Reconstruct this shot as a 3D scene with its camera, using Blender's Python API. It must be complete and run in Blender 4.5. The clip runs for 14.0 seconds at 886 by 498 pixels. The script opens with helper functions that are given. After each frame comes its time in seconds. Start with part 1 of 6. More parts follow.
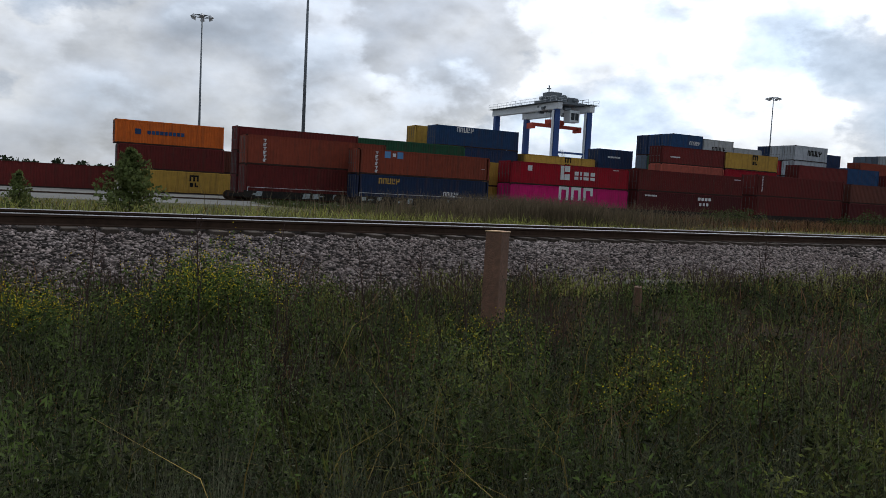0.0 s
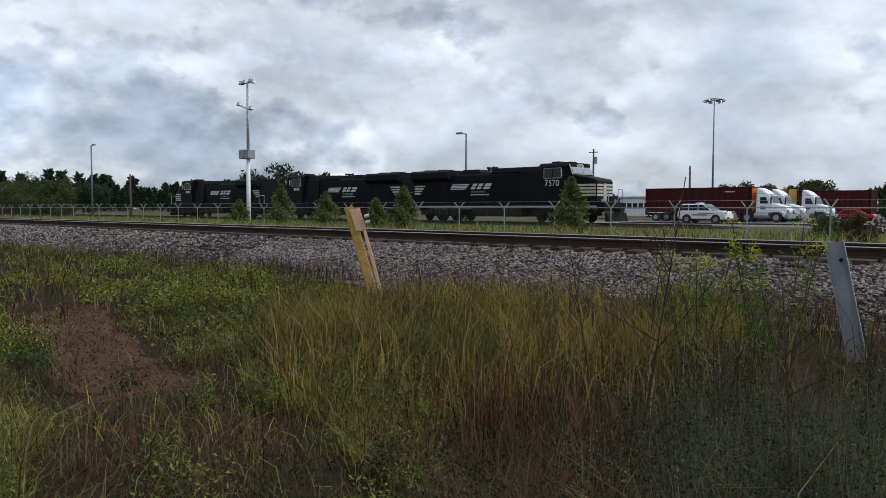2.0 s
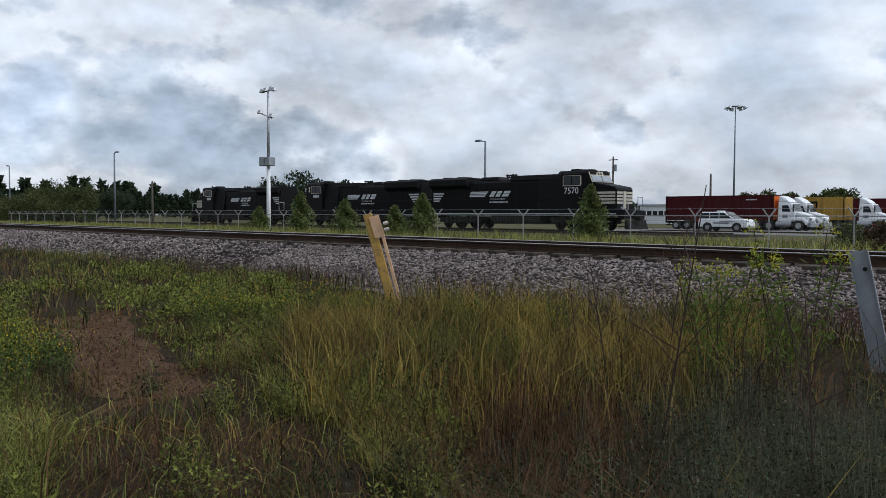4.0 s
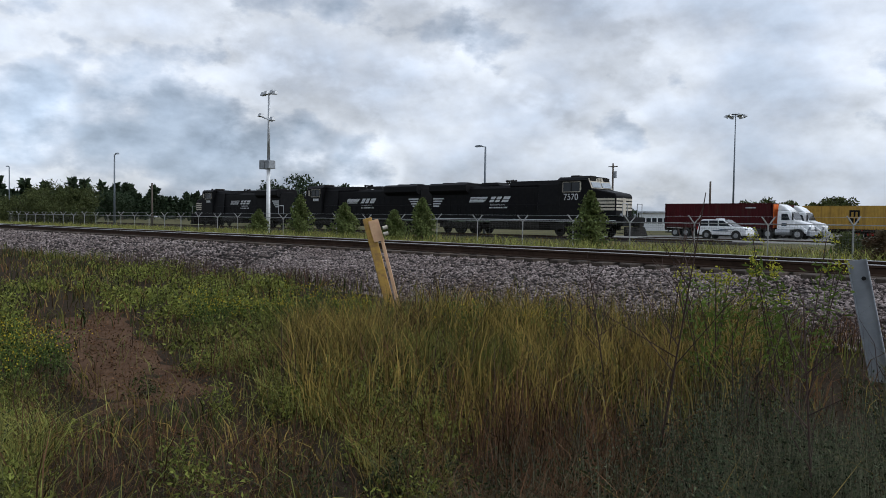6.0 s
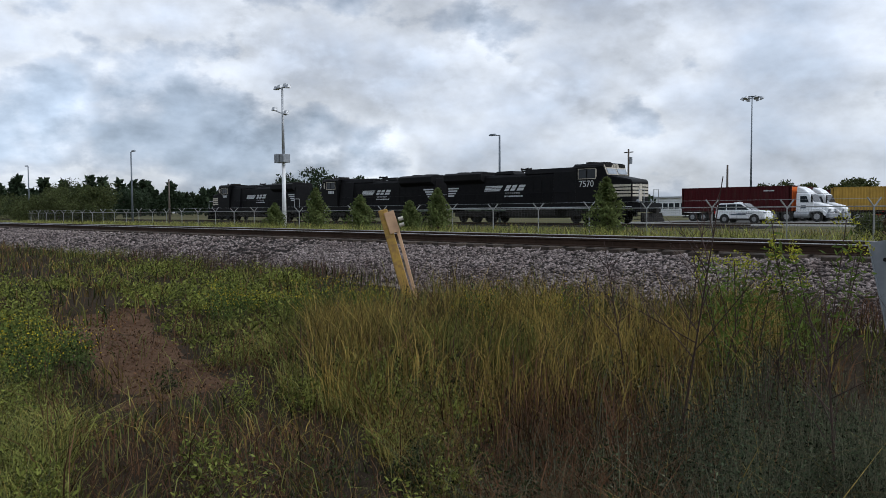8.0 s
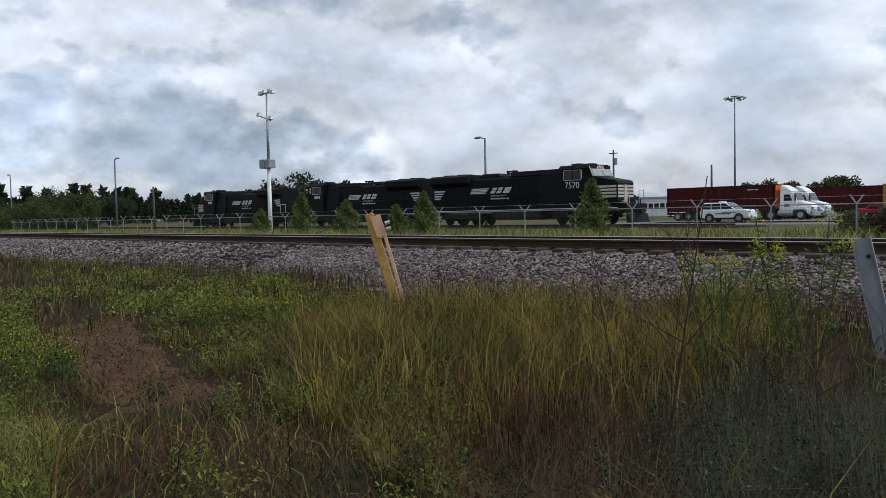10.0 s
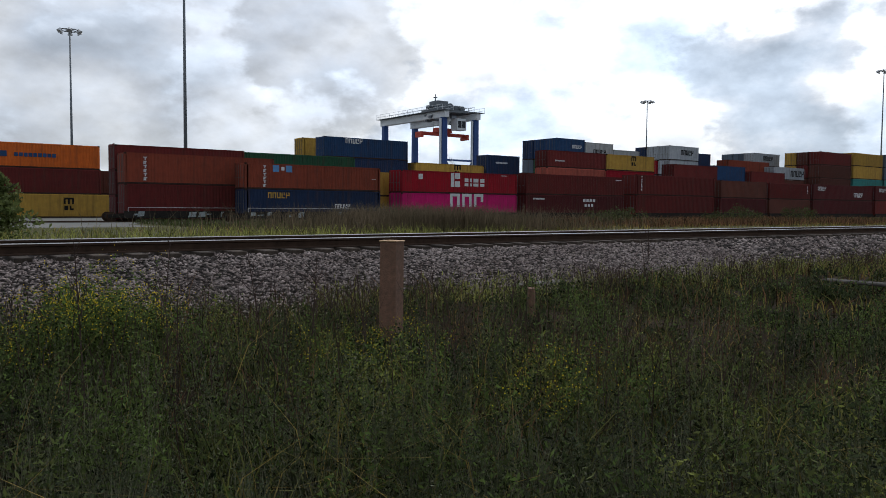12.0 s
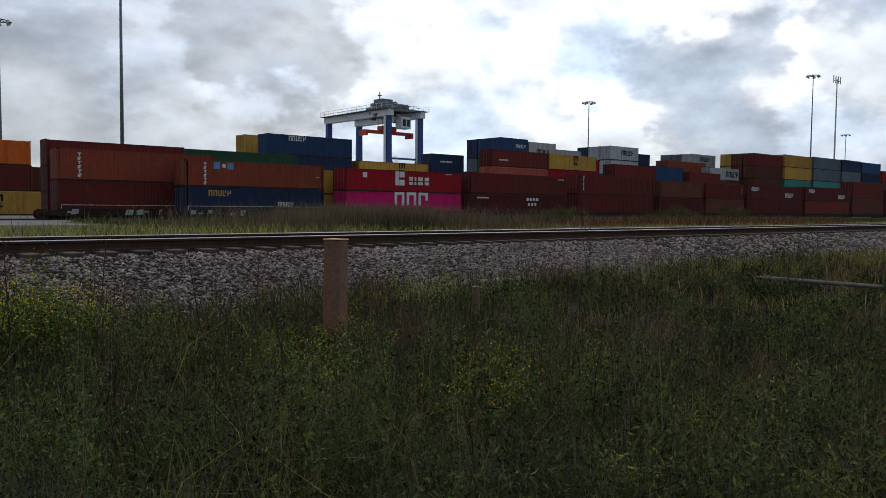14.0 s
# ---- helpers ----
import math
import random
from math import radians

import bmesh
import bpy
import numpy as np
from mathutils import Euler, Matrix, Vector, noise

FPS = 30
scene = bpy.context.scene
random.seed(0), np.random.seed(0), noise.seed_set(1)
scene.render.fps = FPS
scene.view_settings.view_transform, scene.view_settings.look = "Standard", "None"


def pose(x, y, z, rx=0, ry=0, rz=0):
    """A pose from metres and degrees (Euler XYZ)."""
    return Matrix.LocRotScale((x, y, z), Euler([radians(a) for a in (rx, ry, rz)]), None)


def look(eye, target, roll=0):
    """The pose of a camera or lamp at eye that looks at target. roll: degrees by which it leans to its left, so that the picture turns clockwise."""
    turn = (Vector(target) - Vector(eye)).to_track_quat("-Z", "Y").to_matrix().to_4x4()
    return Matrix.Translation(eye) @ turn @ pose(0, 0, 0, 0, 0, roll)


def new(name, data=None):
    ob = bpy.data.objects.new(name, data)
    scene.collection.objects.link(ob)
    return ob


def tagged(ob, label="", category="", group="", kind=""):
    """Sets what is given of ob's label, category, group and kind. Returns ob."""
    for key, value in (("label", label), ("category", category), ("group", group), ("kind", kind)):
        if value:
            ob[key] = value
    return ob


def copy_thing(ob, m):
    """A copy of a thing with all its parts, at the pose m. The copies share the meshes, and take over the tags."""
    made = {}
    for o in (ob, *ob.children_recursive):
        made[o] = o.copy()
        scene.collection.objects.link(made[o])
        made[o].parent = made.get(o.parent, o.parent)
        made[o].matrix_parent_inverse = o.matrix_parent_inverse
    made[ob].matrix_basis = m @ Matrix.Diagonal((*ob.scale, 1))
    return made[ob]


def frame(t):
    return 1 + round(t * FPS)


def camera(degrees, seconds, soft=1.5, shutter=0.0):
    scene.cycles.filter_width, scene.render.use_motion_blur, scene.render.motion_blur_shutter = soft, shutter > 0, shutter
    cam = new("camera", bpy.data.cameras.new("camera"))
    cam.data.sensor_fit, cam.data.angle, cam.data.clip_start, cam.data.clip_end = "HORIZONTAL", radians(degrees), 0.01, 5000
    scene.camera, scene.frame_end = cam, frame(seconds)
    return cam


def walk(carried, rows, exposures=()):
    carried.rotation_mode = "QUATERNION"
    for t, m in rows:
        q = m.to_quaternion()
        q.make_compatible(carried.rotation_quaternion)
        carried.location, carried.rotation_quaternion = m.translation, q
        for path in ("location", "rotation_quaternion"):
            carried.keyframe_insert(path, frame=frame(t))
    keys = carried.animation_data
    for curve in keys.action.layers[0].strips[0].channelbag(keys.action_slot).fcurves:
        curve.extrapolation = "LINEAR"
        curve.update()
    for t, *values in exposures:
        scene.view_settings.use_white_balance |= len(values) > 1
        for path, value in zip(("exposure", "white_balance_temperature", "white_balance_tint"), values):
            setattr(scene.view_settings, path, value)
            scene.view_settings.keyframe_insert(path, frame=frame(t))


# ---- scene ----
EYE_Z = 1.05                      # height over the yard's level; the track runs along x, away from the camera is +y


# ---------------------------------------------------------------- camera
cam = camera(60.0, 14.0, soft=0.85)
PATH = [  # seconds, tilt, roll, turn
    (0, 86.03, -2.90, -28.37),
    (0.5, 86.15, -1.14, -30.50),
    (0.6, 86.01, -0.99, -26.29),
    (0.7, 85.67, -1.39, -15.60),
    (0.8, 85.75, -0.92, -4.60),
    (0.9, 85.41, -0.92, 6.40),
    (1, 85.33, -0.53, 17.60),
    (1.2, 86.83, -1.44, 29.38),
    (1.5, 87.27, -2.10, 35.55),
    (2, 87.00, -0.12, 43.57),
    (2.5, 86.84, 0.40, 44.73),
    (3, 87.27, 0.12, 44.57),
    (3.5, 87.44, -0.07, 44.85),
    (6, 87.91, -0.86, 44.93),
    (6.5, 85.74, -0.13, 45.90),
    (7, 87.27, 0.05, 45.68),
    (9.5, 86.77, 0.60, 46.43),
    (10, 87.39, 1.20, 45.08),
    (10.5, 87.34, 1.58, 32.06),
    (10.8, 85.88, 0.88, 16.24),
    (11, 86.79, 0.42, 4.43),
    (11.5, 85.99, 0.53, -23.50),
    (12, 86.98, -0.41, -36.38),
    (12.5, 87.51, -1.28, -39.98),
    (13, 87.33, -0.89, -40.98),
    (13.5, 87.01, -0.59, -41.21),
    (14, 86.91, -0.60, -40.51),
]
walk(cam, [(t, pose(0, 0, EYE_Z, a, b, c)) for t, a, b, c in PATH],
     exposures=[(0, 0.05, 6350, 10), (0.6, 0.05, 6350, 10), (1.2, 0.2, 6150, 10), (1.8, 0.4, 6120, 10), (10.2, 0.4, 6120, 10), (10.8, 0.25, 6150, 10), (11.5, 0.16, 6300, 10), (12.2, 0.15, 6350, 10), (13.0, 0.02, 6350, 10), (14, -0.05, 6350, 10)])

# ---------------------------------------------------------------- sky and sun
SUN_EL, SUN_TURN = 40.0, 52.0     # degrees over the horizon, degrees clockwise from +y
sun_way = Vector((math.sin(radians(SUN_TURN)) * math.cos(radians(SUN_EL)), math.cos(radians(SUN_TURN)) * math.cos(radians(SUN_EL)), math.sin(radians(SUN_EL))))


def links(tree, *pairs):
    for a, b in pairs:
        tree.links.new(a, b)


def make_world():
    w = bpy.data.worlds.new("cloudy_sky")
    scene.world = w
    w.use_nodes = True
    t = w.node_tree
    t.nodes.clear()
    N = t.nodes.new

    def math_node(op, a, b=None):
        n = N("ShaderNodeMath")
        n.operation = op
        for i, v in enumerate((a, b)):
            if v is None:
                continue
            if isinstance(v, (int, float)):
                n.inputs[i].default_value = v
            else:
                t.links.new(v, n.inputs[i])
        return n.outputs[0]

    co = N("ShaderNodeTexCoord")
    sep = N("ShaderNodeSeparateXYZ")
    t.links.new(co.outputs["Generated"], sep.inputs[0])
    # heaps of cloud, flattened towards the horizon
    flat = N("ShaderNodeCombineXYZ")
    links(t, (sep.outputs[0], flat.inputs[0]), (sep.outputs[1], flat.inputs[1]), (math_node("MULTIPLY", sep.outputs[2], 1.7), flat.inputs[2]))

    def cloud_noise(scale, detail, rough, distort, shift):
        n, mp = N("ShaderNodeTexNoise"), N("ShaderNodeMapping")
        mp.inputs["Location"].default_value = shift
        n.inputs["Scale"].default_value, n.inputs["Detail"].default_value, n.inputs["Roughness"].default_value = scale, detail, rough
        n.inputs["Distortion"].default_value = distort
        links(t, (flat.outputs[0], mp.inputs[0]), (mp.outputs[0], n.inputs["Vector"]))
        return n.outputs["Fac"]

    deck = cloud_noise(2.6, 5, 0.5, 0.0, (3.1, 0.4, 1.7))
    puff = cloud_noise(7.0, 12, 0.55, 0.0, (0.2, 5.3, 2.2))
    under = cloud_noise(7.0, 12, 0.55, 0.0, (0.2, 5.3, 2.235))
    thick = math_node("ADD", math_node("MULTIPLY", deck, 0.6), math_node("MULTIPLY", puff, 0.4))
    ramp = N("ShaderNodeValToRGB")
    e = ramp.color_ramp.elements
    e[0].position, e[0].color = 0.34, (0.57, 0.68, 0.83, 1)
    e[1].position, e[1].color = 0.70, (0.54, 0.59, 0.66, 1)
    for p, cc in ((0.43, (0.64, 0.74, 0.87, 1)), (0.475, (0.76, 0.82, 0.91, 1)), (0.50, (0.93, 0.96, 1.0, 1)), (0.54, (0.85, 0.89, 0.95, 1)), (0.58, (0.75, 0.80, 0.88, 1)), (0.63, (0.63, 0.70, 0.80, 1))):
        x = e.new(p)
        x.color = cc
    t.links.new(thick, ramp.inputs[0])

    def facing(way):
        dot = N("ShaderNodeVectorMath")
        dot.operation = "DOT_PRODUCT"
        t.links.new(co.outputs["Generated"], dot.inputs[0])
        dot.inputs[1].default_value = way
        return dot.outputs["Value"]

    # the veiled sun brightens the clouds round it
    glow = math_node("POWER", math_node("MAXIMUM", facing(sun_way), 0.0), 3.5)
    gain = math_node("ADD", math_node("MULTIPLY", glow, 1.1), 0.74)
    # far cloud bases near the horizon are duller
    low = N("ShaderNodeMapRange")
    low.interpolation_type = "SMOOTHSTEP"
    for key, v in (("From Min", 0.0), ("From Max", 0.13), ("To Min", 0.80), ("To Max", 1.0)):
        low.inputs[key].default_value = v
    t.links.new(sep.outputs[2], low.inputs["Value"])
    gain = math_node("MULTIPLY", gain, low.outputs[0])
    # billows: lit tops, shaded undersides
    gain = math_node("MULTIPLY", gain, math_node("ADD", math_node("MULTIPLY", math_node("SUBTRACT", puff, under), 1.7), 1.0))
    # single heavy or bright clouds: degrees clockwise from +y, height, half width, strength; their rims follow the billows
    rim = math_node("MULTIPLY", math_node("SUBTRACT", puff, 0.5), 1.3)
    for turn, height, wide, strength in ((-74, 8.0, 4.0, 0.25), (-38.5, 9.3, 2.0, 0.16), (-53, 12.5, 8.0, -0.16), (-50, 4.4, 3.0, 0.22), (-64, 3.2, 7.0, -0.12), (-36, 12.5, 6.0, -0.14),
                                         (28, 12.5, 6.5, -0.32), (10, 8.5, 8.0, -0.2), (59, 8.0, 5.5, -0.27), (70, 10.5, 4.0, -0.18), (44, 5.5, 5.0, 0.15), (20, 5.0, 5.0, -0.12)):
        a, h = radians(turn), radians(height)
        d = math_node("SUBTRACT", 1.0, facing((math.sin(a) * math.cos(h), math.cos(a) * math.cos(h), math.sin(h))))
        d = math_node("ADD", math_node("MULTIPLY", d, 1.0 / (1 - math.cos(radians(wide)))), math_node("MULTIPLY", rim, 4.0))
        soft = N("ShaderNodeMapRange")
        soft.interpolation_type = "SMOOTHSTEP"
        for key, v in (("From Min", 1.25), ("From Max", 0.6), ("To Min", 1.0), ("To Max", 1.0 + strength)):
            soft.inputs[key].default_value = v
        t.links.new(d, soft.inputs["Value"])
        gain = math_node("MULTIPLY", gain, soft.outputs[0])
    lit = N("ShaderNodeVectorMath")
    lit.operation = "SCALE"
    links(t, (ramp.outputs[0], lit.inputs[0]), (gain, lit.inputs["Scale"]))
    sky = N("ShaderNodeTexSky")
    sky.sky_type, sky.sun_disc = "NISHITA", False
    sky.sun_elevation, sky.sun_rotation = radians(SUN_EL), radians(SUN_TURN)
    clear, cloud = N("ShaderNodeBackground"), N("ShaderNodeBackground")
    clear.inputs[1].default_value, cloud.inputs[1].default_value = 0.06, 0.92
    add = N("ShaderNodeMixShader")
    add.inputs[0].default_value = 0.9
    out = N("ShaderNodeOutputWorld")
    links(t, (sky.outputs[0], clear.inputs[0]), (lit.outputs[0], cloud.inputs[0]), (clear.outputs[0], add.inputs[1]),
          (cloud.outputs[0], add.inputs[2]), (add.outputs[0], out.inputs[0]))


make_world()
sun = new("sun", bpy.data.lights.new("sun", "SUN"))
sun.data.energy, sun.data.angle, sun.data.color = 0.9, radians(14), (1.0, 0.95, 0.88)
sun.matrix_world = look(tuple(sun_way * 50), (0, 0, 0))


# ---------------------------------------------------------------- materials
def material(name, c1, c2=None, rough=0.7, metal=0.0, grain=8.0, coarse=0.6, bump=0.0, bump_scale=40.0, island=0.0, rnd=0.0, spec=0.25):
    """Two colours mixed by coarse and fine noise; island / rnd: how far pieces differ in brightness."""
    m = bpy.data.materials.new(name)
    m.use_nodes = True
    t = m.node_tree
    b = t.nodes["Principled BSDF"]
    N = t.nodes.new
    c2 = c2 or tuple(v * 0.7 for v in c1)
    co = N("ShaderNodeTexCoord")
    n1, n2 = N("ShaderNodeTexNoise"), N("ShaderNodeTexNoise")
    n1.inputs["Scale"].default_value, n1.inputs["Detail"].default_value = coarse, 4
    n2.inputs["Scale"].default_value, n2.inputs["Detail"].default_value = grain, 6
    links(t, (co.outputs["Object"], n1.inputs["Vector"]), (co.outputs["Object"], n2.inputs["Vector"]))
    s = N("ShaderNodeMath")
    s.operation = "ADD"
    links(t, (n1.outputs["Fac"], s.inputs[0]), (n2.outputs["Fac"], s.inputs[1]))
    r = N("ShaderNodeMapRange")
    r.inputs["From Min"].default_value, r.inputs["From Max"].default_value = 0.72, 1.28
    t.links.new(s.outputs[0], r.inputs["Value"])
    mx = N("ShaderNodeMix")
    mx.data_type = "RGBA"
    mx.inputs["A"].default_value, mx.inputs["B"].default_value = (*c1, 1), (*c2, 1)
    t.links.new(r.outputs[0], mx.inputs["Factor"])
    col = mx.outputs["Result"]
    if island or rnd:
        if island:
            src = N("ShaderNodeNewGeometry").outputs["Random Per Island"]
        else:
            src = N("ShaderNodeObjectInfo").outputs["Random"]
        k = island or rnd
        mr = N("ShaderNodeMapRange")
        mr.inputs["To Min"].default_value, mr.inputs["To Max"].default_value = 1 - k, 1 + k
        hs = N("ShaderNodeHueSaturation")
        links(t, (src, mr.inputs["Value"]), (mr.outputs[0], hs.inputs["Value"]), (col, hs.inputs["Color"]))
        col = hs.outputs["Color"]
    t.links.new(col, b.inputs["Base Color"])
    b.inputs["Roughness"].default_value, b.inputs["Metallic"].default_value = rough, metal
    b.inputs["Specular IOR Level"].default_value = spec
    if bump:
        n3, bp = N("ShaderNodeTexNoise"), N("ShaderNodeBump")
        n3.inputs["Scale"].default_value, n3.inputs["Detail"].default_value = bump_scale, 5
        bp.inputs["Strength"].default_value, bp.inputs["Distance"].default_value = bump, 0.02
        links(t, (co.outputs["Object"], n3.inputs["Vector"]), (n3.outputs["Fac"], bp.inputs["Height"]), (bp.outputs[0], b.inputs["Normal"]))
    return m


def leafy(name, c1, c2, island=0.88, through_light=0.35):
    """Thin green stuff that lets light through."""
    m = material(name, c1, c2, rough=0.65, grain=3.0, coarse=0.7, island=island, spec=0.05)
    t = m.node_tree
    b, out = t.nodes["Principled BSDF"], t.nodes["Material Output"]
    tr, mx = t.nodes.new("ShaderNodeBsdfTranslucent"), t.nodes.new("ShaderNodeMixShader")
    src = b.inputs["Base Color"].links[0].from_socket
    mx.inputs[0].default_value = through_light
    links(t, (src, tr.inputs[0]), (b.outputs[0], mx.inputs[1]), (tr.outputs[0], mx.inputs[2]), (mx.outputs[0], out.inputs[0]))
    return m


M = {}
M["soil"] = material("soil", (0.022, 0.017, 0.012), (0.042, 0.030, 0.02), 1.0, grain=14, coarse=0.5, bump=0.8, bump_scale=30, spec=0.03)
M["red_soil"] = material("red_soil", (0.060, 0.034, 0.021), (0.105, 0.064, 0.04), 1.0, grain=12, coarse=1.5, bump=1.0, bump_scale=35, spec=0.03)
M["old_concrete"] = material("old_concrete", (0.09, 0.082, 0.074), (0.055, 0.05, 0.045), 0.95, grain=9, coarse=1.5, bump=0.5, spec=0.05)
M["pale_concrete"] = material("pale_concrete", (0.19, 0.175, 0.16), (0.12, 0.11, 0.10), 0.95, grain=9, coarse=1.5, bump=0.5, spec=0.05)
M["field"] = material("field", (0.055, 0.06, 0.026), (0.11, 0.095, 0.05), 0.95, grain=0.9, coarse=0.08, bump=0.8, bump_scale=8, spec=0.03)
M["asphalt"] = material("asphalt", (0.13, 0.128, 0.12), (0.21, 0.205, 0.19), 1.0, grain=0.35, coarse=0.05, bump=0.2, bump_scale=20, spec=0.02)
M["stone"] = material("ballast_stone", (0.115, 0.09, 0.082), (0.225, 0.19, 0.178), 0.95, grain=9, coarse=0.8, island=0.85, spec=0.08)
# bed colour near black: paints the shade in the gaps between the stones
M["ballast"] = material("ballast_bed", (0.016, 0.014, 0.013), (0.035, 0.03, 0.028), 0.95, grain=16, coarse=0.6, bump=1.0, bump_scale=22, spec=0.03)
M["rail_web"] = material("rusty_rail", (0.028, 0.018, 0.013), (0.055, 0.034, 0.024), 0.9, grain=10, coarse=0.8, bump=0.2, spec=0.06)
M["rail_head"] = material("worn_rail_head", (0.42, 0.40, 0.38), (0.28, 0.26, 0.24), 0.34, 1.0, grain=5, coarse=0.5)
M["tie"] = material("creosoted_tie", (0.035, 0.026, 0.02), (0.075, 0.058, 0.045), 0.9, grain=12, coarse=2, bump=0.5, rnd=0.3)
M["black"] = material("black_paint", (0.006, 0.006, 0.007), (0.012, 0.0115, 0.0115), 0.55, grain=4, coarse=0.4, bump=0.05, spec=0.06)
M["grime"] = material("grimy_black", (0.012, 0.0115, 0.011), (0.028, 0.025, 0.022), 0.85, grain=6, coarse=0.7, bump=0.2, spec=0.06)
M["white"] = material("white_paint", (0.74, 0.75, 0.76), (0.62, 0.62, 0.61), 0.4, grain=5, coarse=0.5)
M["cream"] = material("dusty_white_stripe", (0.50, 0.46, 0.38), (0.36, 0.32, 0.26), 0.6, grain=6, coarse=0.9)
M["lettering"] = material("white_lettering", (0.55, 0.56, 0.57), (0.42, 0.43, 0.44), 0.6, grain=6)
M["glass"] = material("dark_window_glass", (0.02, 0.024, 0.028), (0.03, 0.034, 0.04), 0.12, grain=2, spec=0.2)
# pale base colour paints the sky's reflection into windscreens; lamp lenses share it
M["pale_glass"] = material("painted_sky_glass", (0.16, 0.18, 0.20), (0.24, 0.26, 0.28), 0.06, grain=2, spec=1.0)
M["steel"] = material("galvanised_steel", (0.42, 0.43, 0.44), (0.30, 0.31, 0.32), 0.5, 0.7, grain=10, coarse=1)
M["grey_paint"] = material("grey_metal_paint", (0.27, 0.285, 0.30), (0.19, 0.20, 0.215), 0.65, 0.1, grain=9, coarse=2, bump=0.1)
M["dark_pole"] = material("dark_steel_pole", (0.15, 0.17, 0.19), (0.11, 0.125, 0.14), 0.55, 0.4, grain=5)
M["pole_wood"] = material("weathered_pole_wood", (0.11, 0.09, 0.07), (0.07, 0.058, 0.05), 0.9, grain=10)
M["post_wood"] = material("weathered_post_wood", (0.19, 0.105, 0.07), (0.11, 0.065, 0.045), 0.9, grain=22, coarse=3, bump=0.6, bump_scale=60)
M["yellow_post"] = material("peeling_yellow_paint", (0.50, 0.31, 0.06), (0.27, 0.16, 0.06), 0.8, grain=18, coarse=5, bump=0.5, bump_scale=50)
M["tan_board"] = material("sun_bleached_board", (0.62, 0.40, 0.24), (0.48, 0.29, 0.17), 0.8, grain=12, coarse=4, bump=0.3)
M["mid_blue"] = material("sky_blue_decal", (0.09, 0.22, 0.42), (0.07, 0.18, 0.36), 0.6, grain=5)
M["graffiti"] = material("sprayed_paint", (0.30, 0.33, 0.34), (0.16, 0.20, 0.20), 0.7, grain=7, coarse=2)
M["rubber"] = material("tyre_rubber", (0.018, 0.018, 0.018), (0.035, 0.033, 0.03), 0.85, grain=10)
M["old_wire"] = material("dull_old_wire", (0.13, 0.13, 0.125), (0.08, 0.08, 0.078), 0.9, grain=10, spec=0.05)
M["old_steel"] = material("weathered_galvanised_steel", (0.30, 0.30, 0.29), (0.20, 0.20, 0.195), 0.7, 0.2, grain=10, coarse=1)
# dirty rails and castings, darkened to paint the shaded gap between stacked tiers
M["bottom_rail"] = material("gap_shade_bottom_rail", (0.022, 0.015, 0.013), (0.05, 0.032, 0.026), 0.9, grain=4, coarse=0.6, spec=0.05)
M["rim"] = material("alloy_rim", (0.4, 0.4, 0.41), (0.3, 0.3, 0.3), 0.35, 0.8, grain=6)
M["red_lamp"] = material("red_lens", (0.5, 0.02, 0.02), (0.35, 0.02, 0.02), 0.2)
M["car_red"] = material("red_car_paint", (0.42, 0.015, 0.02), (0.34, 0.012, 0.02), 0.25, grain=2, coarse=0.4)
M["crane_blue"] = material("crane_blue_paint", (0.028, 0.07, 0.22), (0.02, 0.05, 0.16), 0.5, grain=3, coarse=0.2)
M["crane_white"] = material("crane_white_paint", (0.62, 0.65, 0.68), (0.48, 0.51, 0.54), 0.5, grain=3, coarse=0.2)
M["crane_red"] = material("spreader_red_paint", (0.45, 0.06, 0.03), (0.32, 0.045, 0.03), 0.5, grain=3, coarse=0.5)
M["pink_flag"] = material("marker_orange", (0.6, 0.14, 0.05), (0.5, 0.1, 0.04), 0.6)

def streaked(name, *args, **kw):
    """Container paint with rust and dirt that has run down the walls."""
    m = material(name, *args, **kw)
    t = m.node_tree
    b, N = t.nodes["Principled BSDF"], t.nodes.new
    src = b.inputs["Base Color"].links[0].from_socket
    co, mp, n = N("ShaderNodeTexCoord"), N("ShaderNodeMapping"), N("ShaderNodeTexNoise")
    mp.inputs["Scale"].default_value = (2.6, 2.6, 0.22)
    n.inputs["Scale"].default_value, n.inputs["Detail"].default_value = 1.0, 6
    r, mx = N("ShaderNodeMapRange"), N("ShaderNodeMix")
    r.inputs["From Min"].default_value, r.inputs["From Max"].default_value, r.inputs["To Max"].default_value = 0.50, 0.78, 0.5
    mx.data_type = "RGBA"
    mx.inputs["B"].default_value = (0.055, 0.032, 0.024, 1)
    links(t, (co.outputs["Object"], mp.inputs[0]), (mp.outputs[0], n.inputs["Vector"]), (n.outputs["Fac"], r.inputs["Value"]), (r.outputs[0], mx.inputs["Factor"]), (src, mx.inputs["A"]), (mx.outputs["Result"], b.inputs["Base Color"]))
    return m


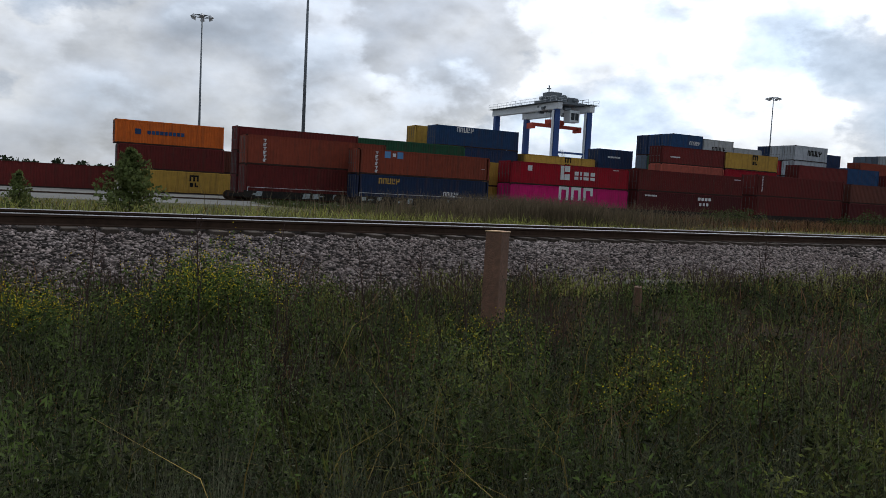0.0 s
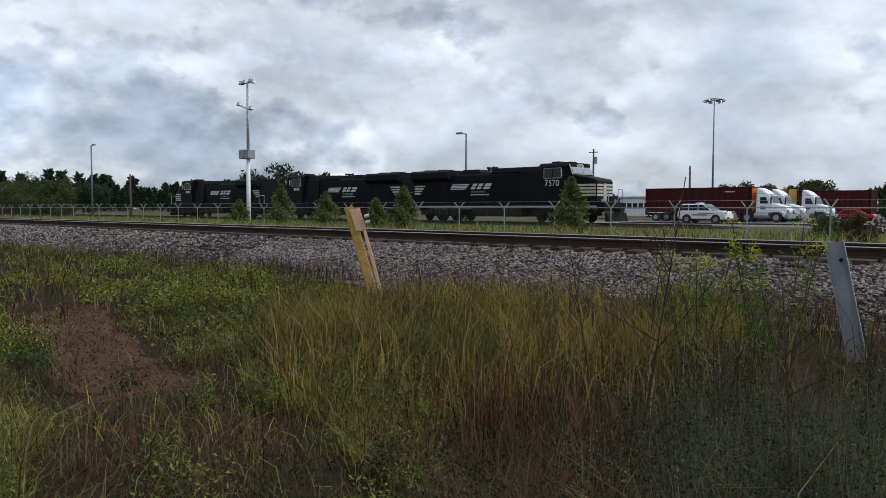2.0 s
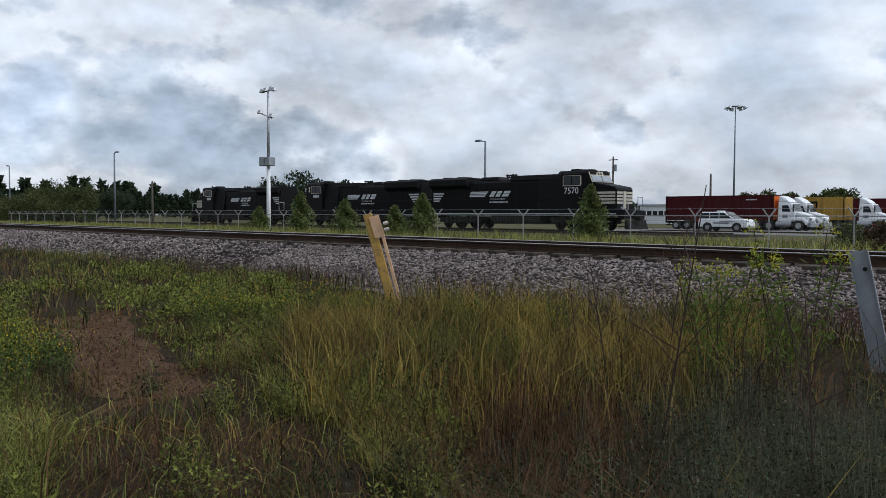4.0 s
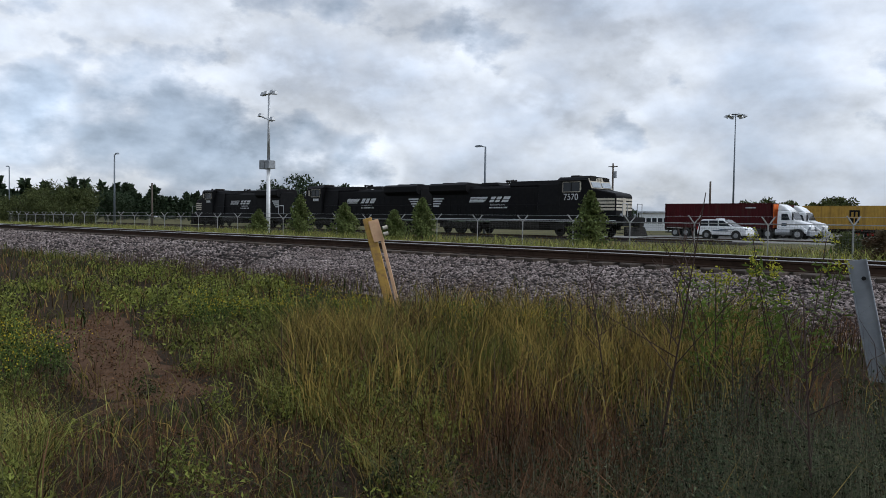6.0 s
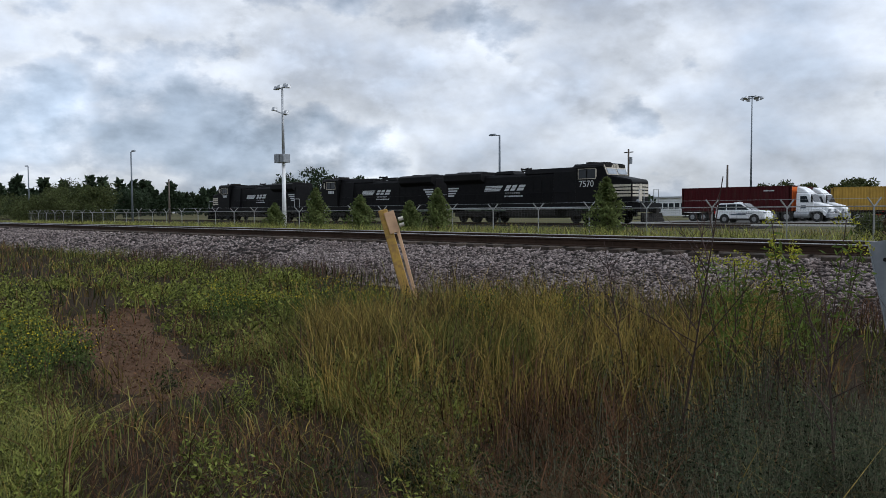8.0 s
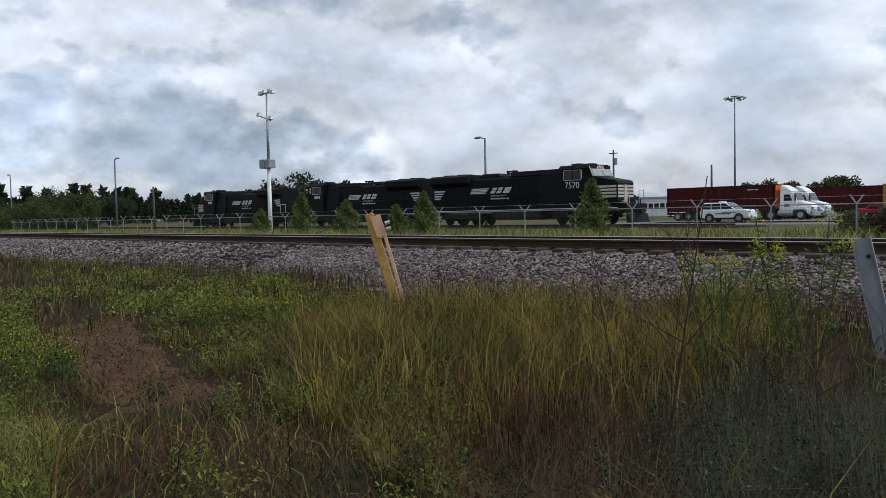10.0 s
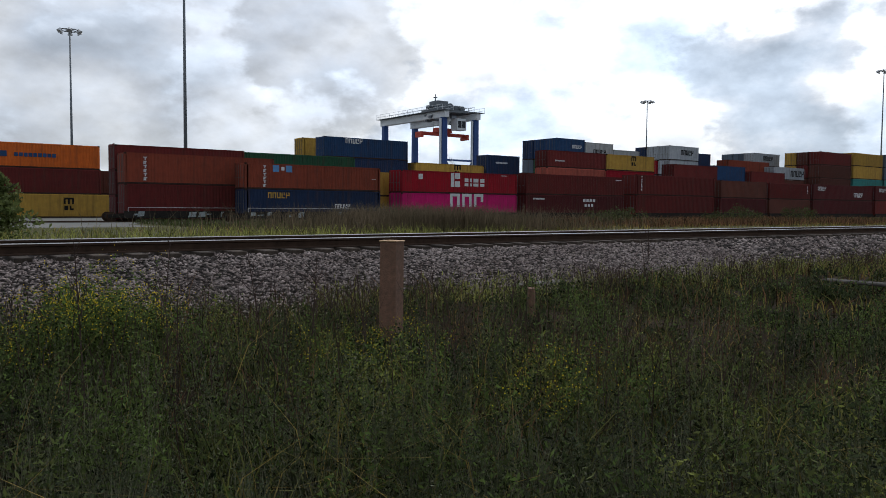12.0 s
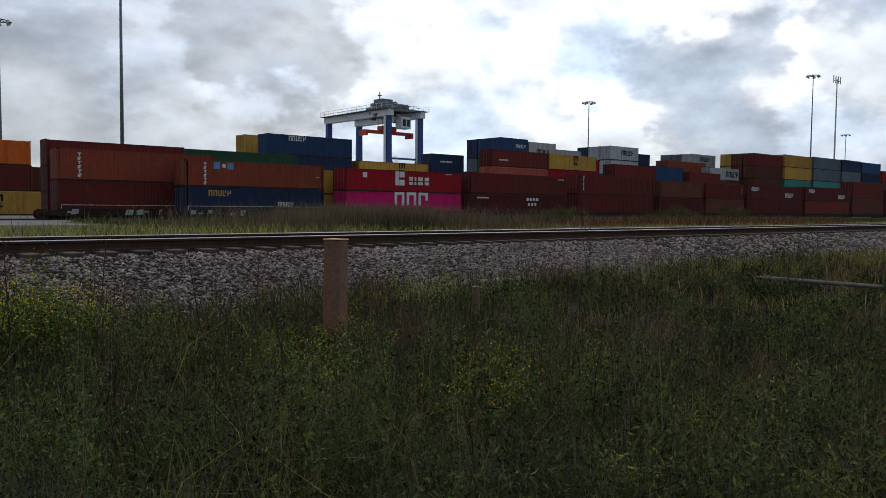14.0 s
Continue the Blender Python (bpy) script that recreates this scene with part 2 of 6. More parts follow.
PAINT = {}
for key, c in {"maroon": (0.125, 0.021, 0.019), "rust": (0.225, 0.05, 0.028), "dark_maroon": (0.085, 0.016, 0.017), "orange": (0.62, 0.135, 0.022),
               "yellow": (0.44, 0.27, 0.055), "blue": (0.022, 0.062, 0.15), "navy": (0.018, 0.035, 0.085), "green": (0.022, 0.085, 0.045),
               "crimson": (0.27, 0.008, 0.018), "magenta": (0.50, 0.012, 0.14), "grey": (0.36, 0.39, 0.42), "teal": (0.05, 0.24, 0.22),
               "salmon": (0.40, 0.10, 0.07), "brown": (0.10, 0.035, 0.025), "slate": (0.10, 0.13, 0.17), "truck_red": (0.066, 0.008, 0.010)}.items():
    c = tuple(v * 0.92 for v in c)
    PAINT[key] = streaked(key + "_container_paint", c, tuple(v * 0.72 + 0.004 for v in c), 0.7, 0.0, grain=2.2, coarse=0.22, bump=0.06, bump_scale=12, rnd=0.22, spec=0.1)


# ---------------------------------------------------------------- mesh helpers
class Shape:
    """Collects faces of one mesh."""

    def __init__(self):
        self.v, self.f = [], []

    def add(self, verts, faces):
        n = len(self.v)
        self.v += [tuple(p) for p in verts]
        self.f += [tuple(i + n for i in q) for q in faces]
        return self

    def box(self, x0, x1, y0, y1, z0, z1, top=None):
        """A box; top = (dx0, dx1, dy0, dy1) pulls its upper corners inwards."""
        a, b, c, d = top or (0, 0, 0, 0)
        return self.add([(x0, y0, z0), (x1, y0, z0), (x1, y1, z0), (x0, y1, z0), (x0 + a, y0 + c, z1), (x1 - b, y0 + c, z1), (x1 - b, y1 - d, z1), (x0 + a, y1 - d, z1)],
                        [(3, 2, 1, 0), (4, 5, 6, 7), (0, 1, 5, 4), (1, 2, 6, 5), (2, 3, 7, 6), (3, 0, 4, 7)])

    def rod(self, p, q, r, r2=None, n=8):
        p, q = Vector(p), Vector(q)
        d = (q - p).normalized()
        a = d.orthogonal().normalized()
        b = d.cross(a)
        r2 = r if r2 is None else r2
        ring = [a * math.cos(2 * math.pi * i / n) + b * math.sin(2 * math.pi * i / n) for i in range(n)]
        vs = [p + w * r for w in ring] + [q + w * r2 for w in ring]
        fs = [(i, (i + 1) % n, n + (i + 1) % n, n + i) for i in range(n)] + [tuple(range(n - 1, -1, -1)), tuple(range(n, 2 * n))]
        return self.add(vs, fs)

    def prism(self, outline, y0, y1, axis="y"):
        """An outline of (x, z) drawn out along y (or of (y, z) along x)."""
        n = len(outline)
        if axis == "y":
            vs = [(x, y0, z) for x, z in outline] + [(x, y1, z) for x, z in outline]
        else:
            vs = [(y0, x, z) for x, z in outline] + [(y1, x, z) for x, z in outline]
        fs = [(i, (i + 1) % n, n + (i + 1) % n, n + i) for i in range(n)] + [tuple(range(n - 1, -1, -1)), tuple(range(n, 2 * n))]
        return self.add(vs, fs)

    def mesh(self, name, mat, bevel=0.0, smooth=False):
        bm = bmesh.new()
        vs = [bm.verts.new(p) for p in self.v]
        for q in self.f:
            try:
                bm.faces.new([vs[i] for i in q])
            except ValueError:
                pass
        bmesh.ops.recalc_face_normals(bm, faces=bm.faces)
        if bevel:
            sharp = [e for e in bm.edges if len(e.link_faces) == 2 and e.calc_face_angle(0) > 0.5]
            bmesh.ops.bevel(bm, geom=sharp, offset=bevel, segments=1, affect="EDGES", clamp_overlap=True)
        me = bpy.data.meshes.new(name)
        bm.to_mesh(me)
        bm.free()
        if smooth:
            me.polygons.foreach_set("use_smooth", [True] * len(me.polygons))
        me.materials.append(mat)
        return me


def part(name, shape, mat, parent=None, label="", bevel=0.0, smooth=False, m=None):
    me = shape if isinstance(shape, bpy.types.Mesh) else shape.mesh(name, mat, bevel, smooth)
    ob = new(name, me)
    ob.parent = parent
    if m is not None:
        ob.matrix_basis = m
    return tagged(ob, label) if label else ob


def thing(name, m, label, category, group="", kind=""):
    ob = new(name)
    ob.empty_display_size = 0.3
    ob.matrix_basis = m
    return tagged(ob, label, category, group, kind)


def lone(name, shape, mat, label, category, group="", kind="", m=None, bevel=0.0, smooth=False):
    return tagged(part(name, shape, mat, None, "", bevel, smooth, m), label, category, group, kind)


def fast_mesh(name, verts, tris, mat):
    """A mesh of many triangles, from number arrays."""
    me = bpy.data.meshes.new(name)
    verts, tris = np.asarray(verts, dtype=np.float32), np.asarray(tris, dtype=np.int32)
    me.vertices.add(len(verts))
    me.vertices.foreach_set("co", verts.ravel())
    me.loops.add(tris.size)
    me.loops.foreach_set("vertex_index", tris.ravel())
    me.polygons.add(len(tris))
    me.polygons.foreach_set("loop_start", np.arange(len(tris), dtype=np.int32) * 3)
    me.update(calc_edges=True)
    me.validate()
    me.materials.append(mat)
    return me


RNG = np.random.default_rng(7)

# ---------------------------------------------------------------- ground
YARD = -0.3
TRACK_Y = 13.32                   # middle of the main track
RAIL_TOP = 0.50


def lie(x, y):
    """Height of the ground: the verge, the ballast bank, the ditch side and the yard."""
    bumps = 0.05 * math.sin(x * 1.3 + y * 0.7) + 0.04 * math.sin(x * 0.6 - y * 1.9 + 1) + 0.03 * math.sin(x * 2.9 + y * 2.3)
    stops = [(-9e9, -0.62), (4.0, -0.6), (9.3, -0.34), (11.9, 0.24), (12.3, 0.26), (14.4, 0.26), (14.9, 0.24), (17.4, -0.16), (30, YARD), (9e9, YARD)]
    for (a, za), (b, zb) in zip(stops, stops[1:]):
        if a <= y < b:
            k = (y - a) / (b - a)
            z = za + (zb - za) * k
            break
    fade = 1.0 if y < 9 else max(0.0, 1 - (y - 9) / 0.8)
    if y > 17:
        fade = min(0.8, (y - 17) / 6) if y < 40 else 0.0
    return z + bumps * fade


def make_ground():
    xs = [-2500, -900, -400, -200, -120, -80, -60] + [-50 + i * 0.5 for i in range(181)] + [50, 70, 110, 180, 300, 500, 900, 2500]
    ys = [-1500, -300, -60, -15, -6, -3] + [-1 + 0.4 * i for i in range(25)] + [9.3, 9.8, 10.6, 11.2, 11.9, 12.3, 14.4, 14.9, 15.6, 16.4, 17.4, 19, 21, 24, 27, 30, 36, 45, 60, 100, 200, 400, 900, 2800]
    sh = Shape()
    vs = [(x, y, lie(x, y)) for y in ys for x in xs]
    n = len(xs)
    fs = [(j * n + i, j * n + i + 1, (j + 1) * n + i + 1, (j + 1) * n + i) for j in range(len(ys) - 1) for i in range(n - 1)]
    sh.add(vs, fs)
    me = sh.mesh("ground", M["soil"], smooth=True)
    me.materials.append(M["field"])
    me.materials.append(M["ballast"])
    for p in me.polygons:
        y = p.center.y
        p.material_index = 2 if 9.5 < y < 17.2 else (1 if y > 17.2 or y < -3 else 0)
    tagged(new("ground", me), "weedy verge, ballast bank and grassy yard edge", "ground", kind="structure")
    lot = Shape()
    lot.box(-15, 15, 52, 60, YARD - 0.3, YARD + 0.01)
    lot.box(-47, 900, 60.004, 330, YARD - 0.3, YARD + 0.01)
    lone("pavement", lot, M["asphalt"], "pale worn concrete of the freight yard", "pavement", kind="structure")


make_ground()


# ---------------------------------------------------------------- main track
def make_track():
    track = tagged(new("railway_track"), "rusty steel rails on dark timber ties", "railway track", kind="structure")
    prof = [(-0.07, 0), (0.07, 0), (0.07, 0.012), (0.012, 0.03), (0.009, 0.115), (0.036, 0.125), (0.037, 0.158), (-0.037, 0.158), (-0.036, 0.125), (-0.009, 0.115), (-0.012, 0.03), (-0.07, 0.012)]
    for y in (TRACK_Y - 0.755, TRACK_Y + 0.755):
        rail = part("rail", Shape().prism([(y + a, RAIL_TOP - 0.17 + b) for a, b in prof], -700, 700, axis="x"), M["rail_web"], track)
        part("rail_head", Shape().box(-700, 700, y - 0.03, y + 0.03, RAIL_TOP - 0.011, RAIL_TOP, (0, 0, 0.01, 0.01)), M["rail_head"], rail, "bright worn running surface")
    tie = Shape().box(-0.115, 0.115, -1.3, 1.3, -0.18, 0).mesh("tie", M["tie"], 0.012)
    rng = random.Random(3)
    for i in range(-150, 150):
        ob = part("tie", tie, None, track, m=pose(i * 0.53 + rng.uniform(-0.03, 0.03), TRACK_Y + rng.uniform(-0.05, 0.05), RAIL_TOP - 0.172, 0, 0, rng.uniform(-1.2, 1.2)))
    far = Shape()
    for i in list(range(-520, -150)) + list(range(150, 520)):
        far.box(i * 0.53 - 0.115, i * 0.53 + 0.115, TRACK_Y - 1.3, TRACK_Y + 1.3, RAIL_TOP - 0.35, RAIL_TOP - 0.174)
    tagged(part("far_ties", far, M["tie"], track), kind="stuff")


make_track()


def stones(name, n, x0, x1, y0, y1, size, label):
    """Broken stones lying on the bank, joined."""
    x, y = RNG.uniform(x0, x1, n), RNG.uniform(y0, y1, n)
    z = np.array([lie(a, b) for a, b in zip(x, y)])
    base = np.array([(1, 0, 0), (-1, 0, 0), (0, 1, 0), (0, -1, 0), (0, 0, 1), (0, 0, -1)], float)
    tri = np.array([(0, 2, 4), (2, 1, 4), (1, 3, 4), (3, 0, 4), (2, 0, 5), (1, 2, 5), (3, 1, 5), (0, 3, 5)])
    s = size * RNG.uniform(0.55, 1.35, (n, 1, 1))
    p = base[None] * RNG.uniform(0.55, 1.25, (n, 6, 1)) + RNG.uniform(-0.35, 0.35, (n, 6, 3))
    a = RNG.uniform(0, 6.28, n)
    ca, sa = np.cos(a)[:, None], np.sin(a)[:, None]
    p[..., 0] *= 1.35
    p = np.stack([p[..., 0] * ca - p[..., 1] * sa, p[..., 0] * sa + p[..., 1] * ca, p[..., 2] * 0.62], -1) * s
    p += np.stack([x, y, z + size * 0.25], -1)[:, None]
    me = fast_mesh(name, p.reshape(-1, 3), (tri[None] + 6 * np.arange(n)[:, None, None]).reshape(-1, 3), M["stone"])
    tagged(new(name, me), label, "ballast", kind="stuff")


stones("ballast_stones", 62000, -17, 17, 9.05, 12.35, 0.030, "grey and pinkish crushed ballast stones by the near rail")
stones("ballast_stones", 14000, -60, -17, 9.2, 12.3, 0.046, "grey crushed ballast stones along the track")
stones("ballast_stones", 14000, 17, 55, 9.2, 12.3, 0.046, "grey crushed ballast stones along the track")
stones("ballast_stones", 6000, -40, 40, 12.65, 14.0, 0.03, "grey crushed ballast stones between the rails")


# ---------------------------------------------------------------- containers
CONTAINER = {}


def container_meshes(length, height, colour):
    key = (round(length, 1), round(height, 2), colour)
    if key in CONTAINER:
        return CONTAINER[key]
    mat, L, W, H = PAINT[colour], length, 2.44, height
    pitch, n = 0.30, int((L - 0.3) / 0.30)
    x = -n * pitch / 2

    def strip(n, x):
        pts = []
        for i in range(n):
            a = x + i * pitch
            pts += [(a, 0), (a + 0.10, 0), (a + 0.15, 0.04), (a + 0.25, 0.04)]
        return pts + [(x + n * pitch, 0)]

    def wall(points):
        s, k = Shape(), len(points)
        return s.add([(px, py, z) for z in (0.16, H - 0.12) for px, py in points], [(i, i + 1, k + i + 1, k + i) for i in range(k - 1)])

    side = strip(n, x)
    near = wall([(px, -(W / 2 - 0.012 - d)) for px, d in side])
    back = wall([(px, W / 2 - 0.012 - d) for px, d in side])
    front = wall([(L / 2 - 0.02 - d, py) for py, d in strip(7, -1.05)] + [(L / 2 - 0.02, 1.15)])
    frame_s, low, castings = Shape(), Shape(), []
    for sx in (-1, 1):
        for sy in (-1, 1):
            cx, cy = sx * (L / 2 - 0.08), sy * (W / 2 - 0.08)
            frame_s.box(cx - 0.08, cx + 0.08, cy - 0.08, cy + 0.08, 0.125, H - 0.125)
            for z in (0.0, H - 0.12):
                castings.append(Shape().box(cx - 0.088, cx + 0.088, cy - 0.088, cy + 0.088, z, z + 0.12))
    for sy in (-1, 1):
        y = sy * (W / 2 - 0.05)
        low.box(-L / 2 + 0.16, L / 2 - 0.16, y - 0.04, y + 0.04, 0.03, 0.16)
        frame_s.box(-L / 2 + 0.16, L / 2 - 0.16, y - 0.05, y + 0.05, H - 0.12, H - 0.01)
    for sx in (-1, 1):
        cx = sx * (L / 2 - 0.07)
        low.box(cx - 0.05, cx + 0.05, -W / 2 + 0.16, W / 2 - 0.16, 0.03, 0.16)
        frame_s.box(cx - 0.06, cx + 0.06, -W / 2 + 0.16, W / 2 - 0.16, H - 0.12, H - 0.01)
    roof = Shape()
    k = int(L / 0.6)
    for i in range(k):
        a = -L / 2 + 0.16 + i * (L - 0.32) / k
        roof.box(a, a + (L - 0.32) / k * 0.98, -W / 2 + 0.1, W / 2 - 0.1, H - 0.07, H - 0.04 + 0.02 * (i % 2))
    door = Shape().box(-0.03, 0.03, -0.56, 0.56, 0.17, H - 0.13)
    for z in (0.55, 1.1, 1.65, 2.2):
        door.box(-0.05, -0.028, -0.52, 0.52, z, z + 0.18)
    bars = Shape()
    for y in (-0.3, 0.25):
        bars.rod((-0.075, y, 0.2), (-0.075, y, H - 0.15), 0.02, n=6)
        bars.box(-0.1, -0.06, y - 0.02, y + 0.3, 1.05, 1.09)
    out = [s.mesh(nm, mt) for s, nm, mt in ((near, "corrugated_wall", mat), (back, "corrugated_wall", mat), (front, "front_wall", mat), (frame_s, "corner_frame", mat), (roof, "roof", mat), (door, "door", mat), (bars, "lock_rod", M["old_wire"]))]
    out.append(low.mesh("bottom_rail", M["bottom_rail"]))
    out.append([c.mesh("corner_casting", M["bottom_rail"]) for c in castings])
    CONTAINER[key] = out
    return out


LOGO = {}


def bars_logo(kind):
    """Plain blocks in a logo's size, on the x-z plane, facing -y."""
    s = Shape()
    if kind == "tall":          # upright column of small figures
        for i in range(6):
            z = -i * 0.36
            s.box(-0.15, 0.15, -0.01, 0, z - 0.09, z)
            s.box(-0.05, 0.05, -0.01, 0, z - 0.28, z - 0.092)
            if i % 2:
                s.box(-0.16, -0.07, -0.012, 0, z - 0.28, z - 0.1)
    elif kind == "word":        # a word's width of hollow blocks
        for i in range(5):
            x, w = i * 0.5, (0.4, 0.4, 0.4, 0.36, 0.4)[i]
            s.box(x, x + 0.12, -0.01, 0, 0, 0.6)
            s.box(x + 0.122, x + w, -0.01, 0, (0.48, 0.48, 0.0, 0.0, 0.24)[i], (0.6, 0.6, 0.12, 0.12, 0.36)[i])
            s.box(x + w - 0.11, x + w, -0.012, 0, (0, 0, 0.122, 0.3, 0.362)[i], (0.478, 0.478, 0.6, 0.6, 0.6)[i])
    elif kind == "tiles":       # two square tiles with room for a third between them
        for i in (0, 2):
            s.box(i * 0.92, i * 0.92 + 0.86, -0.01, 0, 0, 0.86)
    elif kind == "title":       # one tall block figure and four lower ones
        s.box(0, 0.42, -0.01, 0, -0.1, 1.3)
        s.box(0.5, 1.15, -0.01, 0, 0.72, 1.3)
        s.box(0.5, 1.15, -0.01, 0, -0.1, 0.48)
        for x, w in ((1.75, 0.5), (2.45, 0.24), (2.9, 0.66), (3.8, 0.56)):
            s.box(x, x + w, -0.01, 0, 0, 0.3)
            s.box(x, x + w, -0.01, 0, 0.42, 0.8)
    elif kind == "wide":        # large block letters
        for i in range(3):
            s.box(i * 1.45, i * 1.45 + 0.3, -0.01, 0, 0, 1.25)
            s.box(i * 1.45 + 0.302, i * 1.45 + 1.15, -0.01, 0, 0.98, 1.25)
            s.box(i * 1.45 + 0.85, i * 1.45 + 1.15, -0.012, 0, 0.0 if i < 2 else 0.5, 0.978)
    elif kind == "stack":       # two rows, the upper one of three uprights under a bar
        s.box(-0.55, 0.55, -0.01, 0, 0.75, 0.95)
        for x in (-0.55, -0.1, 0.35):
            s.box(x, x + 0.2, -0.01, 0, 0.2, 0.748)
        s.box(-0.5, -0.08, -0.01, 0, -0.5, 0.02)
        s.box(0.08, 0.5, -0.01, 0, -0.5, -0.3)
        s.box(0.08, 0.26, -0.01, 0, -0.298, 0.02)
    elif kind == "line":        # a small line of text
        for i in range(9):
            s.box(i * 0.42, i * 0.42 + 0.34, -0.01, 0, 0, 0.38)
    elif kind == "square":
        s.box(-0.45, 0.45, -0.01, 0, -0.45, 0.45)
    elif kind == "dots":
        for i in range(4):
            s.box(i * 0.42, i * 0.42 + 0.3, -0.01, 0, 0.3, 0.55)
            if i < 3:
                s.box(i * 0.42 + 0.2, i * 0.42 + 0.45, -0.01, 0, -0.15, 0.1)
    return s


def mark(parent, kind, x, z, mat, width=2.44, scale=1.0):
    key = (kind, mat.name)
    if key not in LOGO:
        whole = bars_logo(kind)
        LOGO[key] = [Shape().add(whole.v[i:i + 8], [tuple(k - i for k in q) for q in whole.f if i <= q[0] < i + 8]).mesh("marking", mat) for i in range(0, len(whole.v), 8)]
    for me in LOGO[key]:
        part("marking", me, None, parent, m=Matrix.Translation((x, -width / 2 - 0.004, z)) @ Matrix.Scale(scale, 4))


def container(x0, x1, y, z, height, colour, label, group="stacked containers", turn=0.0, marks=()):
    """A shipping container from x0 to x1, its near side at y, standing at z."""
    L = x1 - x0
    ob = thing("shipping_container", pose((x0 + x1) / 2, y + 1.22, z, 0, 0, turn), label, "shipping container", group)
    near, back, front, fr, roof, door, bars, low, castings = container_meshes(L, height, colour)
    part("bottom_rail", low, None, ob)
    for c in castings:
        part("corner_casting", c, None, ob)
    part("corrugated_wall", near, None, ob)
    part("corrugated_wall", back, None, ob)
    part("front_wall", front, None, ob)
    part("corner_frame", fr, None, ob)
    part("roof", roof, None, ob)
    for sy in (-0.575, 0.575):
        d = part("door", door, None, ob, m=pose(-L / 2 + 0.03, sy, 0))
        part("lock_rod", bars, None, d)
    for kind, x, zz, mat, s in marks:
        mark(ob, kind, x, zz, mat, scale=s)
    return ob


WHITE_P, DARK_P, YEL_P = M["lettering"], M["black"], PAINT["yellow"]
BLUE_P = PAINT["blue"]

# the double-stacked train: x0, x1, top, colour, colour below, marks above, marks below
TRAIN_Y, WELL = 67.0, 0.3
TRAIN = [
    (17.4, 31.3, 5.75, "rust", "maroon", [("tall", -5.2, 2.4, WHITE_P, 1.0)], []),
    (27.0, 41.4, 5.10, "rust", "navy", [("tall", -5.3, 2.2, WHITE_P, 0.95), ("tiles", -4.5, 1.65, M["mid_blue"], 0.72), ("square", -3.5, 1.96, WHITE_P, 0.36), ("line", 6.2, 1.2, WHITE_P, 0.12)], [("word", -5.0, 1.6, YEL_P, 0.9), ("word", 2.0, 0.7, WHITE_P, 0.7)]),
    (44.0, 60.0, 5.05, "crimson", "magenta", [("title", -1.6, 0.85, WHITE_P, 1.08), ("square", -5.6, 1.75, WHITE_P, 0.62), ("line", 5.6, 2.1, WHITE_P, 0.25)], [("wide", -1.7, 0.95, WHITE_P, 1.15)]),
    (61.5, 78.7, 5.25, "maroon", "dark_maroon", [("line", 7.0, 2.0, WHITE_P, 0.3)], [("dots", 1.0, 1.3, WHITE_P, 1.4), ("line", -7.5, 1.9, WHITE_P, 0.5)]),
    (81.2, 98.6, 5.75, "maroon", "maroon", [("tall", -7.6, 2.5, WHITE_P, 0.9)], []),
    (100.2, 112.4, 5.5, "brown", "dark_maroon", [], []),
    (113.2, 125.4, 5.5, "maroon", "brown", [("tall", 5.3, 2.3, WHITE_P, 0.6)], []),
    (126.5, 147.3, 5.6, "dark_maroon", "dark_maroon", [("word", -9.0, 1.6, WHITE_P, 1.1), ("word", 3.5, 0.6, WHITE_P, 1.3)], []),
    (148.6, 169.0, 5.8, "dark_maroon", "maroon", [("word", -8.8, 1.6, WHITE_P, 1.1), ("word", 4.5, 0.6, WHITE_P, 1.3)], []),
    (170.5, 187.0, 7.4, "maroon", "brown", [], []),
    (188.5, 205.0, 6.0, "brown", "maroon", [], []),
    (207.0, 223.0, 6.2, "maroon", "navy", [], []),
]


def well_car(x0, x1, row):
    car = thing("well_car", pose((x0 + x1) / 2, row + 1.22, YARD), "low dark steel well car under double-stacked containers", "rail wagon", "well cars of the train")
    L = x1 - x0
    part("side_sill", Shape().box(-L / 2, L / 2, -1.40, -1.28, 0.3, 0.95), M["grime"], car)
    part("side_sill", Shape().box(-L / 2, L / 2, 1.28, 1.40, 0.3, 0.95), M["grime"], car)
    part("well_floor", Shape().box(-L / 2, L / 2, -1.279, 1.279, 0.3, 0.59), M["grime"], car)
    if x0 < 30:
        rng = random.Random(int(x0))
        for k in range(int(L * 0.8)):
            x, w, a, b = rng.uniform(-L / 2 + 0.4, L / 2 - 1.0), rng.uniform(0.15, 0.7), rng.uniform(0.36, 0.6), rng.uniform(0.65, 0.92)
            part("sprayed_mark", Shape().prism([(x, a), (x + w, a + 0.05), (x + w * 1.15, b), (x + w * 0.2, b)], -1.412 - k * 0.003, -1.404 - k * 0.003), M["graffiti"], car)
        part("hand_rail", Shape().rod((-L / 2 + 0.3, -1.45, 1.25), (L / 2 - 0.3, -1.45, 1.25), 0.03, n=6).rod((-L / 2 + 0.3, -1.45, 0.9), (-L / 2 + 0.3, -1.45, 1.25), 0.03, n=6).rod((L / 2 - 0.3, -1.45, 0.9), (L / 2 - 0.3, -1.45, 1.25), 0.03, n=6), M["steel"], car)
    for sx in (-1, 1):
        bog = part("bogie", Shape().box(sx * (L / 2 + 0.1) - 1.1, sx * (L / 2 + 0.1) + 1.1, -1.05, 1.05, 0.35, 0.65), M["grime"], car)
        for dx in (-0.85, 0.85):
            x = sx * (L / 2 + 0.1) + dx
            for y in (-0.8, 0.68):
                part("wheel", Shape().rod((x, y, 0.44), (x, y + 0.12, 0.44), 0.44, n=12), M["rail_web"], bog)


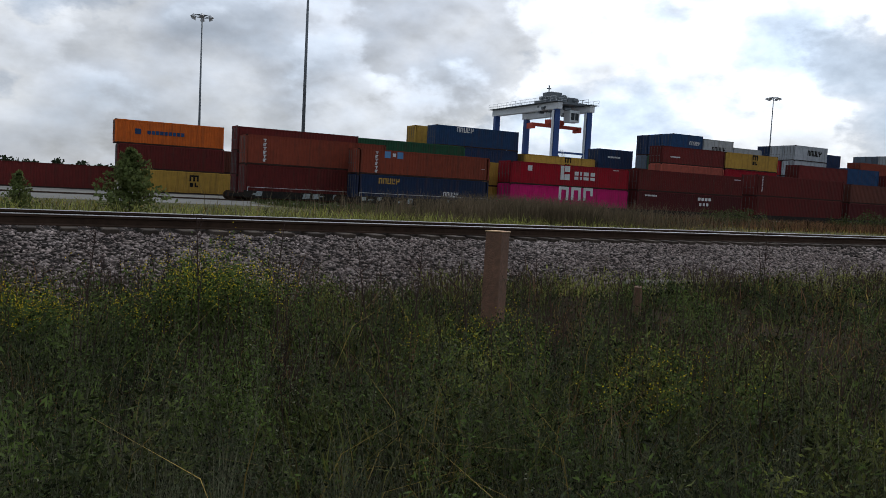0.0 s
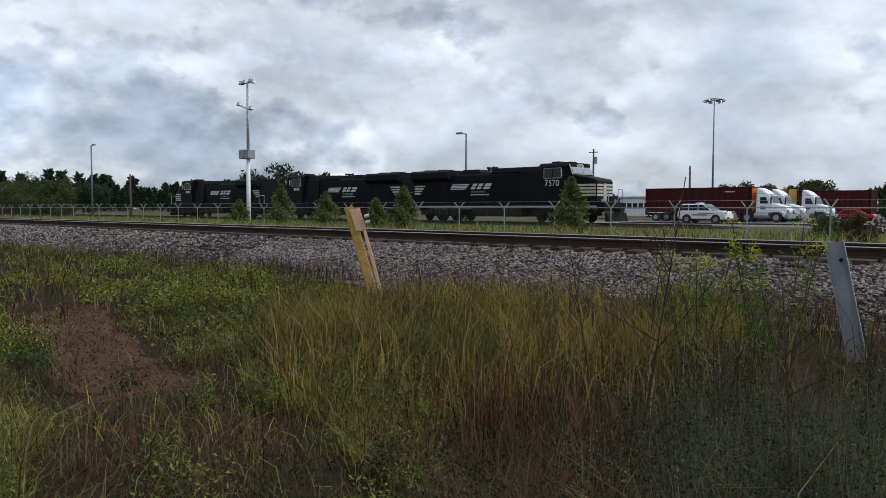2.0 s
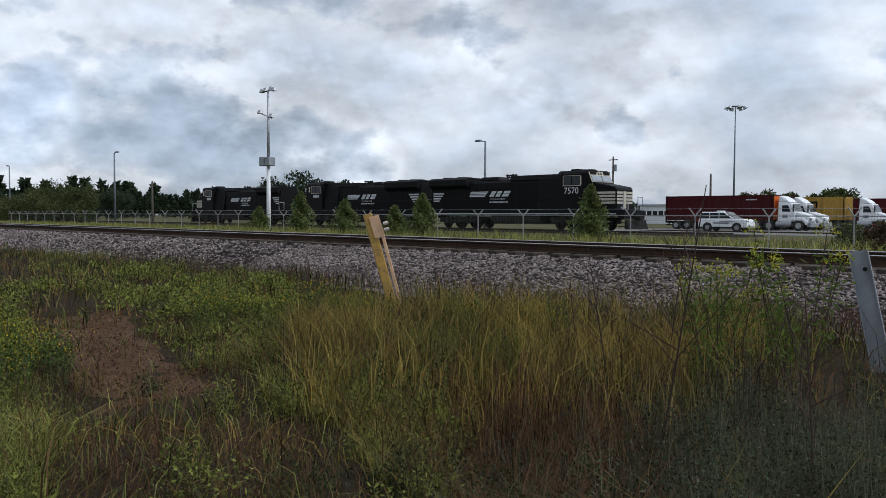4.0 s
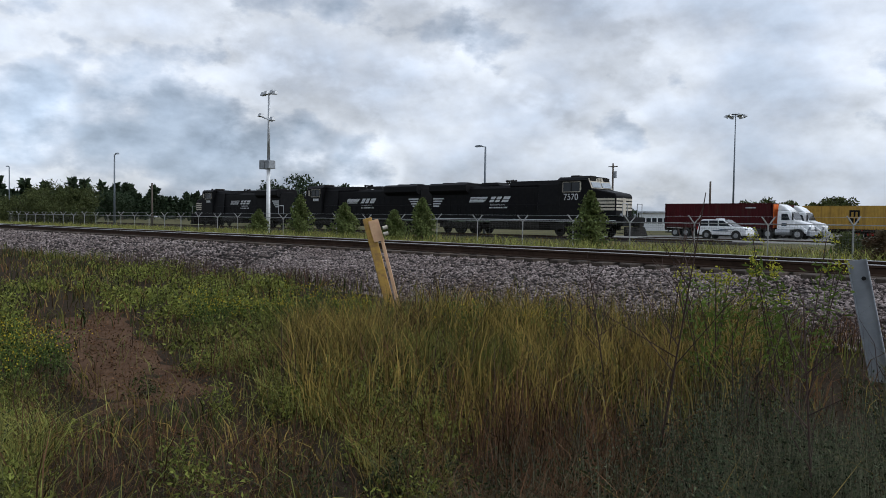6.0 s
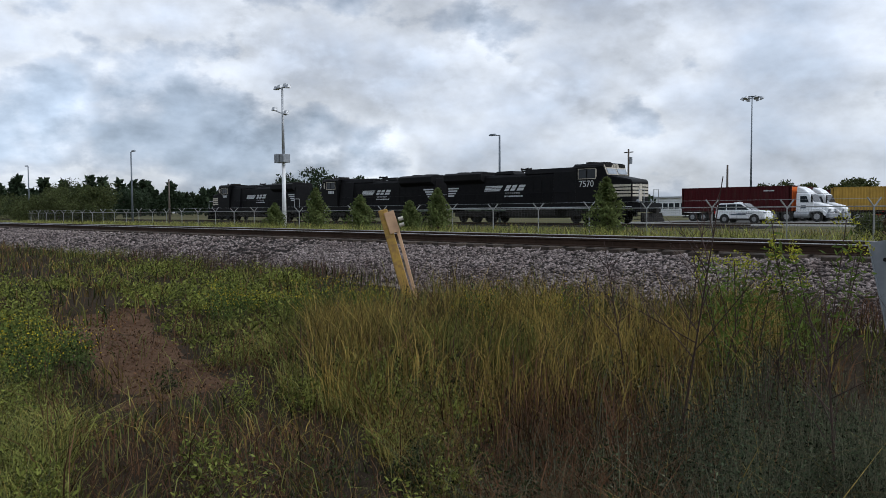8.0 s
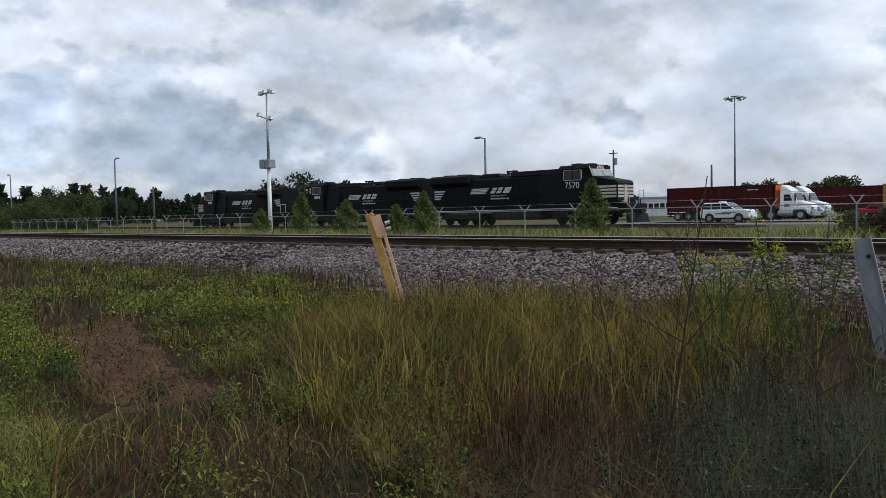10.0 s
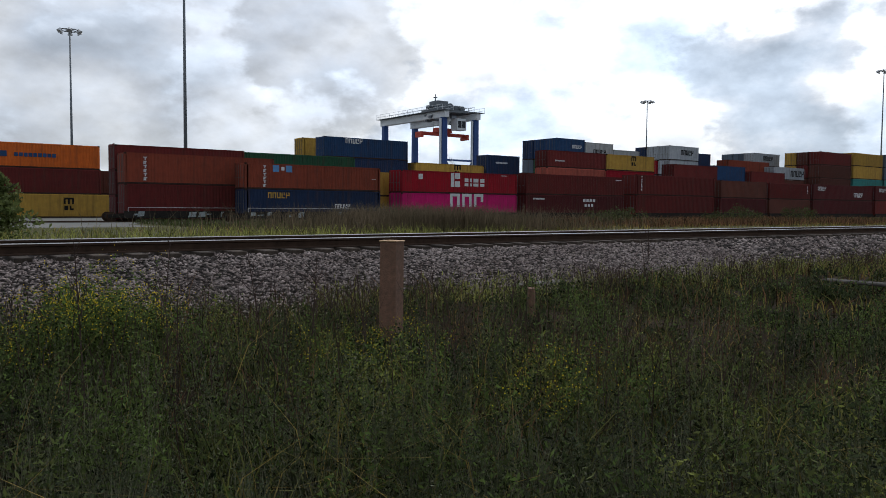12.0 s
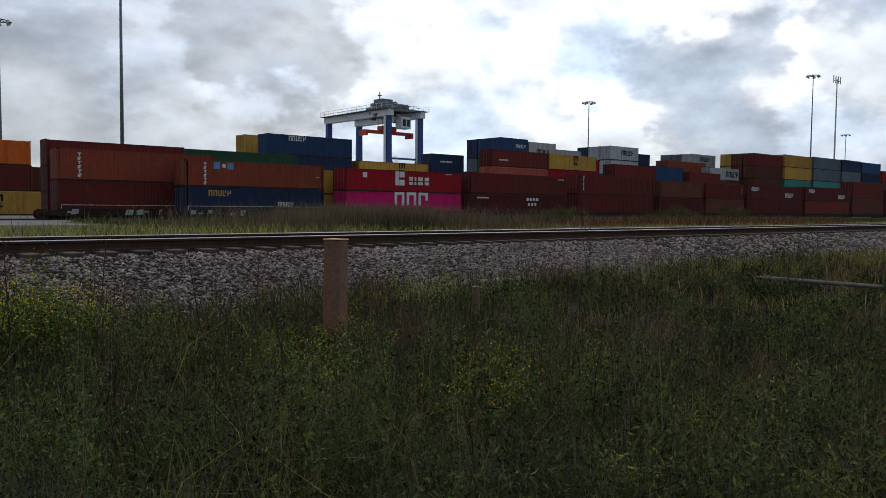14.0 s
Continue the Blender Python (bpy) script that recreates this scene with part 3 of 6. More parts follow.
def train():
    for x0, x1, top, c1, c2, m1, m2 in TRAIN:
        h = (top - WELL) / 2
        tone = {"rust": "rust-red", "crimson": "bright red", "maroon": "maroon", "dark_maroon": "dark maroon", "brown": "brown", "navy": "navy blue", "magenta": "magenta pink"}
        row = TRAIN_Y + (3.3 if x0 < 20 else 0)
        container(x0, x1, row, WELL, h, c2, tone[c2] + " steel container in the well of a rail car", "containers on the train", marks=m2)
        container(x0, x1, row, WELL + h, h, c1, tone[c1] + " steel container stacked on the train", "containers on the train", marks=m1)
        well_car(x0 - 0.1, x1 + 0.1, row)
    siding = tagged(new("siding_track"), "siding track under the container train", "railway track", kind="structure")
    for y in (TRAIN_Y + 0.465, TRAIN_Y + 1.975, TRAIN_Y + 3.765, TRAIN_Y + 5.275):
        part("rail", Shape().box(-40, 400, y - 0.035, y + 0.035, YARD - 0.02, YARD + 0.05), M["rail_web"], siding)


train()


def stack(x0, x1, y, top, colours, marks=(), turn=0.0, what="stacked container in the yard"):
    """Containers piled from the ground up to the given top; colours from the top down."""
    n = max(1, round((top - YARD - 0.01) / 2.75))
    h = (top - YARD - 0.01) / n
    for i in range(n):
        c = colours[min(i, len(colours) - 1)]
        container(x0, x1, y, top - (i + 1) * h, h, c, c.replace("_", " ") + " corrugated " + what, marks=marks if i == 0 else ())


def yard_stacks():
    S = stack
    # orange, maroon and yellow pile beside the lane
    h = 2.70
    container(8.6, 20.6, 94, 5.15, 2.7, "orange", "orange container on top of a three-high pile", marks=[("line", -2.6, 1.2, BLUE_P, 1.1), ("square", -3.6, 1.45, BLUE_P, 0.7)])
    container(8.9, 20.7, 94, 2.35, 2.8, "maroon", "dark red container in the middle of a three-high pile")
    container(10.4, 22.2, 94, YARD + 0.01, 2.64, "yellow", "dusty yellow container at the bottom of a pile", marks=[("stack", 1.0, 1.35, DARK_P, 0.95)])
    S(20.9, 23.6, 97, 5.2, ["brown", "brown"])
    # behind the train
    S(17.3, 29.4, 73.1, 6.6, ["maroon", "dark_maroon"])
    S(28.6, 43.6, 76.0, 6.72, ["green", "maroon"], [("wide", 2.5, 0.6, WHITE_P, 0.5)])
    S(44.0, 56.2, 90.0, 10.0, ["yellow", "yellow", "brown"])
    S(44.0, 56.1, 84.0, 9.75, ["blue", "navy", "blue", "navy"], [("word", -3.2, 1.8, WHITE_P, 1.0)])
    S(42.6, 44.0 + 9.0, 70.6, 4.9, ["yellow", "yellow"])
    S(57.2, 69.0, 84.0, 7.1, ["yellow", "brown"], [("stack", 1.2, 1.5, DARK_P, 1.0)])
    S(69.6, 75.7, 84.0, 8.7, ["navy", "navy", "maroon"], [("line", -1.5, 1.8, WHITE_P, 0.6)])
    S(76.2, 82.2, 84.0, 6.4, ["brown", "brown"])
    for i, cs in enumerate((["blue", "navy", "slate", "maroon"], ["blue", "green", "blue", "navy"], ["navy", "slate", "blue", "brown"])):
        S(83.2, 89.3, 84.0 + i * 2.6, 11.9, cs, [("word", 0.3, 1.6, WHITE_P, 0.9)] if not i else ())
    S(89.5, 95.9, 84.0, 11.6, ["grey", "slate", "maroon"], [("word", -1.4, 1.2, M["black"], 1.2)])
    S(96.1, 102.4, 84.0, 10.75, ["grey", "grey", "brown"], [("word", -1.6, 1.2, M["black"], 1.2)])
    S(76.4, 88.6, 79.0, 9.45, ["maroon", "salmon", "brown"], [("line", -4.5, 0.9, WHITE_P, 0.5)])
    S(88.8, 100.0, 79.0, 9.45, ["yellow", "crimson", "maroon"], [("stack", 0.6, 1.4, DARK_P, 1.0)])
    for i, cs in enumerate((["grey", "grey", "slate", "teal"], ["grey", "crimson", "slate", "navy"], ["navy", "grey", "slate", "brown"])):
        S(113.0, 121.4, 86.0 + i * 2.6, 12.5, cs, [("word", -1.0, 1.0, M["black"], 1.5)] if not i else ())
    S(121.8, 128.0, 88.0, 11.7, ["navy", "slate", "navy"])
    S(105.0, 117.0, 79.0, 8.6, ["maroon", "brown", "maroon"])
    S(117.5, 127.0, 80.0, 8.9, ["blue", "blue", "brown"])
    S(127.7, 141.5, 84.0, 10.5, ["rust", "salmon", "brown"])
    for i, cs in enumerate((["grey", "crimson", "slate"], ["slate", "grey", "navy"], ["slate", "slate", "navy"])):
        S(146.0, 155.5, 90.0 + i * 2.6, 13.0, cs, [("word", -1.5, 1.2, M["black"], 1.5)] if not i else ())
    S(139.8, 151.0, 82.0, 9.6, ["grey", "brown", "maroon"], [("word", 0.5, 0.7, M["black"], 2.0)])
    S(128.2, 139.4, 79.5, 8.2, ["maroon", "brown", "maroon"])
    for i, cs in enumerate((["maroon", "brown", "brown", "maroon"], ["brown", "maroon", "brown", "maroon"], ["yellow", "yellow", "brown", "maroon"])):
        S(153.4, 166.0, 80.0 + i * 2.6, 13.1, cs)
    for i, cs in enumerate((["yellow", "yellow", "teal", "maroon"], ["yellow", "brown", "maroon", "maroon"])):
        S(167.0, 180.2, 80.0 + i * 2.6, 13.5, cs)
    S(181.2, 195.8, 80.0, 13.7, ["slate", "slate", "teal", "maroon"])
    S(196.6, 208.2, 80.0, 13.8, ["navy", "slate", "yellow", "brown"])
    S(208.8, 220.8, 80.0, 13.7, ["blue", "navy", "grey", "maroon"])
    S(222.0, 236.0, 80.0, 12.0, ["crimson", "brown", "maroon"])
    # low row by the lane
    container(-3.4, 8.8, 96.0, YARD + 0.01, 2.75, "maroon", "dark red container standing low by the lane", marks=[])


yard_stacks()


# ---------------------------------------------------------------- gantry crane
def gantry_crane():
    x0, x1, y0, y1, top = 98.0, 106.6, 133.0, 156.5, 21.9
    c = thing("gantry_crane", pose(0, 0, YARD), "blue and white rubber-tyred gantry crane over the stacks", "crane")
    for x in (x0, x1):
        for y in (y0, y1):
            part("leg", Shape().box(x - 0.75, x + 0.75, y - 0.55, y + 0.55, 1.6, top - 1.1, (0.15, 0.15, 0, 0)), M["crane_blue"], c, bevel=0.03)
            w = part("wheel", Shape().rod((x - 0.9, y - 0.3, 0.8), (x - 0.9, y + 0.3, 0.8), 0.8, n=16).rod((x + 0.9, y - 0.3, 0.8), (x + 0.9, y + 0.3, 0.8), 0.8, n=16), M["rubber"], c)
        # added white strip: paints the light on the leg's side face
        part("lit_leg_strip", Shape().box(x - 0.98, x - 0.762, y0 - 0.3, y0 + 0.3, 2.0, top - 1.31), M["crane_white"], c, "white strip added for the lit side of a leg")
        g = part("girder", Shape().box(x - 0.6, x + 0.6, y0 - 1.2, y1 + 1.2, top - 1.1, top + 0.3), M["crane_white"], c, "white box girder", bevel=0.04)
        part("walkway", Shape().box(x - 1.5, x + 1.5, y0 - 1.6, y1 + 1.6, top + 0.36, top + 0.44), M["dark_pole"], g)
        rail = Shape()
        for dx in (-1.45, 1.45):
            for k in range(15):
                y = y0 - 1.5 + k * (y1 - y0 + 3) / 14
                rail.rod((x + dx, y, top + 0.44), (x + dx, y, top + 1.5), 0.035, n=5)
            for z in (0.95, 1.5):
                rail.rod((x + dx, y0 - 1.5, top + z), (x + dx, y1 + 1.5, top + z), 0.035, n=5)
        part("handrail", rail, M["crane_white"], g)
    for y in (y0, y1):
        part("sill_beam", Shape().box(x0 + 0.76, x1 - 0.76, y - 0.4, y + 0.4, 1.7, 2.5), M["crane_blue"], c)
        part("tie_beam", Shape().box(x0 + 0.7, x1 - 0.7, y - 0.18, y + 0.18, 11.6, 12.0), M["crane_blue"], c)
        br = Shape().rod((x0 + 0.7, y, 11.6), (x0 + 4.3, y, 7.4), 0.12).rod((x1 - 0.7, y, 11.6), (x1 - 4.3, y, 7.4), 0.12)
        part("brace", br, M["crane_blue"], c)
    st = Shape()
    for k in range(22):
        st.box(x0 + 1.2 + k * 0.2, x0 + 1.45 + k * 0.2, y0 - 1.1, y0 - 0.5, 11.4 - k * 0.28, 11.46 - k * 0.28)
    st.rod((x0 + 1.2, y0 - 1.1, 12.3), (x0 + 5.6, y0 - 1.1, 6.1), 0.05).rod((x0 + 1.2, y0 - 0.5, 12.3), (x0 + 5.6, y0 - 0.5, 6.1), 0.05)
    part("stair", st, M["crane_white"], c)
    ty = y0 + 4.5
    t = part("trolley", Shape().box(x0 - 0.9, x1 + 0.9, ty - 2.6, ty + 2.6, top + 0.5, top + 1.0), M["dark_pole"], c, "dark machinery trolley")
    part("winch", Shape().box(x0 + 0.5, x0 + 3.4, ty - 1.6, ty + 1.6, top + 1.0, top + 2.9).rod((x0 + 4.2, ty - 1.4, top + 1.8), (x0 + 4.2, ty + 1.4, top + 1.8), 0.8, n=12), M["dark_pole"], t, bevel=0.05)
    part("winch", Shape().box(x0 + 5.4, x1 - 0.6, ty - 1.2, ty + 1.2, top + 1.0, top + 2.2).rod((x1 - 1.4, ty - 1.9, top + 1.5), (x1 - 1.4, ty + 1.9, top + 1.5), 0.6, n=12), M["dark_pole"], t, bevel=0.05)
    part("mast", Shape().rod((x0 + 1.0, ty, top + 2.8), (x0 + 1.0, ty, top + 4.4), 0.12).box(x0 + 0.6, x0 + 1.4, ty - 0.2, ty + 0.2, top + 3.6, top + 3.8), M["dark_pole"], t)
    clutter = Shape()
    rng = random.Random(12)
    for k in range(26):
        cx, cy, cz, w = rng.uniform(x0 - 0.4, x1 + 0.3), ty + rng.uniform(-2.4, 2.2), top + rng.uniform(-1.6, 1.6), rng.uniform(0.25, 0.8)
        clutter.box(cx - w, cx + w, cy - w * 0.6, cy + w * 0.6, cz - w * 0.4, cz + w * 0.4)
    for k in range(8):
        clutter.rod((x0 - 0.8 + k * 1.3, ty - 2.5, top + 0.5), (x0 - 0.8 + k * 1.3, ty - 2.5, top + 1.7), 0.05, n=5)
    clutter.rod((x0 - 0.8, ty - 2.5, top + 1.7), (x1 + 0.8, ty - 2.5, top + 1.7), 0.05, n=5)
    part("machinery", clutter, M["dark_pole"], t, "winch gear, motors and handrails")
    cab = part("operator_cab", Shape().box(x0 + 4.3, x0 + 6.9, ty - 3.6, ty - 1.4, top - 3.4, top - 0.9), M["crane_white"], c, "white operator cab", bevel=0.06)
    part("window", Shape().box(x0 + 4.6, x0 + 5.5, ty - 3.64, ty - 3.6, top - 2.9, top - 1.4).box(x0 + 5.7, x0 + 6.6, ty - 3.64, ty - 3.6, top - 2.9, top - 1.4), M["glass"], cab)
    sp = part("spreader", Shape().box(x0 - 3.2, x0 + 9.2, ty - 0.45, ty + 0.45, top - 4.6, top - 3.9).box(x0 + 1.0, x0 + 5.0, ty - 0.9, ty + 0.9, top - 3.9, top - 2.9), M["crane_red"], c, "red lifting spreader", bevel=0.05)
    part("spreader_end", Shape().box(x0 - 3.5, x0 - 2.9, ty - 1.2, ty + 1.2, top - 5.2, top - 4.0).box(x0 + 8.9, x0 + 9.5, ty - 1.2, ty + 1.2, top - 5.2, top - 4.0), M["crane_red"], sp)
    cables = Shape()
    for x in (x0 + 1.2, x0 + 4.8):
        for y in (ty - 0.8, ty + 0.8):
            cables.rod((x, y, top - 2.9), (x, y, top + 0.5), 0.04, n=5)
    part("cable", cables, M["dark_pole"], sp)


gantry_crane()


# ---------------------------------------------------------------- locomotives
def text_mesh(word, size, mat):
    cu = bpy.data.curves.new("text", "FONT")
    cu.body, cu.size, cu.align_x, cu.extrude = word, size, "CENTER", 0.004
    ob = bpy.data.objects.new("text", cu)
    scene.collection.objects.link(ob)
    bpy.context.view_layer.update()
    me = bpy.data.meshes.new_from_object(ob.evaluated_get(bpy.context.evaluated_depsgraph_get()))
    bpy.data.objects.remove(ob)
    me.materials.clear()
    me.materials.append(mat)
    return me


def locomotive(m, label):
    """Six-axle road diesel, nose towards +x, 22 m long, standing on z = 0."""
    ob = thing("locomotive", m, label, "locomotive", "locomotives standing in line")
    B, G = M["black"], M["grime"]
    frame_p = part("underframe", Shape().box(-10.6, 10.3, -1.5, 1.5, 1.25, 1.62).box(-10.9, -10.6, -1.5, 1.5, 0.9, 1.62).box(10.3, 10.9, -1.5, 1.5, 0.9, 1.62), B, ob, bevel=0.02)
    part("sill_stripe", Shape().box(-10.5, 10.2, -1.512, -1.502, 1.30, 1.36), M["lettering"], frame_p, "thin white sill line")
    part("fuel_tank", Shape().prism([(-1.35, 0.45), (1.35, 0.45), (1.45, 0.7), (1.45, 1.24), (-1.45, 1.24), (-1.45, 0.7)], -2.6, 2.8, axis="x"), G, ob, bevel=0.03)
    for x in (-6.6, 6.4):
        bog = part("bogie", Shape().box(x - 2.6, x + 2.6, -1.25, -1.0, 0.55, 1.05).box(x - 2.6, x + 2.6, 1.0, 1.25, 0.55, 1.05).box(x - 2.2, x + 2.2, -0.99, 0.99, 0.6, 0.9), G, ob, bevel=0.03)
        for dx in (-1.9, 0, 1.9):
            part("wheel", Shape().rod((x + dx, -0.85, 0.53), (x + dx, -0.72, 0.53), 0.53, n=20).rod((x + dx, 0.72, 0.53), (x + dx, 0.85, 0.53), 0.53, n=20).rod((x + dx, -1.3, 0.56), (x + dx, 1.3, 0.56), 0.14, n=8), G, bog)
        for dx in (-1, 1):
            part("spring", Shape().rod((x + dx, -1.3, 0.75), (x + dx, -1.3, 1.15), 0.12), G, bog)
    hood = part("long_hood", Shape().prism([(-1.0, 1.62), (1.0, 1.62), (1.0, 4.05), (0.8, 4.28), (-0.8, 4.28), (-1.0, 4.05)], -10.6, 4.9, axis="x"), B, ob, bevel=0.02)
    panel = Shape().box(0, 0.82, -1.02, -1.0, 1.9, 3.6).mesh("engine_door", B)
    for i in range(16):
        part("engine_door", panel, None, hood, m=pose(-9.7 + i * 0.9, 0, 0))
        part("engine_door", panel, None, hood, m=pose(-8.88 + i * 0.9, 0, 0, 0, 0, 180) @ pose(0.0, 0, 0))
    part("radiator", Shape().prism([(-1.0, 3.55), (1.0, 3.55), (1.5, 3.9), (1.5, 4.45), (1.2, 4.62), (-1.2, 4.62), (-1.5, 4.45), (-1.5, 3.9)], -10.5, -5.6, axis="x"), B, hood, "flared radiator housing", bevel=0.03)
    part("exhaust_hump", Shape().box(-4.6, -2.2, -0.8, 0.8, 4.34, 4.6, (0.3, 0.3, 0.1, 0.1)), B, hood)
    part("blower_housing", Shape().box(-0.9, 4.89, -1.0, 1.0, 4.2, 4.62, (0.1, 0, 0.15, 0.15)).box(2.4, 4.88, -1.3, 1.3, 1.63, 4.3, (0, 0, 0.25, 0.25)), B, hood, bevel=0.03)
    part("roof_fan", Shape().rod((-7.2, 0, 4.6), (-7.2, 0, 4.72), 0.75, n=16).rod((-9.0, 0, 4.6), (-9.0, 0, 4.72), 0.75, n=16), G, hood)
    horn = Shape().box(-0.35, 0.35, -0.15, 0.15, 4.35, 4.48)
    for k, (dx, dy) in enumerate(((0.3, -0.2), (-0.3, 0.0), (0.3, 0.2))):
        horn.rod((0, dy, 4.6), (dx * 1.6, dy, 4.6), 0.04, 0.12)
        horn.rod((0, dy, 4.45), (0, dy, 4.6), 0.03)
    part("horn", horn, G, ob, m=pose(-1.55, 0, 0.12))
    cab = part("cab", Shape().prism([(4.9, 1.62), (7.95, 1.62), (7.95, 3.84), (7.7, 4.40), (7.62, 4.66), (4.9, 4.66)], -1.5, 1.5), B, ob, bevel=0.03)
    part("cab_roof", Shape().prism([(-1.6, 4.52), (-1.25, 4.80), (1.25, 4.80), (1.6, 4.52), (1.25, 4.67), (-1.25, 4.67)], 4.7, 7.6, axis="x"), B, cab)
    part("air_conditioner", Shape().box(5.2, 6.1, -0.55, 0.55, 4.80, 4.98, (0.08, 0.08, 0.05, 0.05)), G, cab, bevel=0.02)
    part("antenna_dome", Shape().box(6.35, 7.2, -0.4, 0.4, 4.80, 4.93, (0.1, 0.1, 0.1, 0.1)).rod((6.3, 0.8, 4.7), (6.3, 0.8, 5.0), 0.1), G, cab)
    for sy in (-1, 1):
        y0, y1 = (-1.53, -1.503) if sy < 0 else (1.503, 1.53)
        for x0, x1 in ((5.25, 6.0), (6.1, 6.85)):
            part("side_window", Shape().box(x0, x1, y0, y1, 3.62, 4.36), M["glass"], cab)
        part("window_frame", Shape().box(5.19, 5.24, y0, y1, 3.57, 4.41).box(6.86, 6.91, y0, y1, 3.57, 4.41).box(5.242, 6.858, y0, y1, 4.365, 4.41).box(5.242, 6.858, y0, y1, 3.57, 3.615), M["cream"], cab)
        part("sunshade", Shape().box(5.1, 7.0, y0 + 0.2 * sy, y1 + 0.2 * sy, 4.46, 4.5), G, cab)
        part("mirror", Shape().box(7.0, 7.08, y0 + 0.12 * sy, y1 + 0.2 * sy, 3.7, 4.3), M["cream"], cab)
    # pale front face round the windscreens
    part("front_face", Shape().add([(7.97, -1.48, 3.86), (7.97, 1.48, 3.86), (7.72, 1.48, 4.41), (7.72, -1.48, 4.41), (7.64, 1.48, 4.66), (7.64, -1.48, 4.66),
                                    (7.93, -1.48, 3.86), (7.93, 1.48, 3.86), (7.60, 1.48, 4.66), (7.60, -1.48, 4.66)], [(0, 1, 2, 3), (3, 2, 4, 5), (6, 9, 8, 7), (0, 6, 7, 1), (4, 8, 9, 5), (0, 3, 5, 9, 6), (1, 7, 8, 4, 2)]), M["cream"], cab, "dusty white face round the windscreens")
    for y in (-1.34, 0.08):
        wind = Shape().add([(7.99, y, 3.93), (7.99, y + 1.26, 3.93), (7.79, y + 1.26, 4.36), (7.79, y, 4.36), (7.96, y, 3.93), (7.96, y + 1.26, 3.93), (7.76, y + 1.26, 4.36), (7.76, y, 4.36)],
                           [(0, 1, 2, 3), (7, 6, 5, 4), (0, 3, 7, 4), (1, 5, 6, 2), (3, 2, 6, 7), (0, 4, 5, 1)])
        part("windscreen", wind, M["pale_glass"], cab)
    part("number_board", Shape().box(7.66, 7.74, -1.35, -0.55, 4.46, 4.74), G, cab)
    part("number_board", Shape().box(7.66, 7.74, 0.55, 1.35, 4.46, 4.74), G, cab)
    part("headlight", Shape().rod((7.66, -0.17, 4.6), (7.78, -0.17, 4.6), 0.12, n=12).rod((7.66, 0.17, 4.6), (7.78, 0.17, 4.6), 0.12, n=12), M["cream"], cab)
    nose = part("nose", Shape().prism([(7.95, 1.62), (10.0, 1.62), (10.0, 3.30), (9.8, 3.46), (7.95, 3.82)], -1.2, 1.2), B, ob, bevel=0.07)
    for z in (2.12, 2.38, 2.64, 2.90):
        for y0, y1 in ((-1.218, -1.204), (1.204, 1.218)):
            part("nose_stripe", Shape().box(8.0, 9.92, y0, y1, z, z + 0.17), M["cream"], nose, "dusty white band")
        part("nose_stripe", Shape().box(10.004, 10.02, -1.12, -0.25, z, z + 0.17), M["cream"], nose, "dusty white band")
        part("nose_stripe", Shape().box(10.004, 10.02, 0.25, 1.12, z, z + 0.17), M["cream"], nose, "dusty white band")
    part("nose_door", Shape().box(10.004, 10.03, -0.2, 0.2, 1.75, 3.1), M["cream"], nose)
    part("ditch_light", Shape().rod((10.3, -0.95, 1.78), (10.42, -0.95, 1.78), 0.11, n=10).rod((10.3, 0.95, 1.78), (10.42, 0.95, 1.78), 0.11, n=10), M["pale_glass"], nose)
    # lettering; the far side is the near one turned round, shifted so that the mark keeps its place on the hood
    logo = Shape()
    for k, z in enumerate((2.84, 2.97, 3.10, 3.23)):
        logo.box(-5.6 + 0.06 * k, -3.75 + 0.14 * k, -0.012, 0, z, z + 0.085)
    for x, w in ((-3.2, 0.5), (-2.5, 0.5), (-1.75, 0.72)):
        logo.prism([(x, 2.84), (x + w, 2.84), (x + w + 0.16, 3.05), (x + 0.16, 3.05)], -0.012, 0)
        logo.prism([(x + 0.2, 3.1), (x + w + 0.2, 3.1), (x + w + 0.36, 3.33), (x + 0.36, 3.33)], -0.012, 0)
    words = Shape()
    for k in range(7):
        words.box(-3.05 + k * 0.25, -2.87 + k * 0.25, -0.012, 0, 2.56, 2.67)
    for k in range(8):
        words.box(-3.15 + k * 0.27, -2.95 + k * 0.27, -0.012, 0, 2.3, 2.42)
    rear = Shape()
    for k, z in enumerate((2.45, 2.68, 2.91, 3.14)):
        rear.box(-10.3 + 0.0 * k, -8.9 - 0.2 * (3 - k), -0.012, 0, z, z + 0.13)
    digits = Shape()
    for k in range(4):
        digits.box(-9.9 + k * 0.27, -9.7 + k * 0.27, -0.012, 0, 3.72, 3.98)
    for sy, turn, shift in ((-1, 0, 0), (1, 180, -4.6)):
        base = pose(0, 1.022 * sy, 0) @ pose(shift, 0, 0, 0, 0, 0) @ pose(0, 0, 0, 0, 0, turn)
        part("hood_marking", logo, M["lettering"], hood, m=base)
        part("hood_lettering", words, M["lettering"], hood, m=base)
        mirror = pose(0, 1.024 * sy, 0) @ (Matrix.Identity(4) if sy < 0 else Matrix.Scale(-1, 4, (0, 1, 0)))
        part("rear_stripe", rear, M["lettering"], hood, "white bands at the hood's end", m=mirror)
        part("rear_number", digits, M["lettering"], hood, m=mirror)
    rails = Shape()
    for sy in (-1.45, 1.45):
        for k in range(12):
            x = -10.2 + k * 1.3
            rails.rod((x, sy, 1.62), (x, sy, 2.6), 0.025, n=5)
        rails.rod((-10.3, sy, 2.6), (4.5, sy, 2.6), 0.025, n=5)
    part("handrail", rails, B, ob)
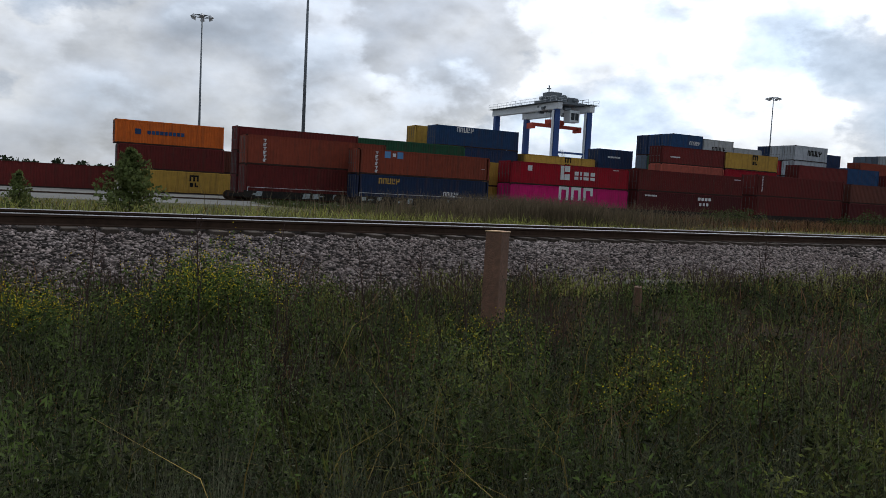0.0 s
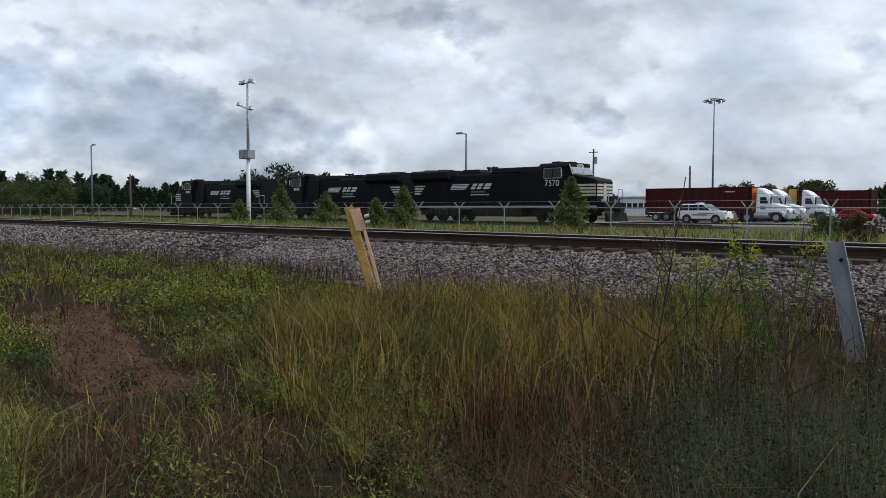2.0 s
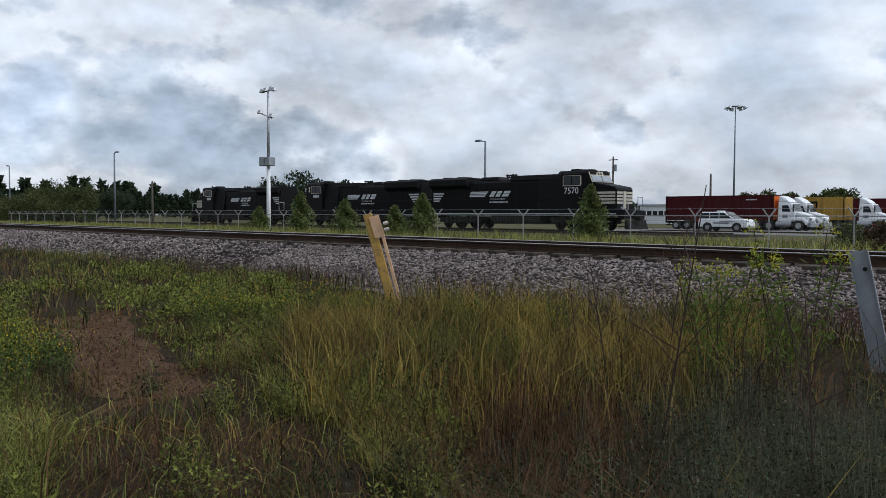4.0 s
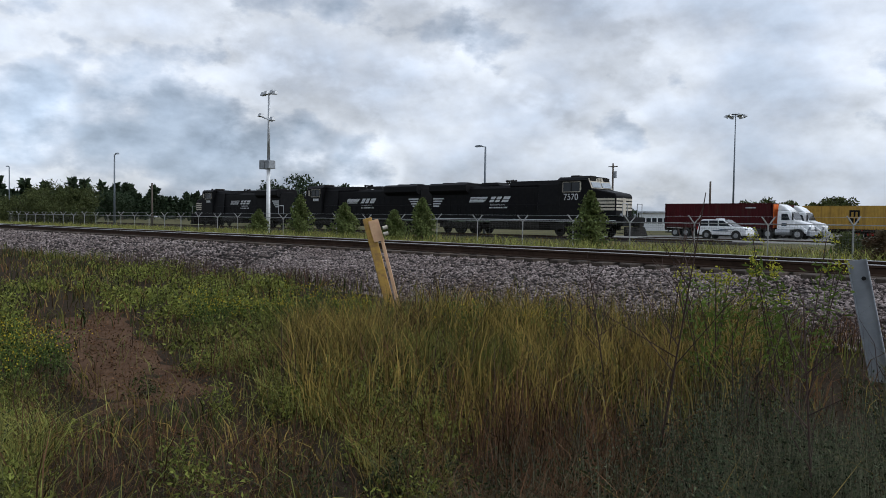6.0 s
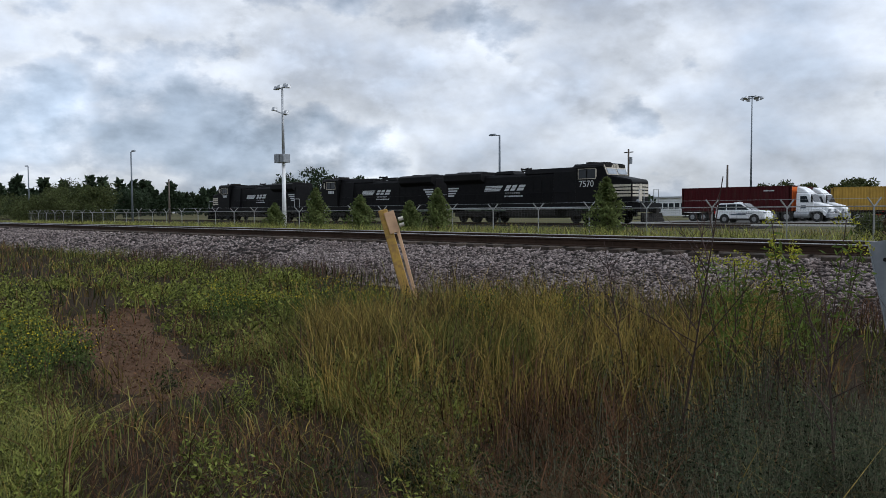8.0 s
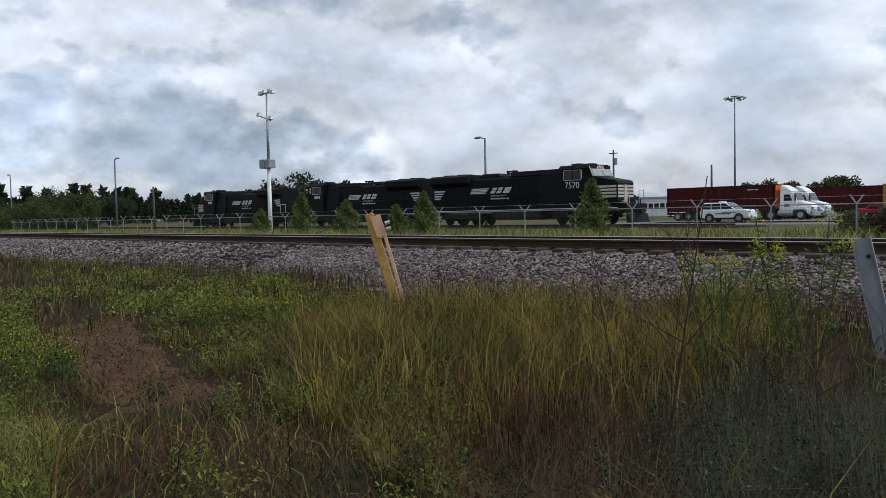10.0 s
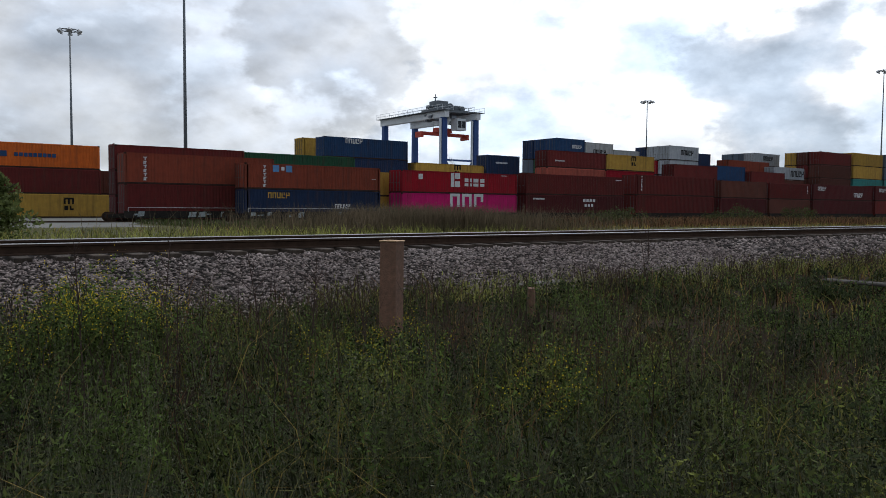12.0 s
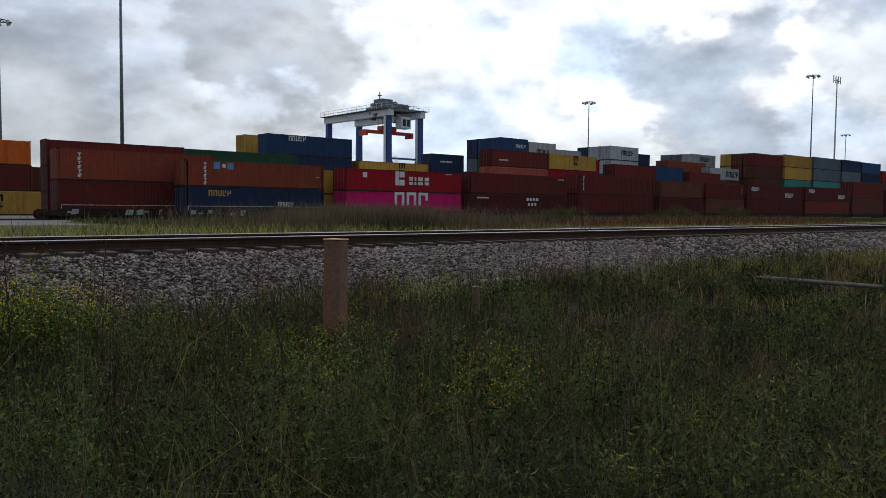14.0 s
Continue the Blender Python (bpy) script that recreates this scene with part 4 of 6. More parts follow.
    for x in (10.75, -10.85):
        for y in (-1.4, 0.7):
            part("end_handrail", Shape().rod((x, y, 0.9), (x, y, 2.68), 0.03, n=6).rod((x, y + 0.7, 0.9), (x, y + 0.7, 2.68), 0.03, n=6).rod((x, y, 2.65), (x, y + 0.7, 2.65), 0.03, n=6), M["steel"], ob)
    steps = Shape()
    for x in (10.35, -10.85):
        for z in (0.35, 0.65, 0.95):
            steps.box(x, x + 0.5, -1.5, -1.05, z, z + 0.05).box(x, x + 0.5, 1.05, 1.5, z, z + 0.05)
    part("step", steps, G, ob)
    part("plow", Shape().prism([(10.9, 0.15), (11.3, 0.15), (11.05, 0.85), (10.9, 0.85)], -1.4, 1.4), G, ob)
    part("coupler", Shape().box(10.9, 11.5, -0.15, 0.15, 0.86, 1.14).box(11.3, 11.55, -0.22, 0.22, 0.8, 1.2).box(-11.5, -10.9, -0.15, 0.15, 0.86, 1.14), G, ob, bevel=0.03)
    return ob, cab, hood


LOCO_Y = 52.5
lead, lead_cab, lead_hood = locomotive(pose(-42.4, LOCO_Y, YARD + 0.25), "black diesel locomotive with white nose bands, numbered 7570")
num = part("road_number", text_mesh("7570", 0.72, M["lettering"]), None, lead_cab, m=pose(6.0, -1.515, 2.95, 90, 0, 0))


def rear_units():
    ob, cab, hood = locomotive(pose(-65.1, LOCO_Y, YARD + 0.25, 0, 0, 180), "black diesel locomotive coupled with its cab turned away")
    digits = Shape()
    for k in range(4):
        digits.box(-0.5 + k * 0.27, -0.3 + k * 0.27, -0.012, 0, 0, 0.3)
    part("road_number", digits, M["lettering"], cab, m=pose(6.0, 1.503, 3.1, 0, 0, 180))
    copy_thing(ob, pose(-89.6, LOCO_Y, YARD + 0.25, 0, 0, 180))
    trk = tagged(new("siding_track"), "siding track under the locomotives", "railway track", kind="structure")
    for y in (LOCO_Y - 0.755, LOCO_Y + 0.755):
        part("rail", Shape().box(-400, -24, y - 0.035, y + 0.035, YARD + 0.1, YARD + 0.25), M["rail_web"], trk)
    part("ballast_bed", Shape().box(-400, -22, LOCO_Y - 2.2, LOCO_Y + 2.2, YARD - 0.1, YARD + 0.14, (0.4, 0.4, 0.5, 0.5)), M["ballast"], trk)


rear_units()


# ---------------------------------------------------------------- road vehicles
def wheel_set(parent, x, y, r, w, rim=True):
    tyre = part("wheel", Shape().rod((x, y - w / 2, r), (x, y + w / 2, r), r, n=24), M["rubber"], parent, bevel=0.02)
    if rim:
        side = -1 if y < 0 else 1
        part("rim", Shape().rod((x, y + side * w * 0.42, r), (x, y + side * (w / 2 + 0.012), r), r * 0.62, r * 0.55, n=20), M["rim"], tyre)
    return tyre


def tractor(parent, x):
    """Conventional day-cab tractor under a thing; x: back of the cab; nose towards +x."""
    W = M["white"]
    part("chassis_rail", Shape().box(x - 3.4, x + 2.95, -0.45, -0.32, 0.75, 1.0).box(x - 3.4, x + 2.95, 0.32, 0.45, 0.75, 1.0), M["grime"], parent)
    cab = part("cab", Shape().prism([(x, 0.95), (x + 1.75, 0.95), (x + 1.75, 1.95), (x + 1.35, 2.85), (x + 0.05, 2.95)], -1.1, 1.1), W, parent, "white sleeperless cab", bevel=0.08)
    part("bonnet", Shape().prism([(x + 1.75, 0.85), (x + 3.05, 0.85), (x + 3.20, 1.2), (x + 2.95, 1.62), (x + 1.75, 1.95)], -0.88, 0.88), W, parent, bevel=0.1)
    for y0, y1 in ((-1.18, -0.86), (0.86, 1.18)):
        part("mudguard", Shape().prism([(x + 1.35, 1.05), (x + 1.60, 1.35), (x + 2.45, 1.35), (x + 2.95, 1.0), (x + 3.10, 0.6), (x + 2.80, 0.6), (x + 2.55, 1.05)], y0, y1), W, parent, bevel=0.04)
    part("bumper", Shape().box(x + 2.95, x + 3.30, -1.18, 1.18, 0.4, 0.85), M["grey_paint"], parent, bevel=0.05)
    part("fairing", Shape().prism([(x + 0.0, 2.95), (x + 1.2, 2.9), (x + 0.75, 3.3), (x + 0.1, 3.62)], -1.0, 1.0), W, parent, "white roof air deflector", bevel=0.08)
    part("side_window", Shape().box(x + 0.45, x + 1.3, -1.115, -1.102, 1.95, 2.6, (0, 0.25, 0, 0)), M["glass"], cab)
    part("windscreen", Shape().add([(x + 1.78, -0.95, 2.0), (x + 1.78, 0.95, 2.0), (x + 1.42, 0.9, 2.78), (x + 1.42, -0.9, 2.78), (x + 1.74, -0.95, 2.0), (x + 1.74, 0.95, 2.0), (x + 1.38, 0.9, 2.78), (x + 1.38, -0.9, 2.78)], [(0, 1, 2, 3), (7, 6, 5, 4), (0, 3, 7, 4), (1, 5, 6, 2), (3, 2, 6, 7), (0, 4, 5, 1)]), M["glass"], cab)
    part("door_marking", Shape().box(x + 0.5, x + 1.0, -1.112, -1.101, 1.35, 1.65), PAINT["slate"], cab)
    part("headlight", Shape().box(x + 2.85, x + 3.21, -0.86, -0.6, 1.0, 1.3).box(x + 2.85, x + 3.21, 0.6, 0.86, 1.0, 1.3), M["pale_glass"], parent)
    part("mirror", Shape().box(x + 1.6, x + 1.7, -1.4, -1.2, 1.95, 2.6).rod((x + 1.6, -1.1, 2.5), (x + 1.65, -1.3, 2.5), 0.03), M["grime"], cab)
    part("fuel_tank", Shape().rod((x - 0.1, -1.0, 0.72), (x + 1.4, -1.0, 0.72), 0.32, n=14), M["steel"], parent)
    wheel_set(parent, x + 2.10, -1.02, 0.52, 0.3)
    wheel_set(parent, x + 2.10, 1.02, 0.52, 0.3)
    for dx in (-0.85, -2.1):
        wheel_set(parent, x + dx, -0.95, 0.52, 0.56)
        wheel_set(parent, x + dx, 0.95, 0.52, 0.56)


def truck(m, colour, label, length=12.2, height=2.75, with_tractor=True, marks=(), sunlit_end_colour=None, group="lorries in the yard", gap=1.0):
    """Container lorry; the container's middle at x = 0."""
    ob = thing("container_truck" if with_tractor else "container_trailer", m, label, "truck" if with_tractor else "trailer", group)
    L, z = length, 0.95
    part("trailer_beam", Shape().box(-L / 2, L / 2, -0.55, -0.4, 0.65, 0.92).box(-L / 2, L / 2, 0.4, 0.55, 0.65, 0.92).box(-L / 2, -L / 2 + 0.15, -1.2, 1.2, 0.7, 0.94).box(L / 2 - 0.2, L / 2, -1.2, 1.2, 0.7, 0.94), M["grime"], ob)
    part("bumper_guard", Shape().box(-L / 2 + 0.05, -L / 2 + 0.15, -1.1, 1.1, 0.4, 0.55).box(-L / 2 + 0.05, -L / 2 + 0.15, -0.6, -0.5, 0.55, 0.7).box(-L / 2 + 0.05, -L / 2 + 0.15, 0.5, 0.6, 0.55, 0.7), M["grime"], ob)
    part("landing_leg", Shape().box(L / 2 - 2.9, L / 2 - 2.75, -0.75, -0.6, 0.15, 0.65).box(L / 2 - 2.9, L / 2 - 2.75, 0.6, 0.75, 0.15, 0.65), M["grime"], ob)
    for dx in (1.3, 2.6):
        for sy in (-0.95, 0.95):
            wheel_set(ob, -L / 2 + dx, sy, 0.47, 0.56)
    near, back, front, fr, roof, door, bars, low, castings = container_meshes(L, height, colour)
    box = part("container_frame", fr, None, ob, m=pose(0, 0, z))
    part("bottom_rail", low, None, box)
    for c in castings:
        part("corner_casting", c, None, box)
    part("corrugated_wall", near, None, box)
    part("corrugated_wall", back, None, box)
    part("front_wall", front, None, box)
    part("roof", roof, None, box)
    for sy in (-0.575, 0.575):
        part("door", door, None, box, m=pose(-L / 2 + 0.03, sy, 0))
    part("lock_rod", bars, None, box, m=pose(-L / 2 + 0.03, -0.575, 0))
    # sheet over the front wall; its brighter colour paints the sunlight on that end
    if sunlit_end_colour:
        part("front_wall", Shape().box(L / 2 - 0.015, L / 2 + 0.03, -1.2, 1.2, 0.17, height - 0.13), PAINT[sunlit_end_colour], box)
    for kind, x, zz, mat, s in marks:
        mark(box, kind, x, zz, mat, scale=s)
    if with_tractor:
        tractor(ob, L / 2 + gap)
    return ob


GROUND = YARD + 0.012
truck(pose(-37.9, 81.2, GROUND), "truck_red", "white tractor with a dark red container, standing in the lane", sunlit_end_colour="orange", gap=0.35, marks=[("line", 3.2, 2.2, WHITE_P, 0.3)])
truck(pose(-38.7, 87.0, GROUND), "truck_red", "white tractor with a container, standing behind another lorry", gap=0.5)
truck(pose(-32.3, 103.0, GROUND), "truck_red", "dark red container on a trailer without tractor", with_tractor=False)
moving = truck(pose(-20, 93.0, GROUND), "yellow", "white tractor hauling a yellow container through the yard", gap=1.3, marks=[("stack", 2.6, 1.35, DARK_P, 0.95)])


def suv():
    ob = thing("police_suv", pose(-32.6, 71.0, GROUND), "white patrol SUV with a roof light bar on the lane", "car")
    W = M["white"]
    body = part("body", Shape().prism([(-2.45, 0.42), (-2.5, 0.85), (-2.42, 1.2), (1.1, 1.22), (2.05, 1.16), (2.3, 1.0), (2.34, 0.42), (1.95, 0.36), (-1.95, 0.36)], -0.98, 0.98), W, ob, bevel=0.08)
    part("cabin", Shape().prism([(-2.42, 1.18), (-2.28, 1.76), (-2.0, 1.87), (0.05, 1.87), (1.05, 1.2)], -0.86, 0.86), W, ob, bevel=0.07)
    part("side_window", Shape().prism([(-2.25, 1.26), (-2.15, 1.73), (-1.4, 1.77), (-1.4, 1.26)], -0.872, -0.862).prism([(-1.32, 1.26), (-1.32, 1.77), (-0.45, 1.78), (-0.45, 1.26)], -0.872, -0.862).prism([(-0.37, 1.26), (-0.37, 1.78), (0.05, 1.77), (0.8, 1.26)], -0.872, -0.862), M["glass"], ob)
    part("windscreen", Shape().prism([(0.14, 1.84), (1.06, 1.22), (1.09, 1.24), (0.17, 1.86)], -0.76, 0.76), M["glass"], ob)
    part("door_marking", Shape().box(-0.9, 0.6, -0.99, -0.981, 0.75, 0.86).box(-0.3, 1.2, -0.99, -0.981, 0.9, 0.96), PAINT["slate"], body)
    part("light_bar", Shape().box(-0.75, -0.45, -0.6, 0.6, 1.87, 1.98), M["lettering"], ob, bevel=0.02)
    part("sill", Shape().box(-1.5, 1.5, -0.99, 0.99, 0.3, 0.45), M["grime"], ob)
    part("headlight", Shape().box(2.1, 2.35, -0.95, -0.6, 0.92, 1.06).box(2.1, 2.35, 0.6, 0.95, 0.92, 1.06), M["pale_glass"], ob)
    part("tail_light", Shape().box(-2.52, -2.35, -0.96, -0.75, 0.9, 1.15).box(-2.52, -2.35, 0.75, 0.96, 0.9, 1.15), M["red_lamp"], ob)
    for x in (-1.5, 1.38):
        part("wheel_arch", Shape().rod((x, -0.985, 0.4), (x, -0.9, 0.4), 0.47, n=20), M["grime"], ob)
        for y in (-0.9, 0.9):
            wheel_set(ob, x, y, 0.38, 0.24)


suv()


def small_car(m, paint, label, scale_z=1.0):
    ob = thing("parked_car", m, label, "car", "parked cars")
    part("body", Shape().prism([(-2.3, 0.35), (-2.3, 0.85), (2.0, 0.85), (2.25, 0.65), (2.25, 0.35)], -0.88, 0.88), paint, ob, bevel=0.08)
    part("cabin", Shape().prism([(-1.7, 0.85), (-1.1, 1.38 * scale_z), (0.3, 1.38 * scale_z), (1.1, 0.85)], -0.76, 0.76), paint, ob, bevel=0.06)
    part("side_window", Shape().prism([(-1.4, 0.9), (-1.0, 1.3 * scale_z), (-0.3, 1.3 * scale_z), (-0.3, 0.9)], -0.775, -0.763).prism([(-0.2, 0.9), (-0.2, 1.3 * scale_z), (0.25, 1.3 * scale_z), (0.85, 0.9)], -0.775, -0.763), M["glass"], ob)
    for x in (-1.4, 1.4):
        for y in (-0.82, 0.82):
            wheel_set(ob, x, y, 0.33, 0.2)
    return ob


small_car(pose(-27.2, 99.0, GROUND), M["car_red"], "low red car parked by the trailers")


def box_truck(m, label, group="parked lorries far off"):
    ob = thing("box_truck", m, label, "truck", group)
    part("cargo_box", Shape().box(-5.2, 1.6, -1.25, 1.25, 1.0, 3.7), M["white"], ob, bevel=0.05)
    cab = part("cab", Shape().prism([(1.8, 0.6), (4.0, 0.6), (4.0, 1.4), (3.2, 1.6), (2.9, 2.6), (1.8, 2.6)], -1.1, 1.1), M["white"], ob, bevel=0.06)
    part("window", Shape().prism([(2.1, 1.6), (2.1, 2.4), (2.7, 2.4), (3.0, 1.6)], -1.12, -1.105), M["glass"], cab)
    part("chassis", Shape().box(-5.0, 3.8, -0.5, 0.5, 0.6, 0.99), M["grime"], ob)
    for x in (-3.4, 3.0):
        for y in (-1.0, 1.0):
            wheel_set(ob, x, y, 0.48, 0.3)


def yard_tractor(m, paint, label):
    ob = thing("yard_tractor", m, label, "truck", "yard tractors far off")
    part("cab", Shape().box(0.3, 1.9, -1.0, 0.7, 1.0, 3.0, (0.1, 0.2, 0.05, 0.05)), paint, ob, bevel=0.05)
    part("window", Shape().box(1.75, 1.93, -0.85, 0.55, 1.9, 2.75).box(0.6, 1.6, -1.02, -0.985, 1.9, 2.7), M["glass"], ob)
    part("chassis", Shape().box(-3.2, 2.4, -0.9, 0.9, 0.55, 0.99), M["grime"], ob)
    for x in (-2.2, 1.5):
        for y in (-1.0, 1.0):
            wheel_set(ob, x, y, 0.5, 0.35)


# ---------------------------------------------------------------- masts and poles
def mast_light(x, y, h, label, heads=6, r=0.24, mat="dark_pole"):
    ob = thing("light_mast", pose(x, y, YARD), label, "light mast", "tall yard lights")
    part("pole", Shape().rod((0, 0, 0), (0, 0, h), r, r * 0.4, n=12), M[mat], ob, smooth=True)
    part("foot", Shape().box(-0.6, 0.6, -0.6, 0.6, 0, 0.25), M["steel"], ob)
    ring = Shape()
    R = 1.25
    for k in range(12):
        a, b = k * math.pi / 6, (k + 1) * math.pi / 6
        ring.rod((R * math.cos(a), R * math.sin(a), h - 0.2), (R * math.cos(b), R * math.sin(b), h - 0.2), 0.07, n=6)
    for k in range(4):
        a = k * math.pi / 2 + 0.4
        ring.rod((0, 0, h - 0.1), (R * math.cos(a), R * math.sin(a), h - 0.2), 0.06, n=6)
    part("ring", ring, M[mat], ob)
    for k in range(heads):
        a = k * 2 * math.pi / heads + 0.3
        c, s = math.cos(a), math.sin(a)
        part("lamp_head", Shape().rod((R * 1.1 * c, R * 1.1 * s, h - 0.15), (R * 1.3 * c, R * 1.3 * s, h - 0.6), 0.2, 0.42, n=10), M["steel"], ob)


mast_light(24.3, 129.0, 28.2, "tall grey light mast behind the orange pile")
mast_light(32.3, 100.0, 37.5, "very tall dark light mast beside the stacks", r=0.27)
mast_light(161.2, 130.0, 29.6, "tall light mast far behind the stacks")
mast_light(206.2, 92.0, 37.2, "tall light mast behind the far stacks")
mast_light(322.0, 130.0, 32.2, "tall light mast at the far end of the yard")
mast_light(-58.6, 130.0, 20.6, "slim yard light mast behind the lorries", r=0.2)


def antenna_mast():
    ob = thing("antenna_mast", pose(220.8, 92.0, YARD), "thin antenna mast among the light masts", "mast")
    part("pole", Shape().rod((0, 0, 0), (0, 0, 37.8), 0.28, 0.14, n=10), M["steel"], ob)
    a = Shape()
    for dx in (-2.2, -0.8, 0.8, 2.2):
        a.box(dx - 0.1, dx + 0.1, -0.1, 0.1, 36.6, 38.6)
    a.box(-2.4, 2.4, -0.05, 0.05, 37.2, 37.35)
    part("antenna", a, M["steel"], ob)


antenna_mast()


def lamp_post(x, y, h, label, turn=0):
    ob = thing("street_lamp", pose(x, y, YARD, 0, 0, turn), label, "street lamp", "lamp posts by the yard road")
    part("pole", Shape().rod((0, 0, 0), (0, 0, h), 0.16, 0.09, n=10), M["dark_pole"], ob, smooth=True)
    part("arm", Shape().rod((0, 0, h - 0.05), (0.9, 0, h + 0.08), 0.05, n=8), M["dark_pole"], ob)
    part("lamp_head", Shape().box(0.5, 1.4, -0.2, 0.2, h, h + 0.2, (0.1, 0.1, 0.06, 0.06)), M["dark_pole"], ob, bevel=0.03)


lamp_post(-54.2, 60.5, 9.25, "dark lamp post rising behind the locomotives", 180)
lamp_post(-111.9, 45.0, 10.2, "dark lamp post by the bushes")
lamp_post(-160.9, 45.0, 10.4, "dark lamp post far along the bushes", 180)


def camera_mast():
    ob = thing("instrument_mast", pose(-53.9, 34.0, lie(-53.9, 34)), "pale grey mast with floodlights and an equipment box", "mast")
    part("lower_pole", Shape().rod((0, 0, 0), (0, 0, 5.4), 0.18, 0.15, n=12), M["white"], ob, smooth=True)
    part("pole", Shape().rod((0, 0, 5.4), (0, 0, 11.5), 0.13, 0.08, n=10), M["steel"], ob, smooth=True)
    part("equipment_box", Shape().box(-0.74, -0.05, -0.42, 0.3, 5.4, 6.12).box(0.0, 0.56, -0.36, 0.3, 5.4, 6.08), M["grey_paint"], ob, "two grey cabinets", bevel=0.03)
    part("cross_arm", Shape().rod((-0.9, 0, 11.4), (0.9, 0, 11.4), 0.05), M["steel"], ob)
    part("cross_arm", Shape().rod((-1.1, 0, 9.7), (0.5, 0, 9.2), 0.05), M["steel"], ob)
    for dx, z in ((-0.85, 11.4), (-0.35, 11.45), (0.5, 11.45), (0.85, 11.35), (-1.2, 9.75), (0.5, 9.3)):
        part("floodlight", Shape().box(dx - 0.22, dx + 0.22, -0.2, 0.15, z - 0.05, z + 0.25, (0.05, 0.05, 0.1, 0)), M["steel"], ob, bevel=0.02)


camera_mast()


def wood_pole(x, y, h, label, arm=True):
    ob = thing("utility_pole", pose(x, y, YARD), label, "utility pole", "utility poles")
    part("pole", Shape().rod((0, 0, 0), (0, 0, h), 0.17, 0.11, n=9), M["pole_wood"], ob, smooth=True)
    if arm:
        part("transformer", Shape().rod((0.35, 0, h - 2.0), (0.35, 0, h - 1.1), 0.22, n=10), M["grey_paint"], ob)
        part("crossarm", Shape().box(-0.7, 0.7, -0.06, 0.06, h - 0.5, h - 0.38), M["pole_wood"], ob)


wood_pole(-57.4, 90.0, 9.5, "wooden utility pole with a transformer behind the locomotives")
wood_pole(-43.5, 90.0, 6.7, "plain wooden pole behind the lorry", False)
wood_pole(-104.0, 47.0, 6.0, "short wooden pole by the bushes", False)


# ---------------------------------------------------------------- fence beyond the track
def fence():
    y = 30.0
    f = tagged(new("chain_link_fence"), "galvanised chain-link fence with angled arms for barbed wire", "fence", kind="structure")
    post = Shape().rod((0, 0, 0), (0, 0, 1.42), 0.03, n=7).mesh("fence_post", M["old_steel"])
    arm = Shape().rod((0, 0, 1.4), (0, -0.27, 1.74), 0.03, n=5).rod((0, 0, 1.4), (0, 0.27, 1.74), 0.03, n=5).mesh("barb_arm", M["old_steel"])
    for k in range(34):
        x = -6.0 - k * 3.05
        p = part("fence_post", post, None, f, m=pose(x, y, lie(x, y) - 0.02))
        part("barb_arm", arm, None, p, m=pose(0, 0, 0, 0, 0, -38))
    wires = Shape()
    for dy, z in ((-0.2, 1.72), (0.2, 1.72), (0, 1.42)):
        wires.rod((-108, y + dy, YARD + z - 0.02), (-5, y + dy, YARD + z - 0.02), 0.005, n=4)
    part("wire", wires, M["steel"], f)
    part("top_rail", Shape().rod((-108, y, YARD + 1.42), (-5, y, YARD + 1.42), 0.018, n=6), M["old_steel"], f)
    mesh_s = Shape()
    for k in range(0, 1030):
        x = -108 + k * 0.1
        mesh_s.box(x, x + 0.004, y - 0.001, y + 0.001, YARD, YARD + 1.4)
    for k in range(14):
        mesh_s.box(-108, -5, y - 0.006, y - 0.0031, YARD + k * 0.1, YARD + k * 0.1 + 0.004)
    tagged(part("wire_mesh", mesh_s, M["old_wire"], f), kind="stuff")


fence()


